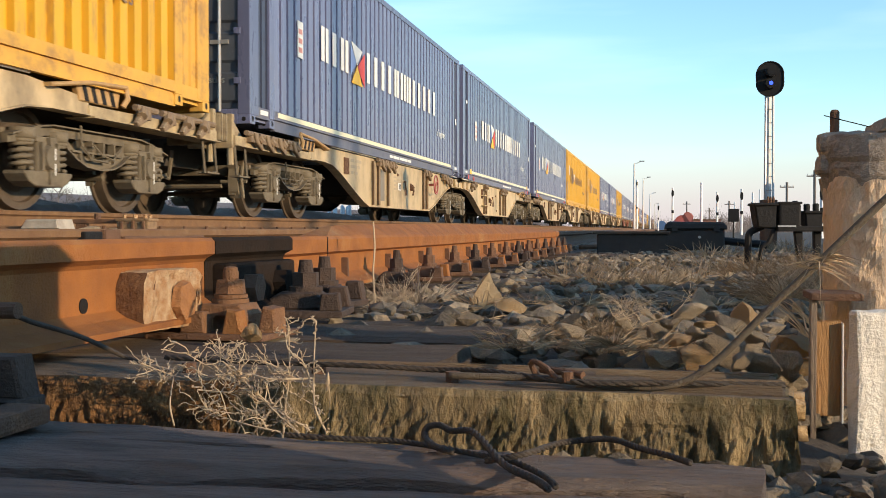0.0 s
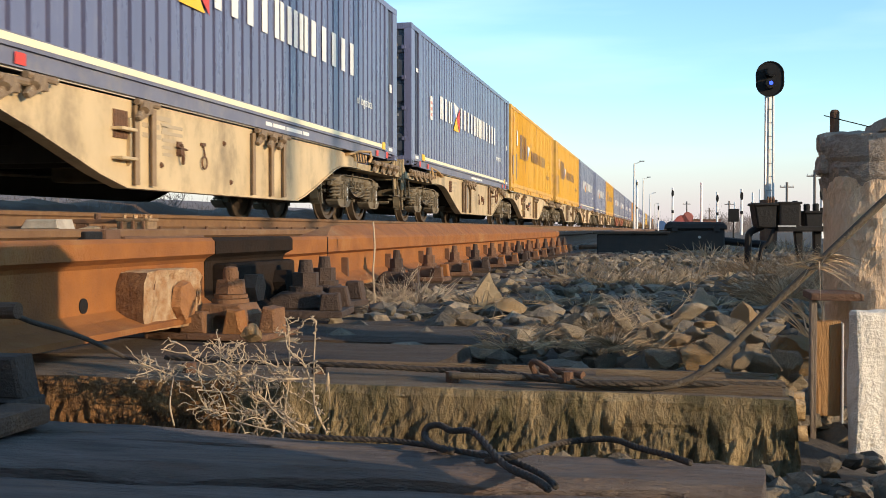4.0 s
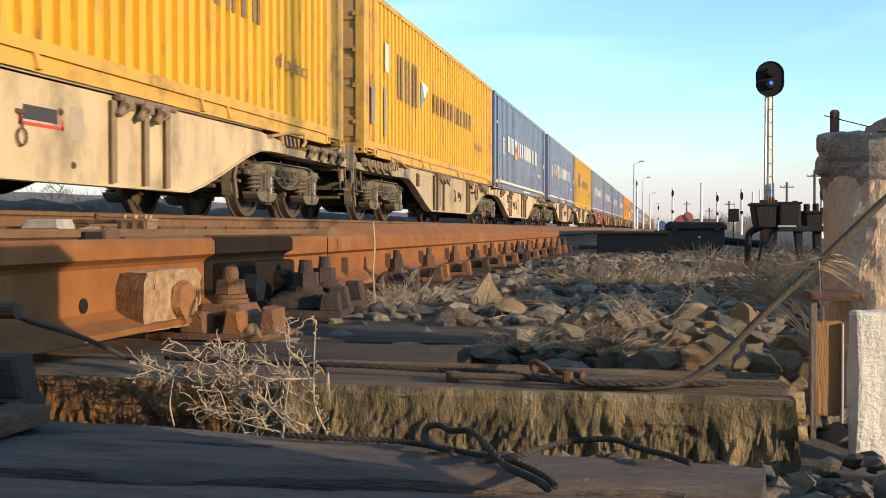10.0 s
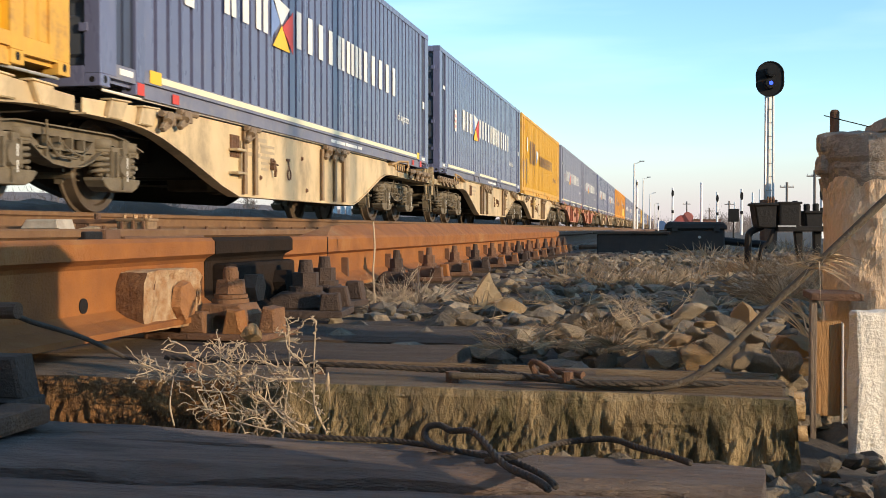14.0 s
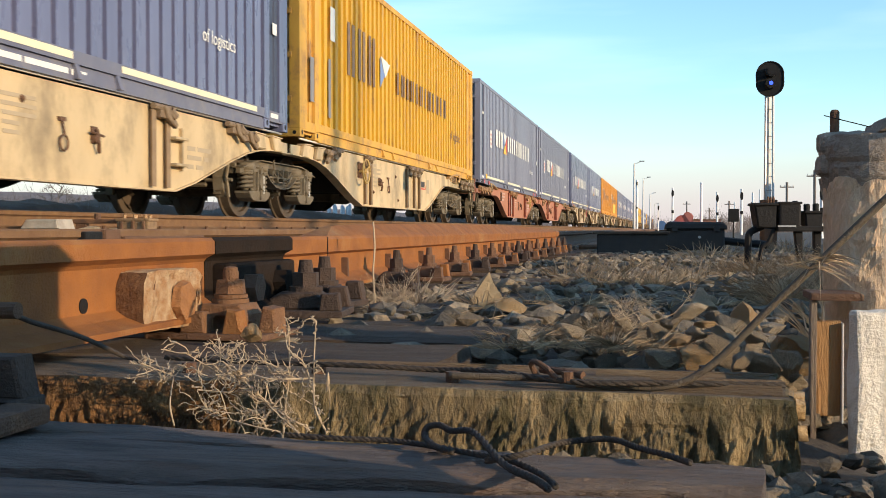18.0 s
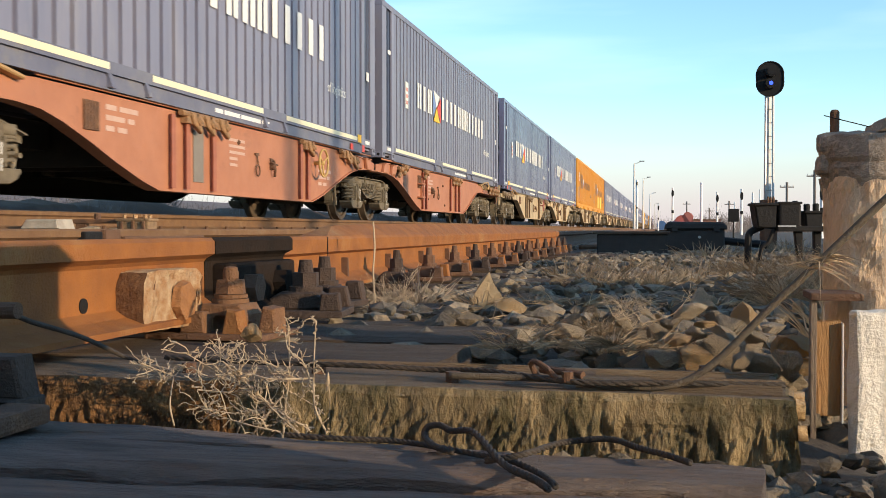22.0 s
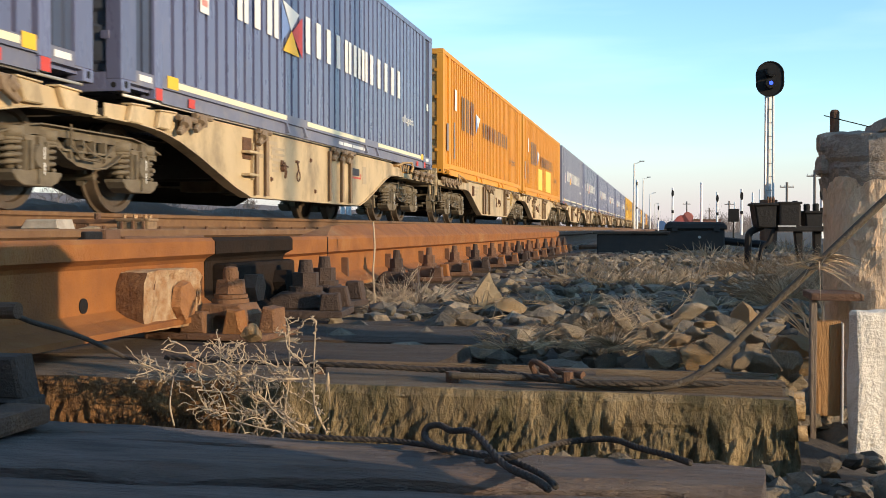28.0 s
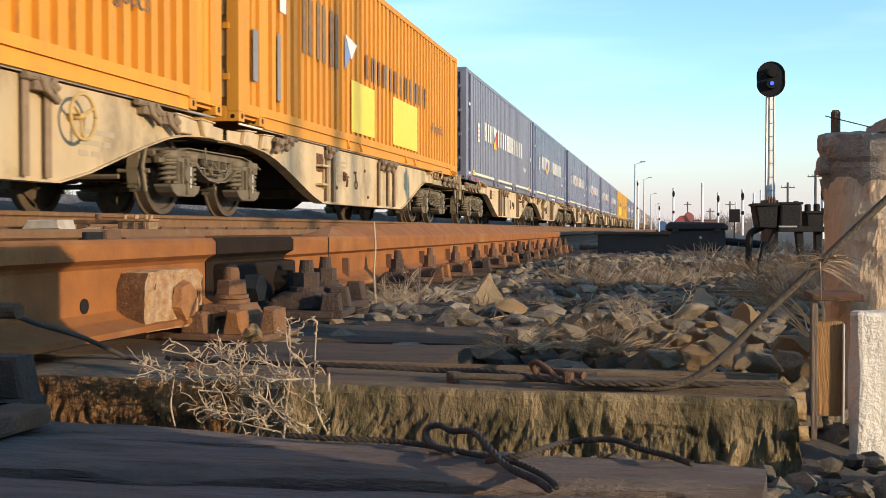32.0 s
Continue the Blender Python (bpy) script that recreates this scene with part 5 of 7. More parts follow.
part("lock_bar", joined(box(-0.62, -0.03, 0.05, -0.165, 0.05, 0.09, 0.008), box(-0.6, -0.02, 0.0, -0.5, 0.04, 0.05, 0.006)), RUST_DARK, heap, "flat rusty bar")
for x_, y_ in ((-0.1, -0.06), (0.0, -0.06), (0.1, -0.06), (-0.05, 0.05), (0.09, 0.05)):
    part("bolt", disc((x_, y_, 0.11), "z", 0.016, 0.035, 6), RUST_SCALE, heap)
for x_ in (-0.11, 0.0, 0.1):
    part("web", box(x_ - 0.012, -0.112, -0.03, x_ + 0.012, -0.0905, 0.07, 0.003), RUST_DARK, heap)
part("pivot", disc((-0.4, 0.01, 0.11), "z", 0.03, 0.06, 10), RUST_DARK, heap)



# ---------------------------------------------------------------- concrete pedestal, stake, cable
def lathe(rows, seg=32, bm=None, c=(0, 0)):
    bm = bm or bmesh.new()
    rings = [[bm.verts.new((c[0] + r * math.cos(2 * math.pi * k / seg), c[1] + r * math.sin(2 * math.pi * k / seg), z)) for k in range(seg)] for r, z in rows]
    for a, b in zip(rings, rings[1:]):
        for k in range(seg):
            bm.faces.new((a[k], a[(k + 1) % seg], b[(k + 1) % seg], b[k]))
    bm.faces.new(rings[0][::-1])
    bm.faces.new(rings[-1])
    return bm


PX, PY = 0.342, 1.858
ped = thing("cable_pedestal", pose(PX, PY, 0), "slim round concrete cable post on a pale block", "cable post")
shaft = lathe([(0.076 + 0.012 * max(0.0, -0.1 + 0.02 * i - 0.1), -0.215 + 0.01 * i) for i in range(51)], 64)
rough_up(rough_up(shaft, 0.005, 30), 0.003, 90)
post = part("shaft", shaft, CONCRETE, ped, "pale concrete shaft, browner on its left side")
# browner concrete on the shaft's left side, with an uneven border
post.data.materials.append(mat("brown_side_concrete", (0.74, 0.54, 0.36), 0.9, 0, (0.55, 0.36, 0.21), 0.8, 8, 1.4, 50, stretch=(1, 1, 0.3), third=(0.8, 0.68, 0.54), tscale=6, tlow=0.5))
for p in post.data.polygons:
    if (p.center.x * 0.98 + p.center.y * 0.2) / 0.076 < -0.2 + 0.25 * noise.noise(p.center * 18):
        p.material_index = 1
cap = lathe([(0.075, 0.262), (0.083, 0.268), (0.088, 0.285), (0.09, 0.3), (0.087, 0.308), (0.092, 0.316), (0.093, 0.335), (0.088, 0.352), (0.05, 0.358), (0.02, 0.36)], 40)
rough_up(cap, 0.005, 40)
CAP_IRON = mat("brown_grey_cast_cap", (0.48, 0.4, 0.32), 0.9, 0, (0.2, 0.16, 0.13), 0.85, 12, 1.8, 50, third=(0.66, 0.56, 0.44), tscale=9)
part("cap", cap, CAP_IRON, ped, "brown-grey cast cap")
part("cap_lug", rough_up(box(-0.095, -0.035, 0.29, -0.05, 0.03, 0.322, 0.008), 0.003, 40), CAP_IRON, ped)
part("cap_lug", rough_up(box(-0.093, -0.035, 0.326, -0.05, 0.03, 0.36, 0.008), 0.003, 40), CAP_IRON, ped)
part("cap_bracket", rough_up(prism([(-0.088, 0.285), (-0.06, 0.29), (-0.04, 0.25), (-0.055, 0.225), (-0.08, 0.245)], "y", -0.03, 0.03, None, 0.004), 0.003, 40), CAP_IRON, ped)
part("cap_bolt", lathe([(0.0075, 0.355), (0.0075, 0.392), (0.005, 0.396)], 14, None, (-0.07, -0.02)), RUST_DARK, ped, "rusty bolt")
part("cap_wire", tube([(-0.088, -0.03, 0.386), (-0.02, -0.05, 0.364)], 0.0008, 4), BLACK_IRON, ped)
lid = prism([(-0.012, 0.355), (0.21, 0.36), (0.22, 0.375), (0.21, 0.395), (0.03, 0.385), (-0.005, 0.375)], "y", -0.09, 0.08, None, 0.006)
bmesh.ops.subdivide_edges(lid, edges=lid.edges[:], cuts=3, use_grid_fill=True)
part("lid", rough_up(lid, 0.004, 30), CAP_IRON, ped, "rough cast terminal lid")
part("lid_port", disc((0.04, -0.091, 0.371), "y", 0.012, 0.012, 16), BLACK_IRON, ped, "dark round port")
part("lid_hump", rough_up(disc((0.06, -0.02, 0.395), "y", 0.028, 0.1, 18), 0.002, 40), POST_WHITE, ped, "pale rounded hump")
for x in (0.03, 0.06, 0.09):
    part("lid_rod", tube([(x, -0.06, 0.42), (x, -0.06, 0.445)], 0.0015, 5), BLACK_IRON, ped)
part("lid_rail", tube([(0.02, -0.06, 0.445), (0.12, -0.06, 0.452)], 0.0015, 5), BLACK_IRON, ped)
part("clip", box(-0.003, -0.068, 0.2, 0.03, -0.055, 0.235, 0.003), RUST_DARK, ped)
blk = box(0, 0, -0.24, 0.12, 0.03, 0.0875, 0.006)
bmesh.ops.subdivide_edges(blk, edges=blk.edges[:], cuts=7, use_grid_fill=True)
part("base_block", rough_up(blk, 0.004, 30), CONCRETE_PALE, ped, "pale rough-cast concrete block", pose(-0.083, -0.325, 0, 0, 0, 18))

stake = thing("wooden_stake", pose(0.22, 1.72, -0.16), "split wooden board stake beside the concrete post", "stake")
part("board", rough_up(box(0.0095, 0.008, 0.07, 0.047, 0.024, 0.217, 0.002), 0.002, 30), mat("ochre_board", (0.44, 0.24, 0.095), 0.8, 0, (0.3, 0.16, 0.065), 0.7, 8, 0.8, 40, stretch=(6, 6, 1)), stake, "ochre board")
part("strip", box(0.0, -0.012, -0.1, 0.009, 0.012, 0.25, 0.001), mat("grey_strip_wood", (0.26, 0.2, 0.15), 0.85, 0, (0.15, 0.11, 0.08), 0.7, 8, 0.8, 40, stretch=(6, 6, 1)), stake, "grey wooden strip")
part("strip", box(0.0475, 0.0, 0.06, 0.0505, 0.02, 0.215, 0.001), POST_WHITE, stake, "pale thin strip")
part("top_plate", rough_up(box(-0.001, -0.02, 0.2505, 0.075, 0.09, 0.262, 0.002), 0.002, 30), RUST_DARK, stake, "rusty top plate")


def curve_pts(pts, n=10):
    """Smooth line through points."""
    pts = [Vector(p) for p in pts]
    out = []
    for i in range(len(pts) - 1):
        a, b, c, d = pts[max(i - 1, 0)], pts[i], pts[i + 1], pts[min(i + 2, len(pts) - 1)]
        for k in range(n):
            t = k / n
            out.append(0.5 * ((2 * b) + (c - a) * t + (2 * a - 5 * b + 4 * c - d) * t * t + (3 * b - a - 3 * c + d) * t ** 3))
    return out + [pts[-1]]


def cable(name, pts, r, label, twist=False, material=None):
    line = curve_pts(pts, 14)
    if twist:      # stranded rope: three strands wound round one another
        bm = bmesh.new()
        for s in range(3):
            st = []
            for i, p in enumerate(line):
                d = (line[min(i + 1, len(line) - 1)] - line[max(i - 1, 0)]).normalized()
                e = d.cross(Vector((0, 0, 1))).normalized()
                g = d.cross(e)
                a = i * 1.25 + s * 2.094
                st.append(p + (e * math.cos(a) + g * math.sin(a)) * r * 0.55)
            tube(st, r * 0.6, 6, bm)
    else:
        bm = tube(line, r, 8)
    return tagged(part(name, bm, material or CABLE, smooth=True), label, "cable")


cable("stay_cable", [(0.48, 1.76, 0.375), (0.46, 1.6, 0.385), (0.40, 1.5, 0.352), (0.287, 1.49, 0.242), (0.155, 1.476, 0.112), (0.025, 1.462, -0.006), (-0.12, 1.47, -0.008), (-0.3, 1.475, -0.008)], 0.005, "dark stranded cable slung from the concrete post", False, mat("brown_stranded_cable", (0.16, 0.125, 0.085), 0.8, 0, (0.08, 0.06, 0.045), 0.7, 60, 0.8, 200))
cable("wire_rope", [(0.16, 1.50, -0.012), (0.0, 1.46, -0.008), (-0.12, 1.445, -0.008), (-0.25, 1.5, -0.004), (-0.33, 1.53, -0.008), (-0.45, 1.53, -0.005), (-0.62, 1.56, -0.008), (-0.8, 1.6, -0.01)], 0.0042, "dark twisted wire rope lying along a timber", True)
cable("looped_rope", [(-0.422, 1.139, -0.034), (-0.356, 1.132, -0.034), (-0.297, 1.132, -0.034), (-0.245, 1.112, -0.034), (-0.186, 1.077, -0.034), (-0.151, 1.057, -0.034), (-0.112, 1.000, -0.034), (-0.096, 0.959, -0.034)], 0.0031, "dark twisted rope lying along a shaded timber", True)
cable("rope_loop", [(-0.100, 0.932, -0.030), (-0.114, 0.955, -0.028), (-0.149, 0.996, -0.024), (-0.200, 1.115, -0.018), (-0.231, 1.150, -0.024), (-0.248, 1.165, -0.021), (-0.263, 1.170, -0.025), (-0.264, 1.160, -0.033), (-0.238, 1.093, -0.030), (-0.217, 1.083, -0.033)], 0.0036, "dark twisted rope in a loop over a timber's edge", True)
cable("rope_tail", [(-0.175, 1.043, -0.032), (-0.135, 1.036, -0.022), (-0.112, 1.150, -0.033), (-0.075, 1.150, -0.027), (-0.050, 1.140, -0.025), (-0.027, 1.120, -0.028), (0.003, 1.098, -0.030), (0.026, 1.074, -0.032)], 0.0033, "dark twisted rope bent over a timber", True)
cable("bond_wire", [(-0.919, 1.360, 0.081), (-0.927, 1.420, 0.062), (-0.921, 1.550, 0.026), (-0.896, 1.648, -0.018), (-0.813, 1.567, -0.020)], 0.0042, "thick dark bond wire from rail to ground")
shackle = thing("cable_shackle", pose(-0.159, 1.470, -0.012, 0, 0, -28), "rusty iron shackle clamped round the wire rope", "shackle")
part("bow", tube(curve_pts([(-0.03, 0.02, 0.0), (-0.036, 0.012, 0.018), (-0.022, 0.0, 0.026), (0.0, -0.006, 0.02), (0.022, -0.01, 0.006)], 6), 0.0042, 8), RUST_DARK, shackle)
part("bar", tube([(-0.03, 0.028, 0.012), (0.045, 0.02, 0.01)], 0.006, 8), RUST_DARK, shackle)
part("clamp_nut", disc((0.035, -0.004, 0.01), "z", 0.008, 0.014, 6), RUST_DARK, shackle)
tagged(part("bond_plug", disc((-0.926, 1.35, 0.084), "x", 0.012, 0.05, 12), RUST_DARK), "dark bond wire plug in the rail", "plug")


# ---------------------------------------------------------------- stones
def rock(seed, flat=0.75):
    bm = bmesh.new()
    bmesh.ops.create_icosphere(bm, subdivisions=3, radius=1.0)
    rng = random.Random(seed)
    cuts = []
    for _ in range(14):
        d = Vector((rng.gauss(0, 1), rng.gauss(0, 1), rng.gauss(0, 1))).normalized()
        cuts.append((d, rng.uniform(0.38, 0.7)))
    for v in bm.verts:
        p = v.co.copy()
        for d, k in cuts:
            e = p.dot(d) - k
            if e > 0:
                p -= d * e
        p += noise.noise_vector(p * 2.2 + Vector((seed, 0, 0))) * 0.07 + noise.noise_vector(p * 6.5 + Vector((0, seed, 0))) * 0.035
        v.co = Vector((p.x * rng.uniform(0.99, 1.01), p.y, p.z * flat))
    return bm


def small_rock(seed):
    bm = bmesh.new()
    bmesh.ops.create_icosphere(bm, subdivisions=1, radius=1.0)
    rng = random.Random(seed)
    for v in bm.verts:
        v.co *= rng.uniform(0.5, 1.1)
        v.co.z *= 0.75
    return bm


ROCKS = [mesh_of(rock(k, 0.6 + 0.04 * (k % 5)), STONE, name="stone") for k in range(14)]
OCHRE = [mesh_of(rock(k + 50, 0.7), STONE_OCHRE, name="stone") for k in range(3)]
ballast = thing("ballast", None, "grey-brown crushed ballast stones between the rails", "ballast", kind="structure")
rng = random.Random(7)


def stone(x, y, z, s, me=None, rz=None):
    m = Matrix.Translation((x, y, z)) @ Euler((rng.uniform(-0.5, 0.5), rng.uniform(-0.5, 0.5), rng.uniform(0, 6.3) if rz is None else rz)).to_matrix().to_4x4() @ Matrix.Diagonal((s * rng.uniform(0.85, 1.25), s * rng.uniform(0.8, 1.2), s * rng.uniform(0.7, 1.05), 1))
    return part("stone", me or rng.choice(ROCKS), None, ballast, m=m)


# marked stones, then a scatter that thins towards the timbers
tri = bmesh.new()
pv = [tri.verts.new(p) for p in ((-0.075, -0.03, -0.03), (0.085, -0.02, -0.03), (0.05, 0.07, -0.03), (-0.055, 0.06, -0.03), (0.002, 0.01, 0.115), (-0.03, 0.04, 0.08))]
for q in ((0, 1, 4), (1, 2, 4), (2, 5, 4), (2, 3, 5), (3, 0, 5), (0, 4, 5), (0, 3, 2, 1)):
    tri.faces.new([pv[k] for k in q])
bmesh.ops.recalc_face_normals(tri, faces=tri.faces[:])
bmesh.ops.subdivide_edges(tri, edges=tri.edges[:], cuts=3, use_grid_fill=True)
rough_up(tri, 0.008, 30)
part("stone", tri, mat("tan_pointed_stone", (0.46, 0.33, 0.18), 0.9, 0, (0.34, 0.24, 0.14), 0.7, 20, 1.0, 60), ballast, "pointed tan stone", pose(-0.55, 3.3, -0.05))
for x, y, z, s, k in ((0.06, 2.03, -0.055, 0.07, 0), (0.20, 2.02, -0.07, 0.055, None), (0.29, 2.3, -0.06, 0.075, None), (0.35, 2.35, -0.03, 0.05, 1), (0.02, 2.35, -0.05, 0.09, None), (-0.05, 1.98, -0.05, 0.05, None), (0.14, 2.45, -0.03, 0.085, None), (0.2, 2.75, -0.02, 0.08, 2), (0.05, 2.75, -0.02, 0.07, None), (0.32, 1.98, -0.1, 0.06, None), (0.25, 1.6, -0.2, 0.08, None), (0.26, 1.42, -0.25, 0.08, None), (0.32, 1.5, -0.21, 0.06, None), (-0.72, 2.75, -0.02, 0.035, None), (-0.44, 3.05, -0.02, 0.06, 1), (0.1, 3.05, 0.0, 0.09, None), (-0.62, 1.68, -0.02, 0.02, None), (-0.78, 1.92, -0.0, 0.035, 2), (-0.83, 1.28, -0.05, 0.035, None), (-0.9, 1.3, -0.05, 0.02, None)):
    stone(x, y, z, s * 0.78, OCHRE[k] if k is not None else None)
for x, y, z, s_, me_ in ((0.050, 1.750, -0.011, 0.046, OCHRE[0]), (0.087, 1.860, -0.008, 0.052, None), (-0.004, 1.750, -0.013, 0.045, ROCKS[3]), (0.121, 1.760, -0.012, 0.038, None), (0.156, 1.780, -0.014, 0.045, ROCKS[5]), (0.222, 1.970, -0.007, 0.050, OCHRE[2]), (0.204, 1.860, -0.023, 0.040, None), (0.026, 2.140, -0.017, 0.034, OCHRE[1]), (-0.019, 2.240, -0.014, 0.030, None), (0.062, 2.200, -0.010, 0.034, None), (0.120, 2.180, -0.014, 0.034, None), (-0.055, 2.200, -0.020, 0.036, None), (-0.095, 2.400, -0.014, 0.030, None), (0.167, 2.150, -0.015, 0.036, ROCKS[2]), (0.011, 2.400, -0.008, 0.036, None), (0.094, 2.360, -0.007, 0.030, OCHRE[1])):
    stone(x, y, z, s_, me_)
stone(-5.42, 8.35, 0.2, 0.1)
stone(-5.2, 8.5, 0.18, 0.12)
stone(-4.72, 8.1, 0.18, 0.11)
stone(-4.62, 8.3, 0.18, 0.08)
for _ in range(90):
    x, y = rng.uniform(-0.25, 0.5), rng.uniform(1.9, 3.0)
    if math.hypot(x - PX, y - PY) > 0.16 and not (0.2 < x < 0.32 and y < 1.95):
        stone(x, y, ground_z(x, y) + rng.uniform(0.0, 0.035) - 0.05 * max(0.0, x - 0.1) / 0.4, rng.uniform(0.028, 0.052), OCHRE[rng.randint(0, 2)] if rng.random() < 0.1 else None)
for _ in range(14):
    x, y = rng.uniform(-0.45, -0.1), rng.uniform(2.5, 3.6)
    stone(x, y, ground_z(x, y) + rng.uniform(0.0, 0.04), rng.uniform(0.03, 0.055))
count = 0
while count < 300:
    y = 1.75 + 6.5 * rng.random() ** 1.7
    x = rng.uniform(-0.95, 1.9 + 0.1 * y)
    if (y < 2.1 and (x < -0.36 or x > 0.6)) or (y < 3.0 and x < -0.42):
        continue
    if math.hypot(x - PX, y - PY) < 0.14 or (x > 0.28 and y < 2.35):
        continue
    s = rng.uniform(0.025, 0.055)
    stone(x, y, ground_z(x, y) + 0.02 + rng.uniform(-0.02, 0.025), s)
    count += 1


def scatter(name, label, n, fx, fy, size, seeds=6, material=None):
    """Many small stones in one mesh."""
    rg = np.random.RandomState(len(name) + n)
    base = []
    for k in range(seeds):
        b = small_rock(k + 3)
        b.verts.ensure_lookup_table()
        base.append((np.array([v.co[:] for v in b.verts]), [[v.index for v in f.verts] for f in b.faces]))
        b.free()
    vs, fs, at = [], [], 0
    for i in range(n):
        x, y = fx(rg), fy(rg)
        pts, faces = base[i % seeds]
        s = rg.uniform(*size)
        a = rg.uniform(0, 6.28)
        c_, s_ = math.cos(a), math.sin(a)
        q = pts * (s, s * rg.uniform(0.7, 1.2), s * rg.uniform(0.6, 1.1))
        q = np.stack([q[:, 0] * c_ - q[:, 1] * s_, q[:, 0] * s_ + q[:, 1] * c_, q[:, 2]], 1) + (x, y, ground_z(x, y) + rg.uniform(-0.01, 0.02) + size[0] * 0.4)
        vs.append(q)
        fs += [[j + at for j in f] for f in faces]
        at += len(pts)
    me = bpy.data.meshes.new(name)
    me.from_pydata(np.concatenate(vs).tolist(), [], fs)
    me.materials.append(material or STONE_LOOSE)
    return tagged(new(name, me), label, "gravel", kind="stuff")


scatter("ballast_gravel", "grey crushed stone between and beside the rails", 5200, lambda r: r.uniform(-0.98, 2.6), lambda r: 1.72 + 14 * r.rand() ** 1.8, (0.02, 0.058))
scatter("track_gravel", "brown-grey crushed stone inside the near track", 2600, lambda r: r.uniform(-3.9, -1.3), lambda r: 1.0 + 22 * r.rand() ** 1.5, (0.02, 0.045))
scatter("bed_gravel", "brown crushed stone shoulder of the train's track", 5200, lambda r: r.uniform(-5.5, -3.4), lambda r: 3.0 + 40 * r.rand() ** 1.4, (0.025, 0.055))
scatter("bed_gravel", "brown crushed stone between the train's rails", 4200, lambda r: r.uniform(-8.4, -5.6), lambda r: 5.0 + 40 * r.rand() ** 1.4, (0.025, 0.055))
scatter("ballast_gravel", "grey crushed stone spread beside the timbers", 2600, lambda r: r.uniform(-3.6, 3.2), lambda r: r.uniform(-3.5, 0.45), (0.02, 0.045))
scatter("ballast_gravel", "grey crushed stone along the yard's sunny side", 1500, lambda r: r.uniform(0.9, 4.0), lambda r: r.uniform(0.4, 2.0), (0.02, 0.05))
scatter("pit_gravel", "small stones and grit in the pits between timbers", 700, lambda r: r.uniform(-0.95, 0.6), lambda r: r.uniform(1.18, 1.43), (0.01, 0.03))


# ---------------------------------------------------------------- dry plants
def blades(name, label, spots, height, n, material=None, lean=0.6, width=0.0016, category="dry grass", up=1.0, sag=0.6):
    """Bent straws round each spot, in one mesh."""
    rg = np.random.RandomState(len(spots) * 7 + n)
    vs, fs = [], []
    for x, y, z, rad in spots:
        for _ in range(n):
            a, rr = rg.uniform(0, 6.28), rad * math.sqrt(rg.rand())
            p = np.array((x + rr * math.cos(a), y + rr * math.sin(a), z))
            h = height * rg.uniform(0.4, 1.1)
            d = np.array((math.cos(a) * lean * rg.uniform(0.2, 1.6) + rg.normal(0, 0.25), math.sin(a) * lean * rg.uniform(0.2, 1.4) + rg.normal(0, 0.25), up))
            d /= np.linalg.norm(d)
            side = np.cross(d, (0.3, 1, 0.2))
            side /= np.linalg.norm(side)
            droop = np.array((d[0], d[1], -0.9)) * rg.uniform(0.1, 0.75)
            at = len(vs)
            for k in range(5):
                t = k / 4
                q = p + d * h * t + droop * h * t * t * sag
                w = width * (1.15 - t) * rg.uniform(0.8, 1.3)
                vs += [tuple(q - side * w), tuple(q + side * w)]
            for k in range(4):
                b = at + 2 * k
                fs.append((b, b + 1, b + 3, b + 2))
    me = bpy.data.meshes.new(name)
    me.from_pydata(vs, [], fs)
    me.materials.append(material or STRAW)
    return tagged(new(name, me), label, category, kind="stuff")


gz = ground_z
blades("dry_grass", "tuft of pale dry grass on the ballast", [(-0.12, 2.4, gz(-0.12, 2.4) + 0.03, 0.05), (-0.16, 2.45, gz(-0.1, 2.4) + 0.03, 0.06)], 0.06, 160, lean=1.3, width=0.0009)
blades("dry_grass", "mats of dry straw among the stones", [(-0.3 + 0.1 * i, 2.25 + 0.12 * (i % 3), gz(0, 2.4) + 0.05, 0.09) for i in range(5)], 0.05, 60, lean=2.0, width=0.0009)
blades("dry_grass", "mats of dry straw among the stones", [(-0.55 + 0.14 * i, 3.2 + 0.1 * (i % 2), gz(0, 3) + 0.04, 0.09) for i in range(6)], 0.08, 45, lean=2.0)
blades("dry_grass", "dry grass growing by the rail", [(-0.5 + 0.22 * i, 5.6 + 0.5 * (i % 3), gz(0, 5.6), 0.14) for i in range(8)], 0.2, 60, lean=0.7, width=0.0025)
blades("dry_grass", "large tussock of dry brown grass below the signal boxes", [(0.45, 5.5, gz(0.5, 5.6), 0.16), (0.6, 5.6, gz(0.6, 5.8), 0.2), (0.76, 5.4, gz(0.8, 5.5), 0.16), (0.68, 4.9, gz(0.7, 4.9), 0.14)], 0.2, 190, STRAW_BROWN, lean=1.0, width=0.0015)
blades("dry_grass", "tuft of straw caught on the slung cable", [(0.19, 1.475, 0.148, 0.01), (0.2, 1.475, 0.156, 0.01), (0.21, 1.476, 0.162, 0.008)], 0.04, 30, STRAW, lean=0.7, width=0.0008, up=0.35, sag=2.6)
blades("dry_grass", "straw hanging by the concrete post", [(0.34, 2.35, gz(0.3, 2.3) + 0.06, 0.05), (0.4, 2.6, gz(0.4, 2.6) + 0.05, 0.08)], 0.2, 45, lean=0.5)
blades("dry_grass", "dry weed tangle by the wing rail", [(-0.92, 3.6, -0.08, 0.09), (-0.84, 3.55, -0.08, 0.08)], 0.16, 150, material=TWIG, lean=1.0, width=0.002)
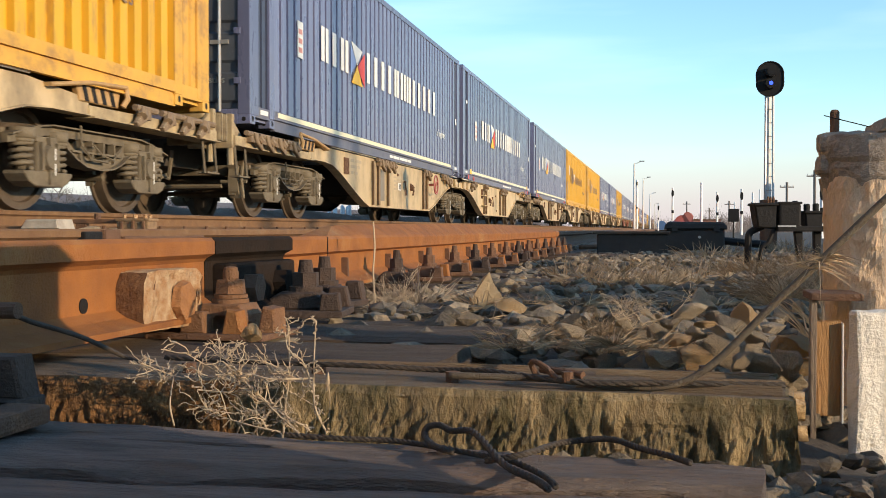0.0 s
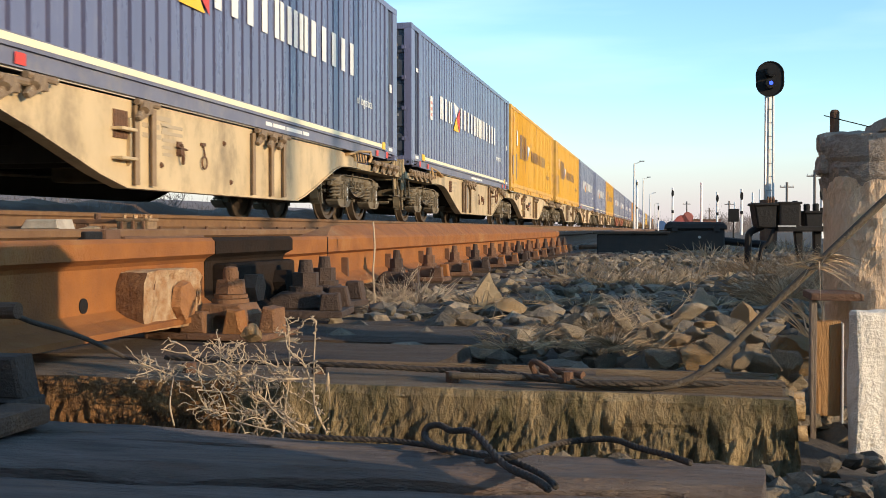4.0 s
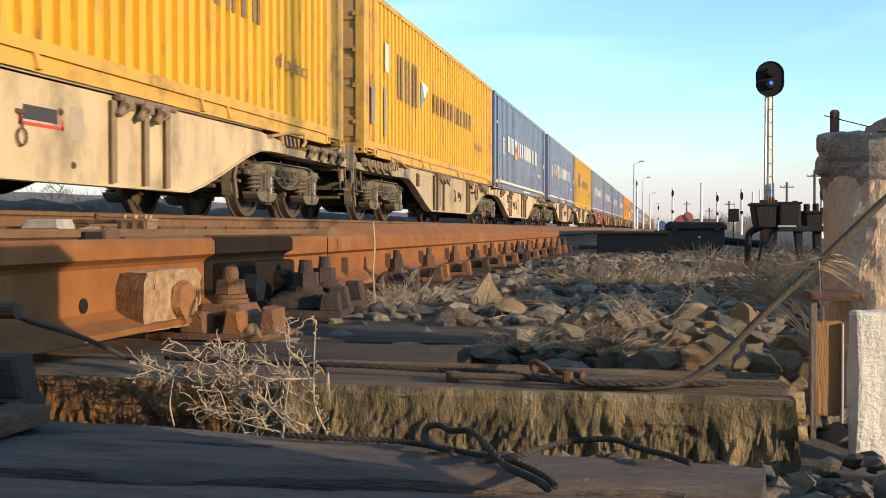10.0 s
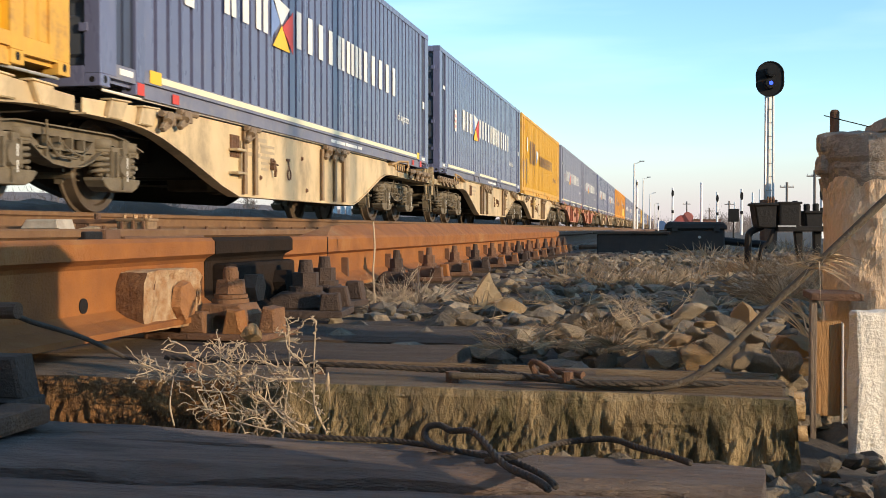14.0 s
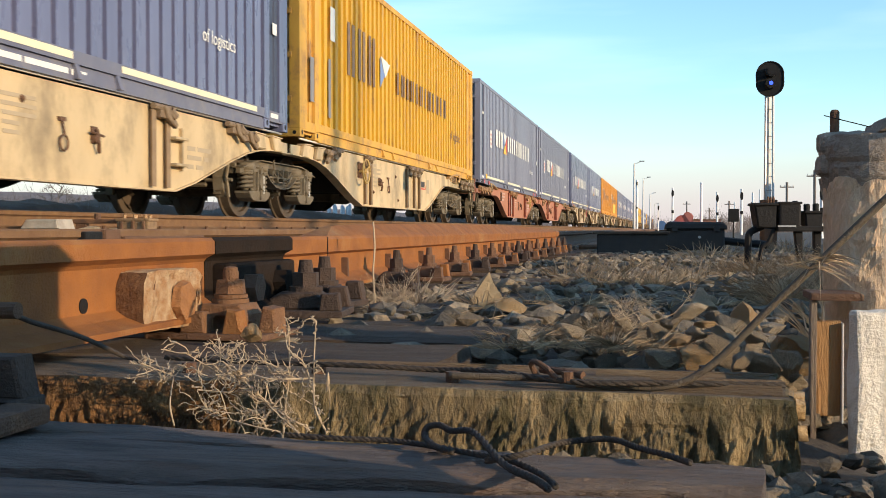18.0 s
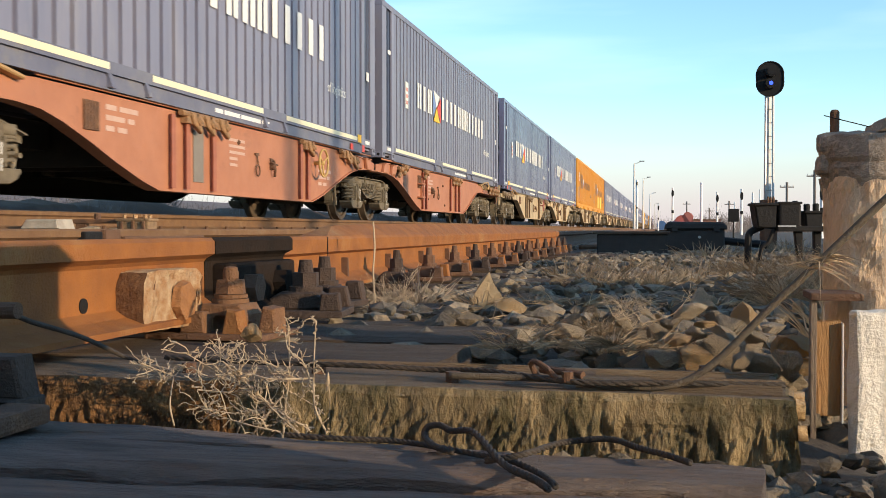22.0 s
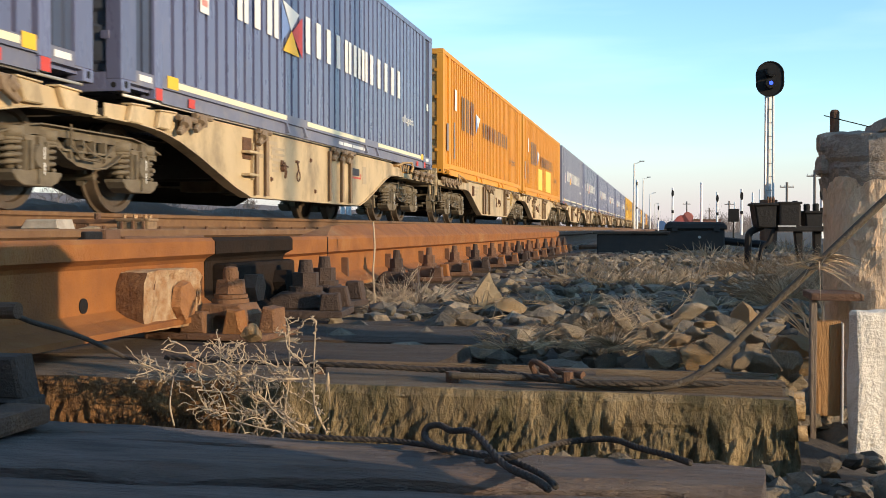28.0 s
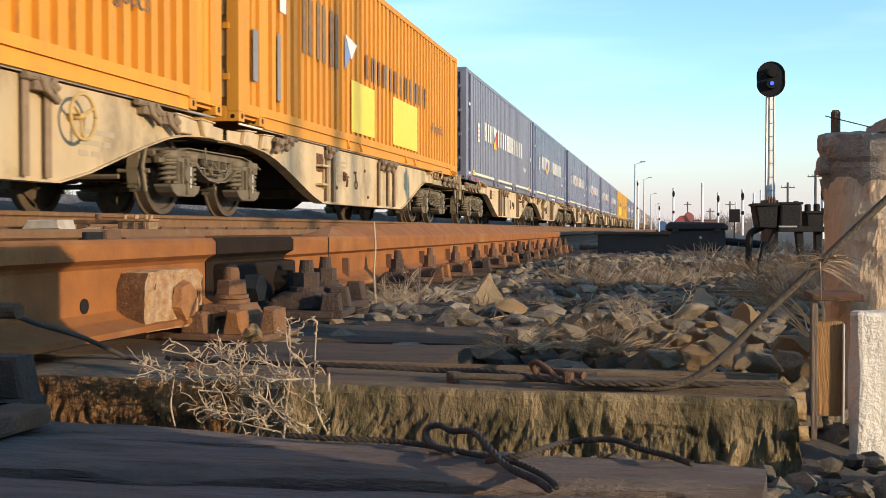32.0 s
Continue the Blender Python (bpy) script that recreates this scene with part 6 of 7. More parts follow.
blades("dry_grass", "rounded nest of bent tan grass below the junction boxes", [(0.32, 3.6, -0.03, 0.07), (0.4, 3.65, -0.02, 0.08), (0.47, 3.6, 0.0, 0.07), (0.38, 3.4, -0.03, 0.06)], 0.17, 130, STRAW_BROWN, lean=1.3, width=0.0014)
blades("dry_grass", "upright tufts of dry grass behind the ballast", [(-0.3, 5.0, -0.08, 0.1), (-0.16, 5.1, -0.08, 0.1), (-0.05, 5.0, -0.08, 0.09), (0.06, 5.3, -0.08, 0.1), (-0.2, 5.4, -0.08, 0.12)], 0.18, 90, STRAW, lean=0.9, width=0.0018)
blades("dry_grass", "pale curled straw in a rounded nest", [(0.33, 3.3, -0.04, 0.05), (0.4, 3.35, -0.03, 0.06), (0.47, 3.3, -0.02, 0.05), (0.52, 3.5, 0.0, 0.05)], 0.15, 110, STRAW, lean=1.1, width=0.0013)
blades("dry_grass", "fanned straw tuft over the timber's back edge", [(-0.1, 2.13, -0.03, 0.02)], 0.055, 110, STRAW, lean=1.6, width=0.001)
blades("dry_grass", "loose straw litter between timber and stones", [(-0.3 + 0.06 * i, 2.08 + 0.05 * (i % 3), -0.035, 0.06) for i in range(6)], 0.06, 70, STRAW, lean=2.4, width=0.001)
blades("dry_grass", "straw scattered on a shaded timber", [(-0.7, 2.95, -0.06, 0.12), (-0.55, 2.85, -0.06, 0.1)], 0.09, 50, lean=2.2)
blades("dry_grass", "dry grass along the yard behind", [(rng.uniform(-3.6, -1.6), rng.uniform(6, 20), -0.1, 0.2) for _ in range(14)] + [(rng.uniform(0.3, 4), rng.uniform(7, 22), -0.1, 0.25) for _ in range(22)], 0.25, 40, lean=0.8, width=0.004)


def twig_bush(name, label, x, y, z, n, height, seed, spread=0.9, r0=0.0028):
    """A brittle branching weed: stems that fork three times."""
    rg = random.Random(seed)
    bm = bmesh.new()

    def grow(p, d, length, r, level):
        pts = [p]
        q = p.copy()
        e = d.copy()
        for _ in range(4):
            e = (e + Vector((rg.gauss(0, 0.22), rg.gauss(0, 0.22), rg.gauss(0.02, 0.18)))).normalized()
            q = q + e * length / 4
            pts.append(q.copy())
        tube(pts, r, 5, bm, [1, 0.9, 0.8, 0.7, 0.55])
        if level < 3:
            for k in range(rg.randint(3, 5)):
                b = pts[rg.randint(1, 4)]
                f = (e + Vector((rg.gauss(0, 0.9), rg.gauss(0, 0.7), rg.gauss(0.1, 0.6)))).normalized()
                grow(b, f, length * rg.uniform(0.45, 0.75), r * 0.62, level + 1)
    for _ in range(n):
        a = rg.uniform(0, 6.28)
        grow(Vector((x + rg.gauss(0, 0.02), y + rg.gauss(0, 0.02), z)), Vector((math.cos(a) * spread, math.sin(a) * spread * 0.6, rg.uniform(0.3, 1))).normalized(), height * rg.uniform(0.6, 1.1), r0, 0)
    return tagged(part(name, bm, TWIG), label, "dead weed")


def weed_stem(owner, rg, pts, r, twigs, reach, rise):
    """One knotty stem with brittle side twigs."""
    bm = bmesh.new()
    line = curve_pts([Vector(p) + Vector((0, rg.gauss(0, 0.012), 0)) for p in pts], 7)
    n = len(line)
    tube(line, r, 6, bm, [(1 - 0.5 * i / n) * rg.uniform(0.85, 1.3) for i in range(n)])

    def twig(p, d, length, rad, level):
        q, e, run = p.copy(), d.copy(), [p.copy()]
        for _ in range(5):
            e = (e + Vector((rg.gauss(0, 0.33), rg.gauss(0, 0.33), rg.gauss(0, 0.33)))).normalized()
            q = q + e * length / 5
            run.append(q.copy())
        tube(run, rad, 4, bm, [rg.uniform(0.7, 1.5) for _ in run])
        if level < 2:
            for _ in range(rg.randint(0, 2)):
                f = (e + Vector((rg.gauss(0, 0.9), rg.gauss(0, 0.7), rg.gauss(0, 0.8)))).normalized()
                twig(run[rg.randint(1, 5)], f, length * rg.uniform(0.35, 0.7), rad * 0.8, level + 1)
    for _ in range(int(twigs * 0.72)):
        k = rg.randint(1, n - 1)
        along = (line[k] - line[k - 1]).normalized()
        d = (along * 0.5 + Vector((rg.gauss(0, 0.8), rg.gauss(0, 0.5), rg.gauss(rise, 0.6)))).normalized()
        twig(line[k], d, reach * rg.uniform(0.4, 1.25), r * rg.uniform(0.42, 0.72), 0)
    part("stem", bm, TWIG, owner)


rg_ = random.Random(41)
weed = thing("dead_weed", None, "pale brittle dead weed with knotty forked stems against a timber", "dead weed")
for pts, r, n, reach, rise in (
        ([(-0.493, 1.330, -0.069), (-0.496, 1.330, -0.043), (-0.492, 1.330, 0.006), (-0.496, 1.330, 0.054), (-0.484, 1.330, 0.080)], 0.0014, 26, 0.02, 0.5),
        ([(-0.435, 1.330, -0.068), (-0.443, 1.330, -0.034), (-0.453, 1.330, -0.006), (-0.448, 1.330, 0.033), (-0.447, 1.330, 0.078)], 0.0016, 34, 0.012, 0.5),
        ([(-0.452, 1.330, -0.022), (-0.471, 1.330, 0.020), (-0.485, 1.330, 0.041), (-0.493, 1.330, 0.062)], 0.0012, 20, 0.016, 0.4),
        ([(-0.533, 1.330, -0.026), (-0.497, 1.330, -0.047), (-0.465, 1.330, -0.069)], 0.0017, 6, 0.02, 0.2),
        ([(-0.459, 1.330, 0.001), (-0.505, 1.330, 0.003), (-0.550, 1.330, 0.008), (-0.609, 1.330, 0.000), (-0.656, 1.330, -0.002), (-0.690, 1.330, 0.019)], 0.0013, 60, 0.027, 0.05),
        ([(-0.653, 1.330, -0.067), (-0.655, 1.330, -0.037), (-0.657, 1.330, -0.001)], 0.0013, 4, 0.01, 0.2),
        ([(-0.469, 1.330, -0.068), (-0.521, 1.330, -0.038), (-0.577, 1.330, -0.002), (-0.626, 1.330, 0.035)], 0.0013, 58, 0.03, 0.1),
        ([(-0.481, 1.330, -0.065), (-0.537, 1.330, -0.014), (-0.565, 1.330, 0.015), (-0.589, 1.330, 0.033)], 0.0012, 58, 0.03, 0.1),
        ([(-0.493, 1.330, -0.066), (-0.545, 1.330, -0.056), (-0.606, 1.330, -0.051)], 0.0012, 34, 0.026, 0.2),
        ([(-0.521, 1.330, -0.037), (-0.561, 1.330, -0.049), (-0.622, 1.330, -0.039)], 0.0011, 44, 0.026, 0.1),
        ([(-0.618, 1.330, -0.017), (-0.577, 1.330, -0.023), (-0.521, 1.330, -0.014)], 0.0011, 40, 0.026, 0.1),
        ([(-0.656, 1.330, -0.002), (-0.684, 1.330, 0.000), (-0.719, 1.330, -0.005)], 0.0009, 16, 0.016, 0.1),
        ([(-0.634, 1.330, 0.013), (-0.667, 1.330, 0.008), (-0.709, 1.330, 0.019)], 0.0009, 20, 0.02, 0),
        ([(-0.497, 1.330, 0.009), (-0.524, 1.330, 0.024), (-0.552, 1.330, 0.026)], 0.0011, 26, 0.025, 0.2),
        ([(-0.541, 1.330, -0.078), (-0.521, 1.330, -0.052), (-0.497, 1.330, -0.021)], 0.0011, 20, 0.026, 0.1),
        ([(-0.439, 1.330, -0.045), (-0.465, 1.330, -0.033), (-0.485, 1.330, -0.013)], 0.0009, 8, 0.013, 0.2),
        ([(-0.439, 1.330, -0.052), (-0.432, 1.330, -0.028), (-0.431, 1.330, -0.002)], 0.0009, 0, 0.01, 0.3),
):
    weed_stem(weed, rg_, pts, r, n, reach, rise)
twig_bush("dead_weed", "tangled tan dead weed beside the wing rail", -0.86, 3.3, -0.08, 10, 0.11, 21, 1.1, 0.0017)
twig_bush("dead_weed", "tangled nest of dry stems under the slung cable", 0.38, 3.5, -0.03, 10, 0.13, 22, 1.3, 0.0016)
twig_bush("dead_weed", "tangled nest of dry stems under the slung cable", 0.46, 3.7, -0.03, 10, 0.14, 23, 1.2, 0.0016)
twig_bush("dead_weed", "flattened dry stems among the ballast stones", -0.08, 2.35, 0.0, 7, 0.07, 24, 2.4, 0.0012)
tagged(part("dry_stalk", joined(tube(curve_pts([(-0.94, 3.4, -0.08), (-0.95, 3.4, 0.05), (-0.945, 3.4, 0.14), (-0.95, 3.4, 0.225)], 5), 0.0032, 6), tube([(-0.94, 3.4, -0.03), (-1.0, 3.38, -0.09)], 0.003, 5)), TWIG), "single pale dry stalk beside the rail", "dry stalk")
tagged(part("dry_stalk", lathe([(0.0008, 0.0), (0.0022, 0.005), (0.0028, 0.012), (0.0018, 0.021), (0.0006, 0.026)], 10), TWIG, m=pose(-0.435, 1.33, -0.014, 4, 6, 0)), "pale seed head on a dry stalk", "dry stalk")

# ---------------------------------------------------------------- signal boxes, point machine, signal
pm = thing("point_machine", pose(0.38, 14.1, -0.1), "dark iron point machine case on the ground", "point machine")
PM_IRON = mat("weathered_black_case", (0.03, 0.026, 0.024), 0.75, 0, (0.05, 0.04, 0.033), 0.7, 5, 0.6, 30)
part("case", rough_up(prism([(-0.33, 0.02), (0.33, 0.02), (0.36, 0.1), (0.36, 0.3), (-0.36, 0.3), (-0.36, 0.1)], "y", -0.25, 0.25, None, 0.02), 0.01, 5), PM_IRON, pm)
part("lid", rough_up(prism([(-0.39, 0.3), (0.39, 0.3), (0.39, 0.345), (0.34, 0.39), (-0.33, 0.4), (-0.38, 0.36)], "y", -0.28, 0.28, None, 0.02), 0.012, 4), PM_IRON, pm)
part("hinge", box(-0.3, -0.285, 0.27, -0.22, -0.255, 0.34, 0.006), PM_IRON, pm)
part("hinge", box(0.22, -0.285, 0.27, 0.3, -0.255, 0.34, 0.006), PM_IRON, pm)
part("foot", box(-0.44, -0.2, 0.0, 0.44, 0.2, 0.05, 0.01), RUST_DARK, pm)
part("lock", disc((0.05, -0.27, 0.2), "y", 0.018, 0.03, 10), GALV, pm)
part("throw_rod", tube([(-0.36, 0, 0.1), (-1.5, 0.1, 0.06)], 0.03, 8), RUST_DARK, pm)
part("throw_rod", tube([(0.36, 0, 0.15), (0.9, 0.1, 0.1)], 0.05, 8), BLACK_IRON, pm)
tr = thing("timber_trough", pose(-0.75, 12.0, -0.13), "dark low timber cable trough beside the rails", "cable trough")
part("side_board", rough_up(box(0, 0, 0, 0.78, 0.06, 0.27, 0.012), 0.008, 6), PM_IRON, tr, "tar-dark side board")
part("cover_board", rough_up(box(-0.04, -0.03, 0.272, 0.8, 0.42, 0.305, 0.01), 0.008, 6), TIMBER, tr, "brown cover board")
part("side_board", rough_up(box(0, 0.34, 0, 0.78, 0.4, 0.27, 0.012), 0.008, 6), PM_IRON, tr, "tar-dark side board")
bx = thing("signal_junction_boxes", pose(0.70, 6.28, -0.12, 0, 0, 8), "group of black cast iron cable boxes on a stand", "junction box")
part("case", prism([(-0.2, 0.33), (-0.1, 0.32), (-0.092, 0.46), (-0.22, 0.452)], "y", -0.07, 0.07, None, 0.008), BLACK_IRON, bx)
part("lid", box(-0.225, -0.08, 0.452, -0.088, 0.08, 0.468, 0.005), BLACK_IRON, bx)
part("case", box(-0.086, -0.08, 0.333, 0.035, 0.08, 0.462, 0.012), BLACK_IRON, bx)
part("lid", box(-0.09, -0.085, 0.46, 0.04, 0.085, 0.474, 0.005), BLACK_IRON, bx)
part("case", prism([(0.07, 0.31), (0.155, 0.31), (0.165, 0.41), (0.06, 0.41)], "y", -0.06, 0.06, None, 0.008), BLACK_IRON, bx)
part("lid", box(0.055, -0.066, 0.41, 0.17, 0.066, 0.424, 0.004), BLACK_IRON, bx)
part("crossbar", box(-0.1, -0.1, 0.307, 0.21, -0.04, 0.338, 0.006), BLACK_IRON, bx)
part("crossbar_edge", box(-0.1, -0.105, 0.333, 0.0, -0.1005, 0.342), GALV, bx)
for x, z in ((0.02, 0.475), (0.085, 0.458), (0.135, 0.46)):
    part("gland", lathe([(0.014, z - 0.05), (0.018, z - 0.03), (0.018, z), (0.012, z + 0.006)], 12, None, (x, 0)), BLACK_IRON, bx)
for x in (-0.12, -0.105, -0.135):
    part("terminal", lathe([(0.006, 0.46), (0.008, 0.49), (0.004, 0.505)], 8, None, (x, -0.02)), RUST_DARK, bx)
part("stand_leg", prism([(0.0, 0.31), (0.045, 0.31), (0.05, 0.12), (0.06, 0.0), (0.03, 0.0), (0.025, 0.12)], "y", -0.07, -0.03, None, 0.004), BLACK_IRON, bx)
part("stand_leg", prism([(0.12, 0.31), (0.16, 0.31), (0.155, 0.0), (0.13, 0.0)], "y", -0.03, 0.02, None, 0.004), BLACK_IRON, bx)
part("cable_hook", tube(curve_pts([(-0.16, 0, 0.335), (-0.2, 0, 0.32), (-0.235, 0, 0.29), (-0.24, 0, 0.22), (-0.24, 0, 0.0)], 6), 0.02, 8), BLACK_IRON, bx)
part("cable_tail", tube(curve_pts([(-0.1, -0.05, 0.34), (-0.14, -0.06, 0.25), (-0.18, -0.06, 0.2), (-0.2, -0.06, 0.0)], 6), 0.012, 8), BLACK_IRON, bx)

SX, SY = 1.665, 18.15
sg = thing("shunting_signal", pose(SX, SY, -0.12), "tall thin shunting signal on a lattice mast with a blue light", "signal")
for dx, dy in ((-0.075, -0.05), (0.075, -0.05), (0.0, 0.08)):
    part("mast_leg", tube([(dx * 0.9, dy, 0), (dx * 0.75, dy, 2.55 if dx else 2.9)], 0.022 if dx else 0.05, 6), POST_WHITE if dx > -0.05 else GALV, sg)
for i in range(11):
    z = 0.3 + 0.22 * i
    part("rung", tube([(-0.065, -0.05, z), (0.065, -0.05, z)], 0.008, 5), GALV, sg)
part("mast_socket", disc((0, 0, 0.4), "z", 0.14, 0.8, 12), RUST_DARK, sg)
bd = bmesh.new()
oval = []
for k in range(28):
    a = 2 * math.pi * k / 28
    oval.append((0.215 * math.cos(a), 0.215 * math.sin(a) + (0.065 if math.sin(a) > 0 else -0.065)))
prism(oval, "y", -0.01, 0.012, bd)
part("backboard", bd, BLACK_IRON, sg, "black oval backboard", pose(0, -0.1, 2.77))
part("rim", tube([(u, 0, w) for u, w in oval + oval[:1]], 0.012, 6), BLACK_IRON, sg, m=pose(0, -0.115, 2.77))
for z, nm in ((0.1, "upper_lens_hood"), (-0.09, "lower_lens_hood")):
    part(nm, joined(disc((0, -0.1, z), "y", 0.08, 0.2, 16, None, 0.085)), BLACK_IRON, sg, m=pose(0, -0.1, 2.77))
part("lens", disc((0, -0.206, -0.09), "y", 0.032, 0.006, 16), glow("blue_signal_light", (0.03, 0.07, 0.9), 2.5), sg, "lit blue lens", pose(0, -0.1, 2.77))
part("lens", disc((0, -0.206, 0.1), "y", 0.06, 0.006, 16), BLACK_IRON, sg, "unlit dark lens", pose(0, -0.1, 2.77))

# ---------------------------------------------------------------- distance


MAST_WHITE = mat("clean_white_mast_paint", (0.85, 0.84, 0.82), 0.5, 0.0, (0.75, 0.73, 0.7), 0.5, 3)


def far_mast(x, y, h, r=0.09, head=True, label="slim white yard signal mast far down the tracks"):
    t_ = thing("signal_mast", pose(x, y, -0.13), label, "signal", "far signals")
    part("mast", tube([(0, 0, 0), (0, 0, h)], r, 8), MAST_WHITE, t_)
    if head:
        part("backboard", prism([(0.09 * math.cos(2 * math.pi * k / 16), 0.09 * math.sin(2 * math.pi * k / 16) * 2.6) for k in range(16)], "y", -0.03, 0.0), BLACK_IRON, t_, "", pose(0, -r - 0.01, h - 0.4))
        part("number_board", box(-0.08, -0.02, 0, 0.08, 0, 0.2), BLACK_IRON, t_, "", pose(0, -r - 0.01, h * 0.45))
    return t_


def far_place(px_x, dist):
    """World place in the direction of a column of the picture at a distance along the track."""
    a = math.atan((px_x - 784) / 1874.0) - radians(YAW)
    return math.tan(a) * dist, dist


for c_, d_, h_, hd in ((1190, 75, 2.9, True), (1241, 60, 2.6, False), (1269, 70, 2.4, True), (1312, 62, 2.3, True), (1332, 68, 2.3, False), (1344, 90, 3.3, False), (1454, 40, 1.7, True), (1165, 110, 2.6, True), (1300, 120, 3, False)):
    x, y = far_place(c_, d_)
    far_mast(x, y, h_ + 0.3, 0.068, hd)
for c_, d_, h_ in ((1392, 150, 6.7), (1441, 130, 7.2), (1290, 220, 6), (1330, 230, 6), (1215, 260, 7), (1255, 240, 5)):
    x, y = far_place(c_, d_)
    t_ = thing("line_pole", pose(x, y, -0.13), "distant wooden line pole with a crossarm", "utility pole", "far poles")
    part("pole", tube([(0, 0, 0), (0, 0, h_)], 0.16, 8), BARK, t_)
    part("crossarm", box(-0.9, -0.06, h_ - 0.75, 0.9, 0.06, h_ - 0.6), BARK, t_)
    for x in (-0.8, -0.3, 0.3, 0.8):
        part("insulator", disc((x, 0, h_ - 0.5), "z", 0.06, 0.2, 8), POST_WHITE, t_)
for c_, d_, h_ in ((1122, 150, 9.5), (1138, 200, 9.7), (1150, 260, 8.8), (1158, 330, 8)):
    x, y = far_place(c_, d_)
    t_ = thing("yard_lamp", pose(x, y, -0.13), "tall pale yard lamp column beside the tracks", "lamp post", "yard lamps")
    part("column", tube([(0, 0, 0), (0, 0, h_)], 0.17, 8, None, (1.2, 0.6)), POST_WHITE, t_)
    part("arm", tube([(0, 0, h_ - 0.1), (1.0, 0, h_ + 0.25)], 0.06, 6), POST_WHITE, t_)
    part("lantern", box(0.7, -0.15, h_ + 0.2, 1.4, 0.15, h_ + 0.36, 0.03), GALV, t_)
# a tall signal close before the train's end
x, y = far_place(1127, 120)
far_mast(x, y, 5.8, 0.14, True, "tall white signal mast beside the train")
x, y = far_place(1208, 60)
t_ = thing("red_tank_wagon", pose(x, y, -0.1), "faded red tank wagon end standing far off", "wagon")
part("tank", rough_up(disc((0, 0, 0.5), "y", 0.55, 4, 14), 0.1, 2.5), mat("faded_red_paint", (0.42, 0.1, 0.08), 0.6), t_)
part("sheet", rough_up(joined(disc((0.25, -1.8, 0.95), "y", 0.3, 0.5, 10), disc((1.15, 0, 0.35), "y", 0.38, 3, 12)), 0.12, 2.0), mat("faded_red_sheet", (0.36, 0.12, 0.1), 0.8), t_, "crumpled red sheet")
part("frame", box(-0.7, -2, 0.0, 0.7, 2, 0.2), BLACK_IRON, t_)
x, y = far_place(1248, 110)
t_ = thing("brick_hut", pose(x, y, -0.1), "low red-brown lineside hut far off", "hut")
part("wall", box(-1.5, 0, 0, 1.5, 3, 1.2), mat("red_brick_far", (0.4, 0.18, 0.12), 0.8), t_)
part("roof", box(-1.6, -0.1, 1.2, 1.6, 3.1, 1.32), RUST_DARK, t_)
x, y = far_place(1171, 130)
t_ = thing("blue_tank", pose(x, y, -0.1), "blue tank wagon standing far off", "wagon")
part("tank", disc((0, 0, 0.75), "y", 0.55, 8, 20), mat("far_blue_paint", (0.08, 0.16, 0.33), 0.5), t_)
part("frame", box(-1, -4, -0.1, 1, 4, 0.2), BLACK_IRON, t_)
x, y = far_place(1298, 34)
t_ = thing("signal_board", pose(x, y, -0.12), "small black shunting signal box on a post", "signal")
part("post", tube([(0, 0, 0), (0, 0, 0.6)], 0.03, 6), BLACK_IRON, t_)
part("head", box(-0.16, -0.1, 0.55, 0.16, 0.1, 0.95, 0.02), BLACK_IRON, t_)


def brush(name, label, n, fx, fy, h, seed, twigs=9, base=-0.15):
    """Far bare scrub: fans of thin twigs in one mesh."""
    rg = np.random.RandomState(seed)
    vs, fs = [], []
    for _ in range(n):
        x, y = fx(rg), fy(rg)
        hh = h * rg.uniform(0.5, 1.2)
        for _ in range(twigs):
            p = np.array((x + rg.normal(0, 0.5), y + rg.normal(0, 0.5), base))
            e = p + np.array((rg.normal(0, 0.35), rg.normal(0, 0.35), 1.0)) * hh * rg.uniform(0.5, 1.0)
            w = 0.012 * hh
            at = len(vs)
            mid = (p + e) / 2 + rg.normal(0, 0.06, 3) * hh
            vs += [tuple(p - (w, 0, 0)), tuple(p + (w, 0, 0)), tuple(mid + (w * 0.8, 0, 0)), tuple(mid - (w * 0.8, 0, 0)), tuple(e)]
            fs += [(at, at + 1, at + 2, at + 3), (at + 3, at + 2, at + 4)]
            for _ in range(3):
                s0 = mid + (e - mid) * rg.rand()
                t0 = s0 + rg.normal(0, 0.25, 3) * hh + (0, 0, 0.15 * hh)
                at = len(vs)
                vs += [tuple(s0 - (w * 0.5, 0, 0)), tuple(s0 + (w * 0.5, 0, 0)), tuple(t0)]
                fs.append((at, at + 1, at + 2))
    me = bpy.data.meshes.new(name)
    me.from_pydata(vs, [], fs)
    me.materials.append(BUSH)
    return tagged(new(name, me), label, "scrub", kind="stuff")


brush("bare_scrub", "bare winter scrub beyond the train", 420, lambda r: r.uniform(-85, -40), lambda r: r.uniform(15, 90), 2.6, 3, 14)
brush("bare_scrub", "bare winter scrub far down the yard", 500, lambda r: r.uniform(4, 90), lambda r: r.uniform(90, 200), 2.0, 4)
brush("bare_scrub", "bare winter tree line on the horizon", 700, lambda r: r.uniform(-250, 250), lambda r: r.uniform(280, 420), 4.5, 5, 14)
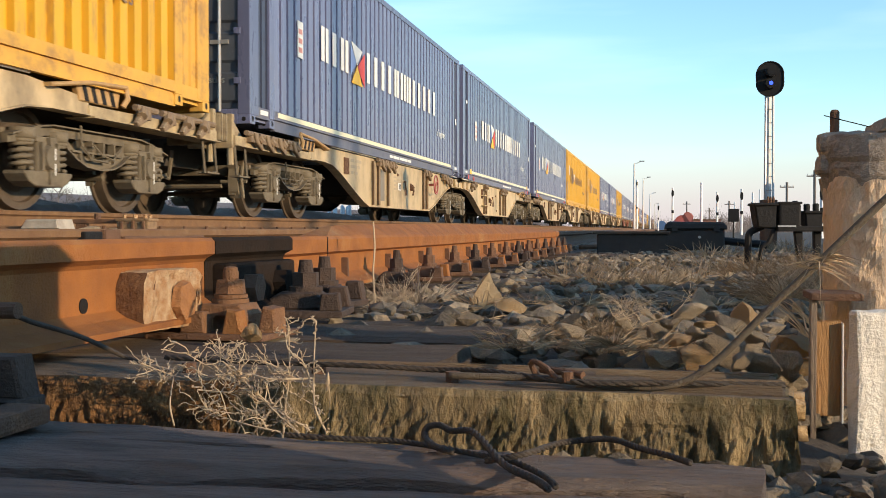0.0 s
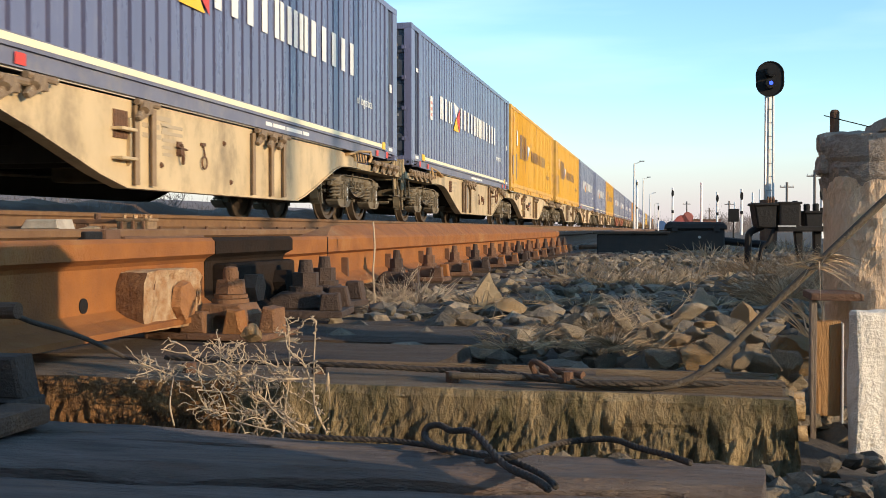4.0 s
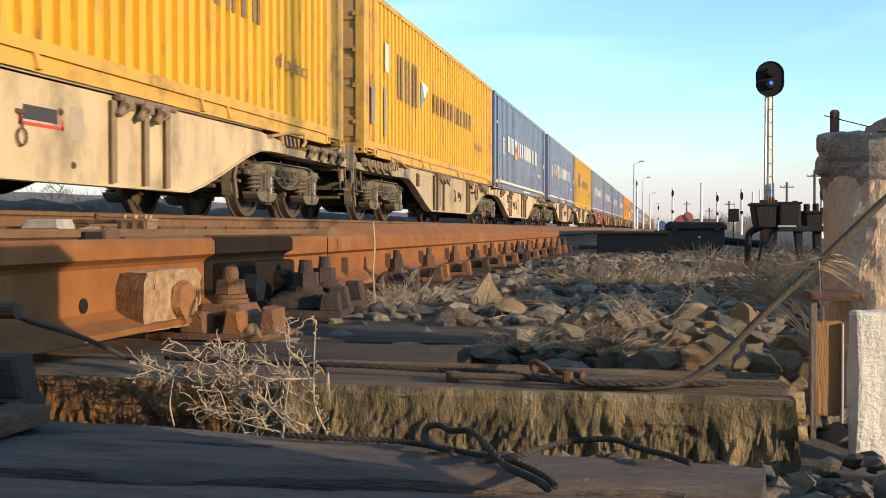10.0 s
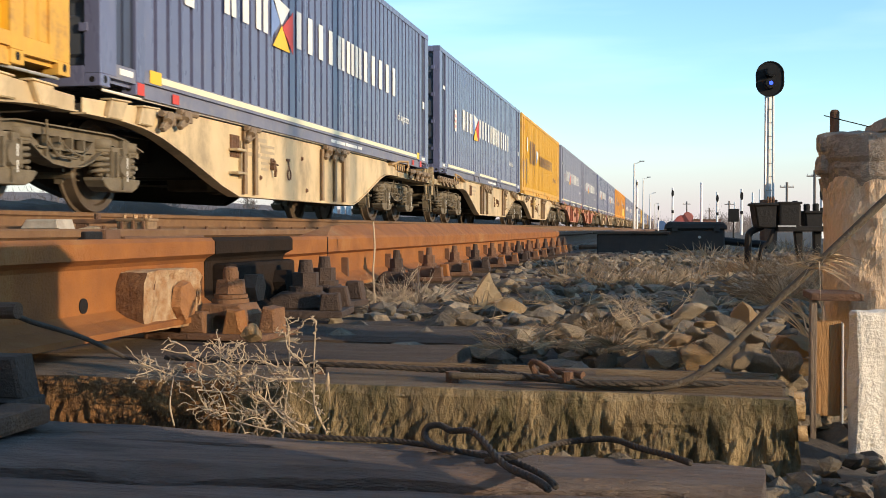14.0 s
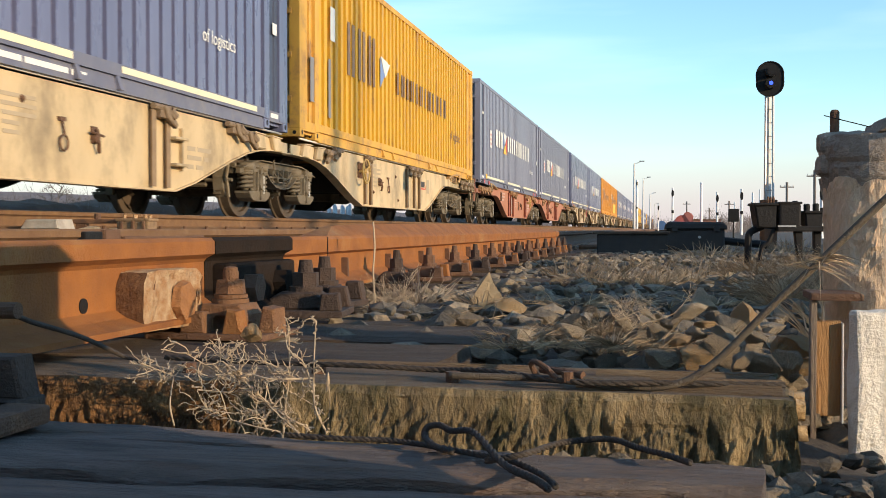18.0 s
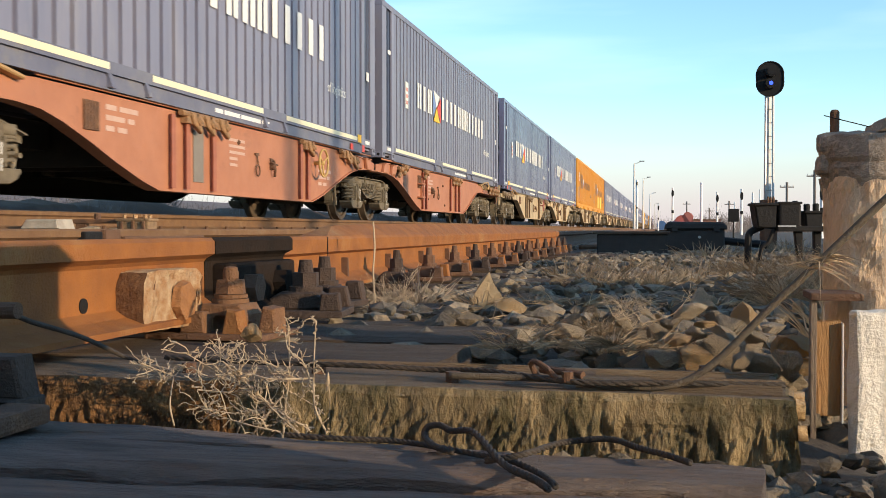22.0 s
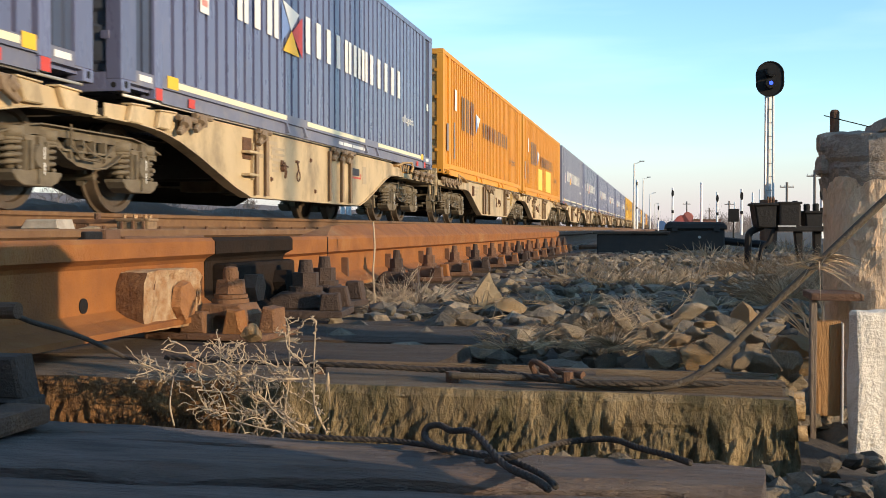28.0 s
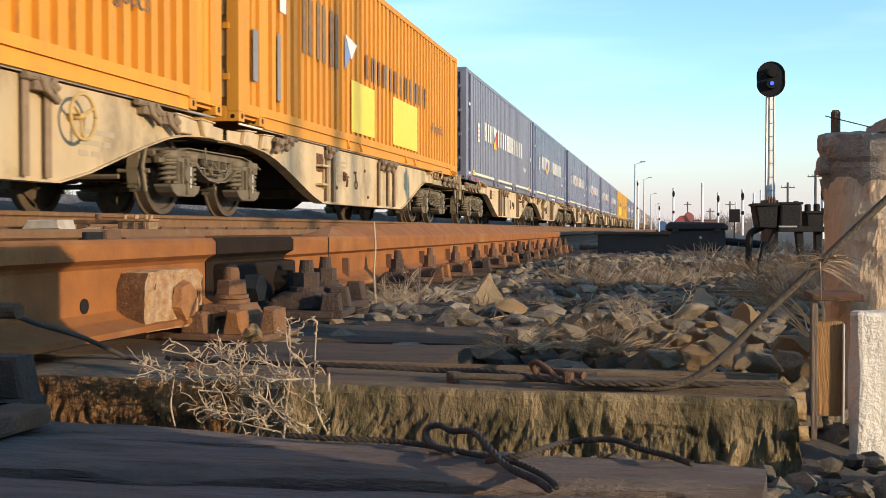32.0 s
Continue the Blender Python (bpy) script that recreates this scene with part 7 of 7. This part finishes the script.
def lofted(profile, ys, wob, seed):
    """A long earthwork: one cross-section carried along y, its crest uneven."""
    bm = bmesh.new()
    rows = []
    for y in ys:
        row = []
        for x, z in profile:
            up = (z + 0.3) * wob * (noise.noise((x * 0.5 + seed, y * 0.35, 0)) + 0.5 * noise.noise((x * 1.4, y * 1.3, seed)))
            row.append(bm.verts.new((x + 0.3 * wob * noise.noise((y * 0.4, seed, x)), y, z + up)))
        rows.append(row)
    for a, b in zip(rows, rows[1:]):
        for i in range(len(profile) - 1):
            bm.faces.new((a[i], a[i + 1], b[i + 1], b[i]))
    bmesh.ops.recalc_face_normals(bm, faces=bm.faces[:])
    return bm


ridge = lofted([(-17.5, -0.3), (-15.8, 0.45), (-14.6, 0.72), (-13.4, 0.78), (-12.2, 0.74), (-11.4, 0.5), (-10.4, -0.15)], [-6 + 0.35 * i for i in range(300)], 0.3, 2.0)
tagged(part("cinder_ridge", ridge, mat("dark_cinder_bank", (0.15, 0.082, 0.042), 0.95, 0, (0.06, 0.033, 0.018), 0.9, 2.5, 2.0, 7, third=(0.13, 0.1, 0.075), tscale=5), smooth=True), "dark cinder ridge in the shade beyond the train", "bank", kind="structure")
slope = lofted([(-37, -0.3), (-42, 1.5), (-50, 3.1), (-62, 3.9), (-95, 4.6)], [-20 + 7 * i for i in range(70)], 0.12, 5.0)
tagged(part("far_bank", slope, mat("brown_earth_bank", (0.22, 0.165, 0.145), 0.95, 0, (0.13, 0.1, 0.09), 0.8, 0.6, 1.0, 3, third=(0.36, 0.28, 0.22), tscale=1.6), smooth=True), "low pale earth bank far beyond the train's track", "bank", kind="structure")
brush("bare_scrub", "grey bare scrub behind the cinder ridge", 520, lambda r: r.uniform(-46, -26), lambda r: r.uniform(20, 110), 1.7, 9, 16)
brush("bare_scrub", "low dark weeds on the cinder ridge", 420, lambda r: r.uniform(-14.6, -11.6), lambda r: r.uniform(6, 80), 0.28, 10, 9, 0.6)


def bare_tree(x, y, h, seed):
    """A leafless tree: forked trunk and a crown of thin branches."""
    rg = random.Random(seed)
    t_ = thing("bare_tree", pose(x, y, -0.15), "leafless grey winter tree behind the ridge", "tree", "trees beyond the train")
    crown = bmesh.new()
    trunk = [Vector((0, 0, 0)), Vector((0.04, 0, 0.2 * h)), Vector((-0.03, 0.02, 0.4 * h))]
    part("trunk", tube(trunk, 0.03 * h, 7, None, (1, 0.8, 0.65)), BARK, t_)

    def grow(p, d, length, r, level):
        q, e, pts = p.copy(), d.copy(), [p]
        for _ in range(4):
            e = (e + Vector((rg.gauss(0, 0.17), rg.gauss(0, 0.17), rg.gauss(0.05, 0.12)))).normalized()
            q = q + e * length / 4
            pts.append(q.copy())
        tube(pts, r, 4, crown, (1, 0.85, 0.7, 0.55, 0.35))
        if level < 4:
            for _ in range(rg.randint(3, 4)):
                f = (e + Vector((rg.gauss(0, 0.65), rg.gauss(0, 0.65), rg.gauss(0.15, 0.4)))).normalized()
                grow(pts[rg.randint(1, 4)], f, length * rg.uniform(0.5, 0.75), r * 0.55, level + 1)
    for _ in range(4):
        grow(trunk[rg.randint(1, 2)], Vector((rg.gauss(0, 0.7), rg.gauss(0, 0.6), 1.0)).normalized(), 0.36 * h, 0.018 * h, 0)
    part("crown", crown, BARK, t_, "bare forked branches")


for x, y, h, sd in ((-23.5, 38, 2.3, 1), (-20.5, 41.5, 2.2, 2), (-25, 34, 1.9, 3), (-27, 66, 3.0, 4), (-24, 30, 2.0, 6)):
    bare_tree(x, y, h, sd)
for i, x in enumerate((-13.3, -13.15, -13.0, -12.75, -12.6, -12.4, -12.3)):
    t_ = thing("white_post", pose(x, 41 + 0.5 * (i % 2) - 0.12 * i, 0.45), "white concrete fence post on the ridge in shade", "post", "white posts beyond the train")
    part("shaft", prism([(-0.055, 0), (0.055, 0), (0.055, 0.62 + 0.05 * (i % 3)), (0.0, 0.68 + 0.05 * (i % 3)), (-0.055, 0.62 + 0.05 * (i % 3))], "y", -0.05, 0.05), mat("whitewashed_concrete", (0.85, 0.86, 0.88), 0.8, 0, (0.7, 0.7, 0.7), 0.5, 6), t_)

# ---------------------------------------------------------------- poles on the sunny side, known by their shadows on the train
to_sun = Vector((math.sin(radians(SUN_A)), -math.cos(radians(SUN_A)), 0))


def shade_pole(y_on_train, k, r, h, label):
    p = Vector((-5.06, y_on_train, 0)) + to_sun * k
    t_ = thing("lineside_pole", pose(p.x, p.y, -0.13), label, "pole", "poles beside the yard")
    part("shaft", tube([(0, 0, 0), (0, 0, h)], r, 12), CONCRETE, t_)
    part("pole_cap", disc((0, 0, h + 0.03), "z", r * 1.2, 0.06, 12), RUST_DARK, t_)


shade_pole(16.0, 60, 0.17, 19.0, "upright pole beside the yard")
shade_pole(17.1, 60, 0.12, 19.0, "thin upright pole beside the yard")
shade_pole(14.05, 66, 0.16, 21.0, "tall concrete mast beside the yard")
# unseen sun blockers out of the view, forms made up to cast the shade
cab = thing("shade_cabinet", pose(0.5, 0.33, -0.13), "unseen cabinet shape on legs, added to shade the rail", "cabinet")
part("body", box(0, 0, 0.46, 0.12, 0.67, 0.62, 0.01), CONCRETE, cab, "grey cabinet body")
part("lid", box(-0.008, -0.012, 0.62, 0.128, 0.682, 0.635, 0.006), BLACK_IRON, cab, "dark overhanging lid")
part("door", box(-0.006, 0.04, 0.48, 0.0, 0.64, 0.6, 0.002), CONCRETE_PALE, cab)
for y in (0.04, 0.62):
    part("leg", box(0.05, y - 0.012, 0, 0.07, y + 0.012, 0.465), GALV, cab)
fence = thing("shade_board_rail", pose(0.5, 0.71, -0.13), "unseen low board rail, added to shade the front timber", "fence")
part("rail_board", box(0, -1.5, 0.24, 0.06, 0, 0.38, 0.006), TIMBER, fence)
part("rail_board", box(0, -1.5, 0.386, 0.06, -0.01, 0.5, 0.006), TIMBER, fence)
for y in (-1.4, -0.75):
    part("post", box(0.0, y, 0, 0.06, y + 0.07, 0.2395, 0.006), TIMBER, fence)
# added stack out of view, only there to shade the ballast
pile = thing("shade_stack", pose(2.2, 2.02, -0.13), "unseen stack of beams, added to shade the ballast", "sleeper pile")
for i in range(3):
    for x in (0.0, 0.27):
        part("old_sleeper", box(x, 0.05 * i, 0.235 * i, x + 0.25, 1.75 + 0.04 * i, 0.23 + 0.235 * i, 0.015), TIMBER, pile)
# added wall out of view, shades the farther rail and point machine
part("wall", box(3.95, 9.4, -0.2, 4.15, 21.8, 1.45, 0.02), CONCRETE, tagged(thing("shade_wall", None, "unseen low wall, added to shade the rail farther off", "wall", kind="structure")))


# ---------------------------------------------------------------- what moves
def motions():
    times = [float(t) for t in range(33)]
    for ob, off, z in MOVERS:
        walk(ob, [(t, pose(TRACK_X, train_at(t) + off, z)) for t in times])
    # the wheels roll: no slip on a tread radius of 0.46 m
    ticks = [0.1 * i for i in range(321)]
    rolled = [math.degrees((train_at(t) - train_at(0)) / 0.46) for t in ticks]
    for w, s, near in WHEELS:
        if near:
            walk(w, [(t, pose(0, s, 0.46, -a, 0, 0)) for t, a in zip(ticks, rolled)])


motions()
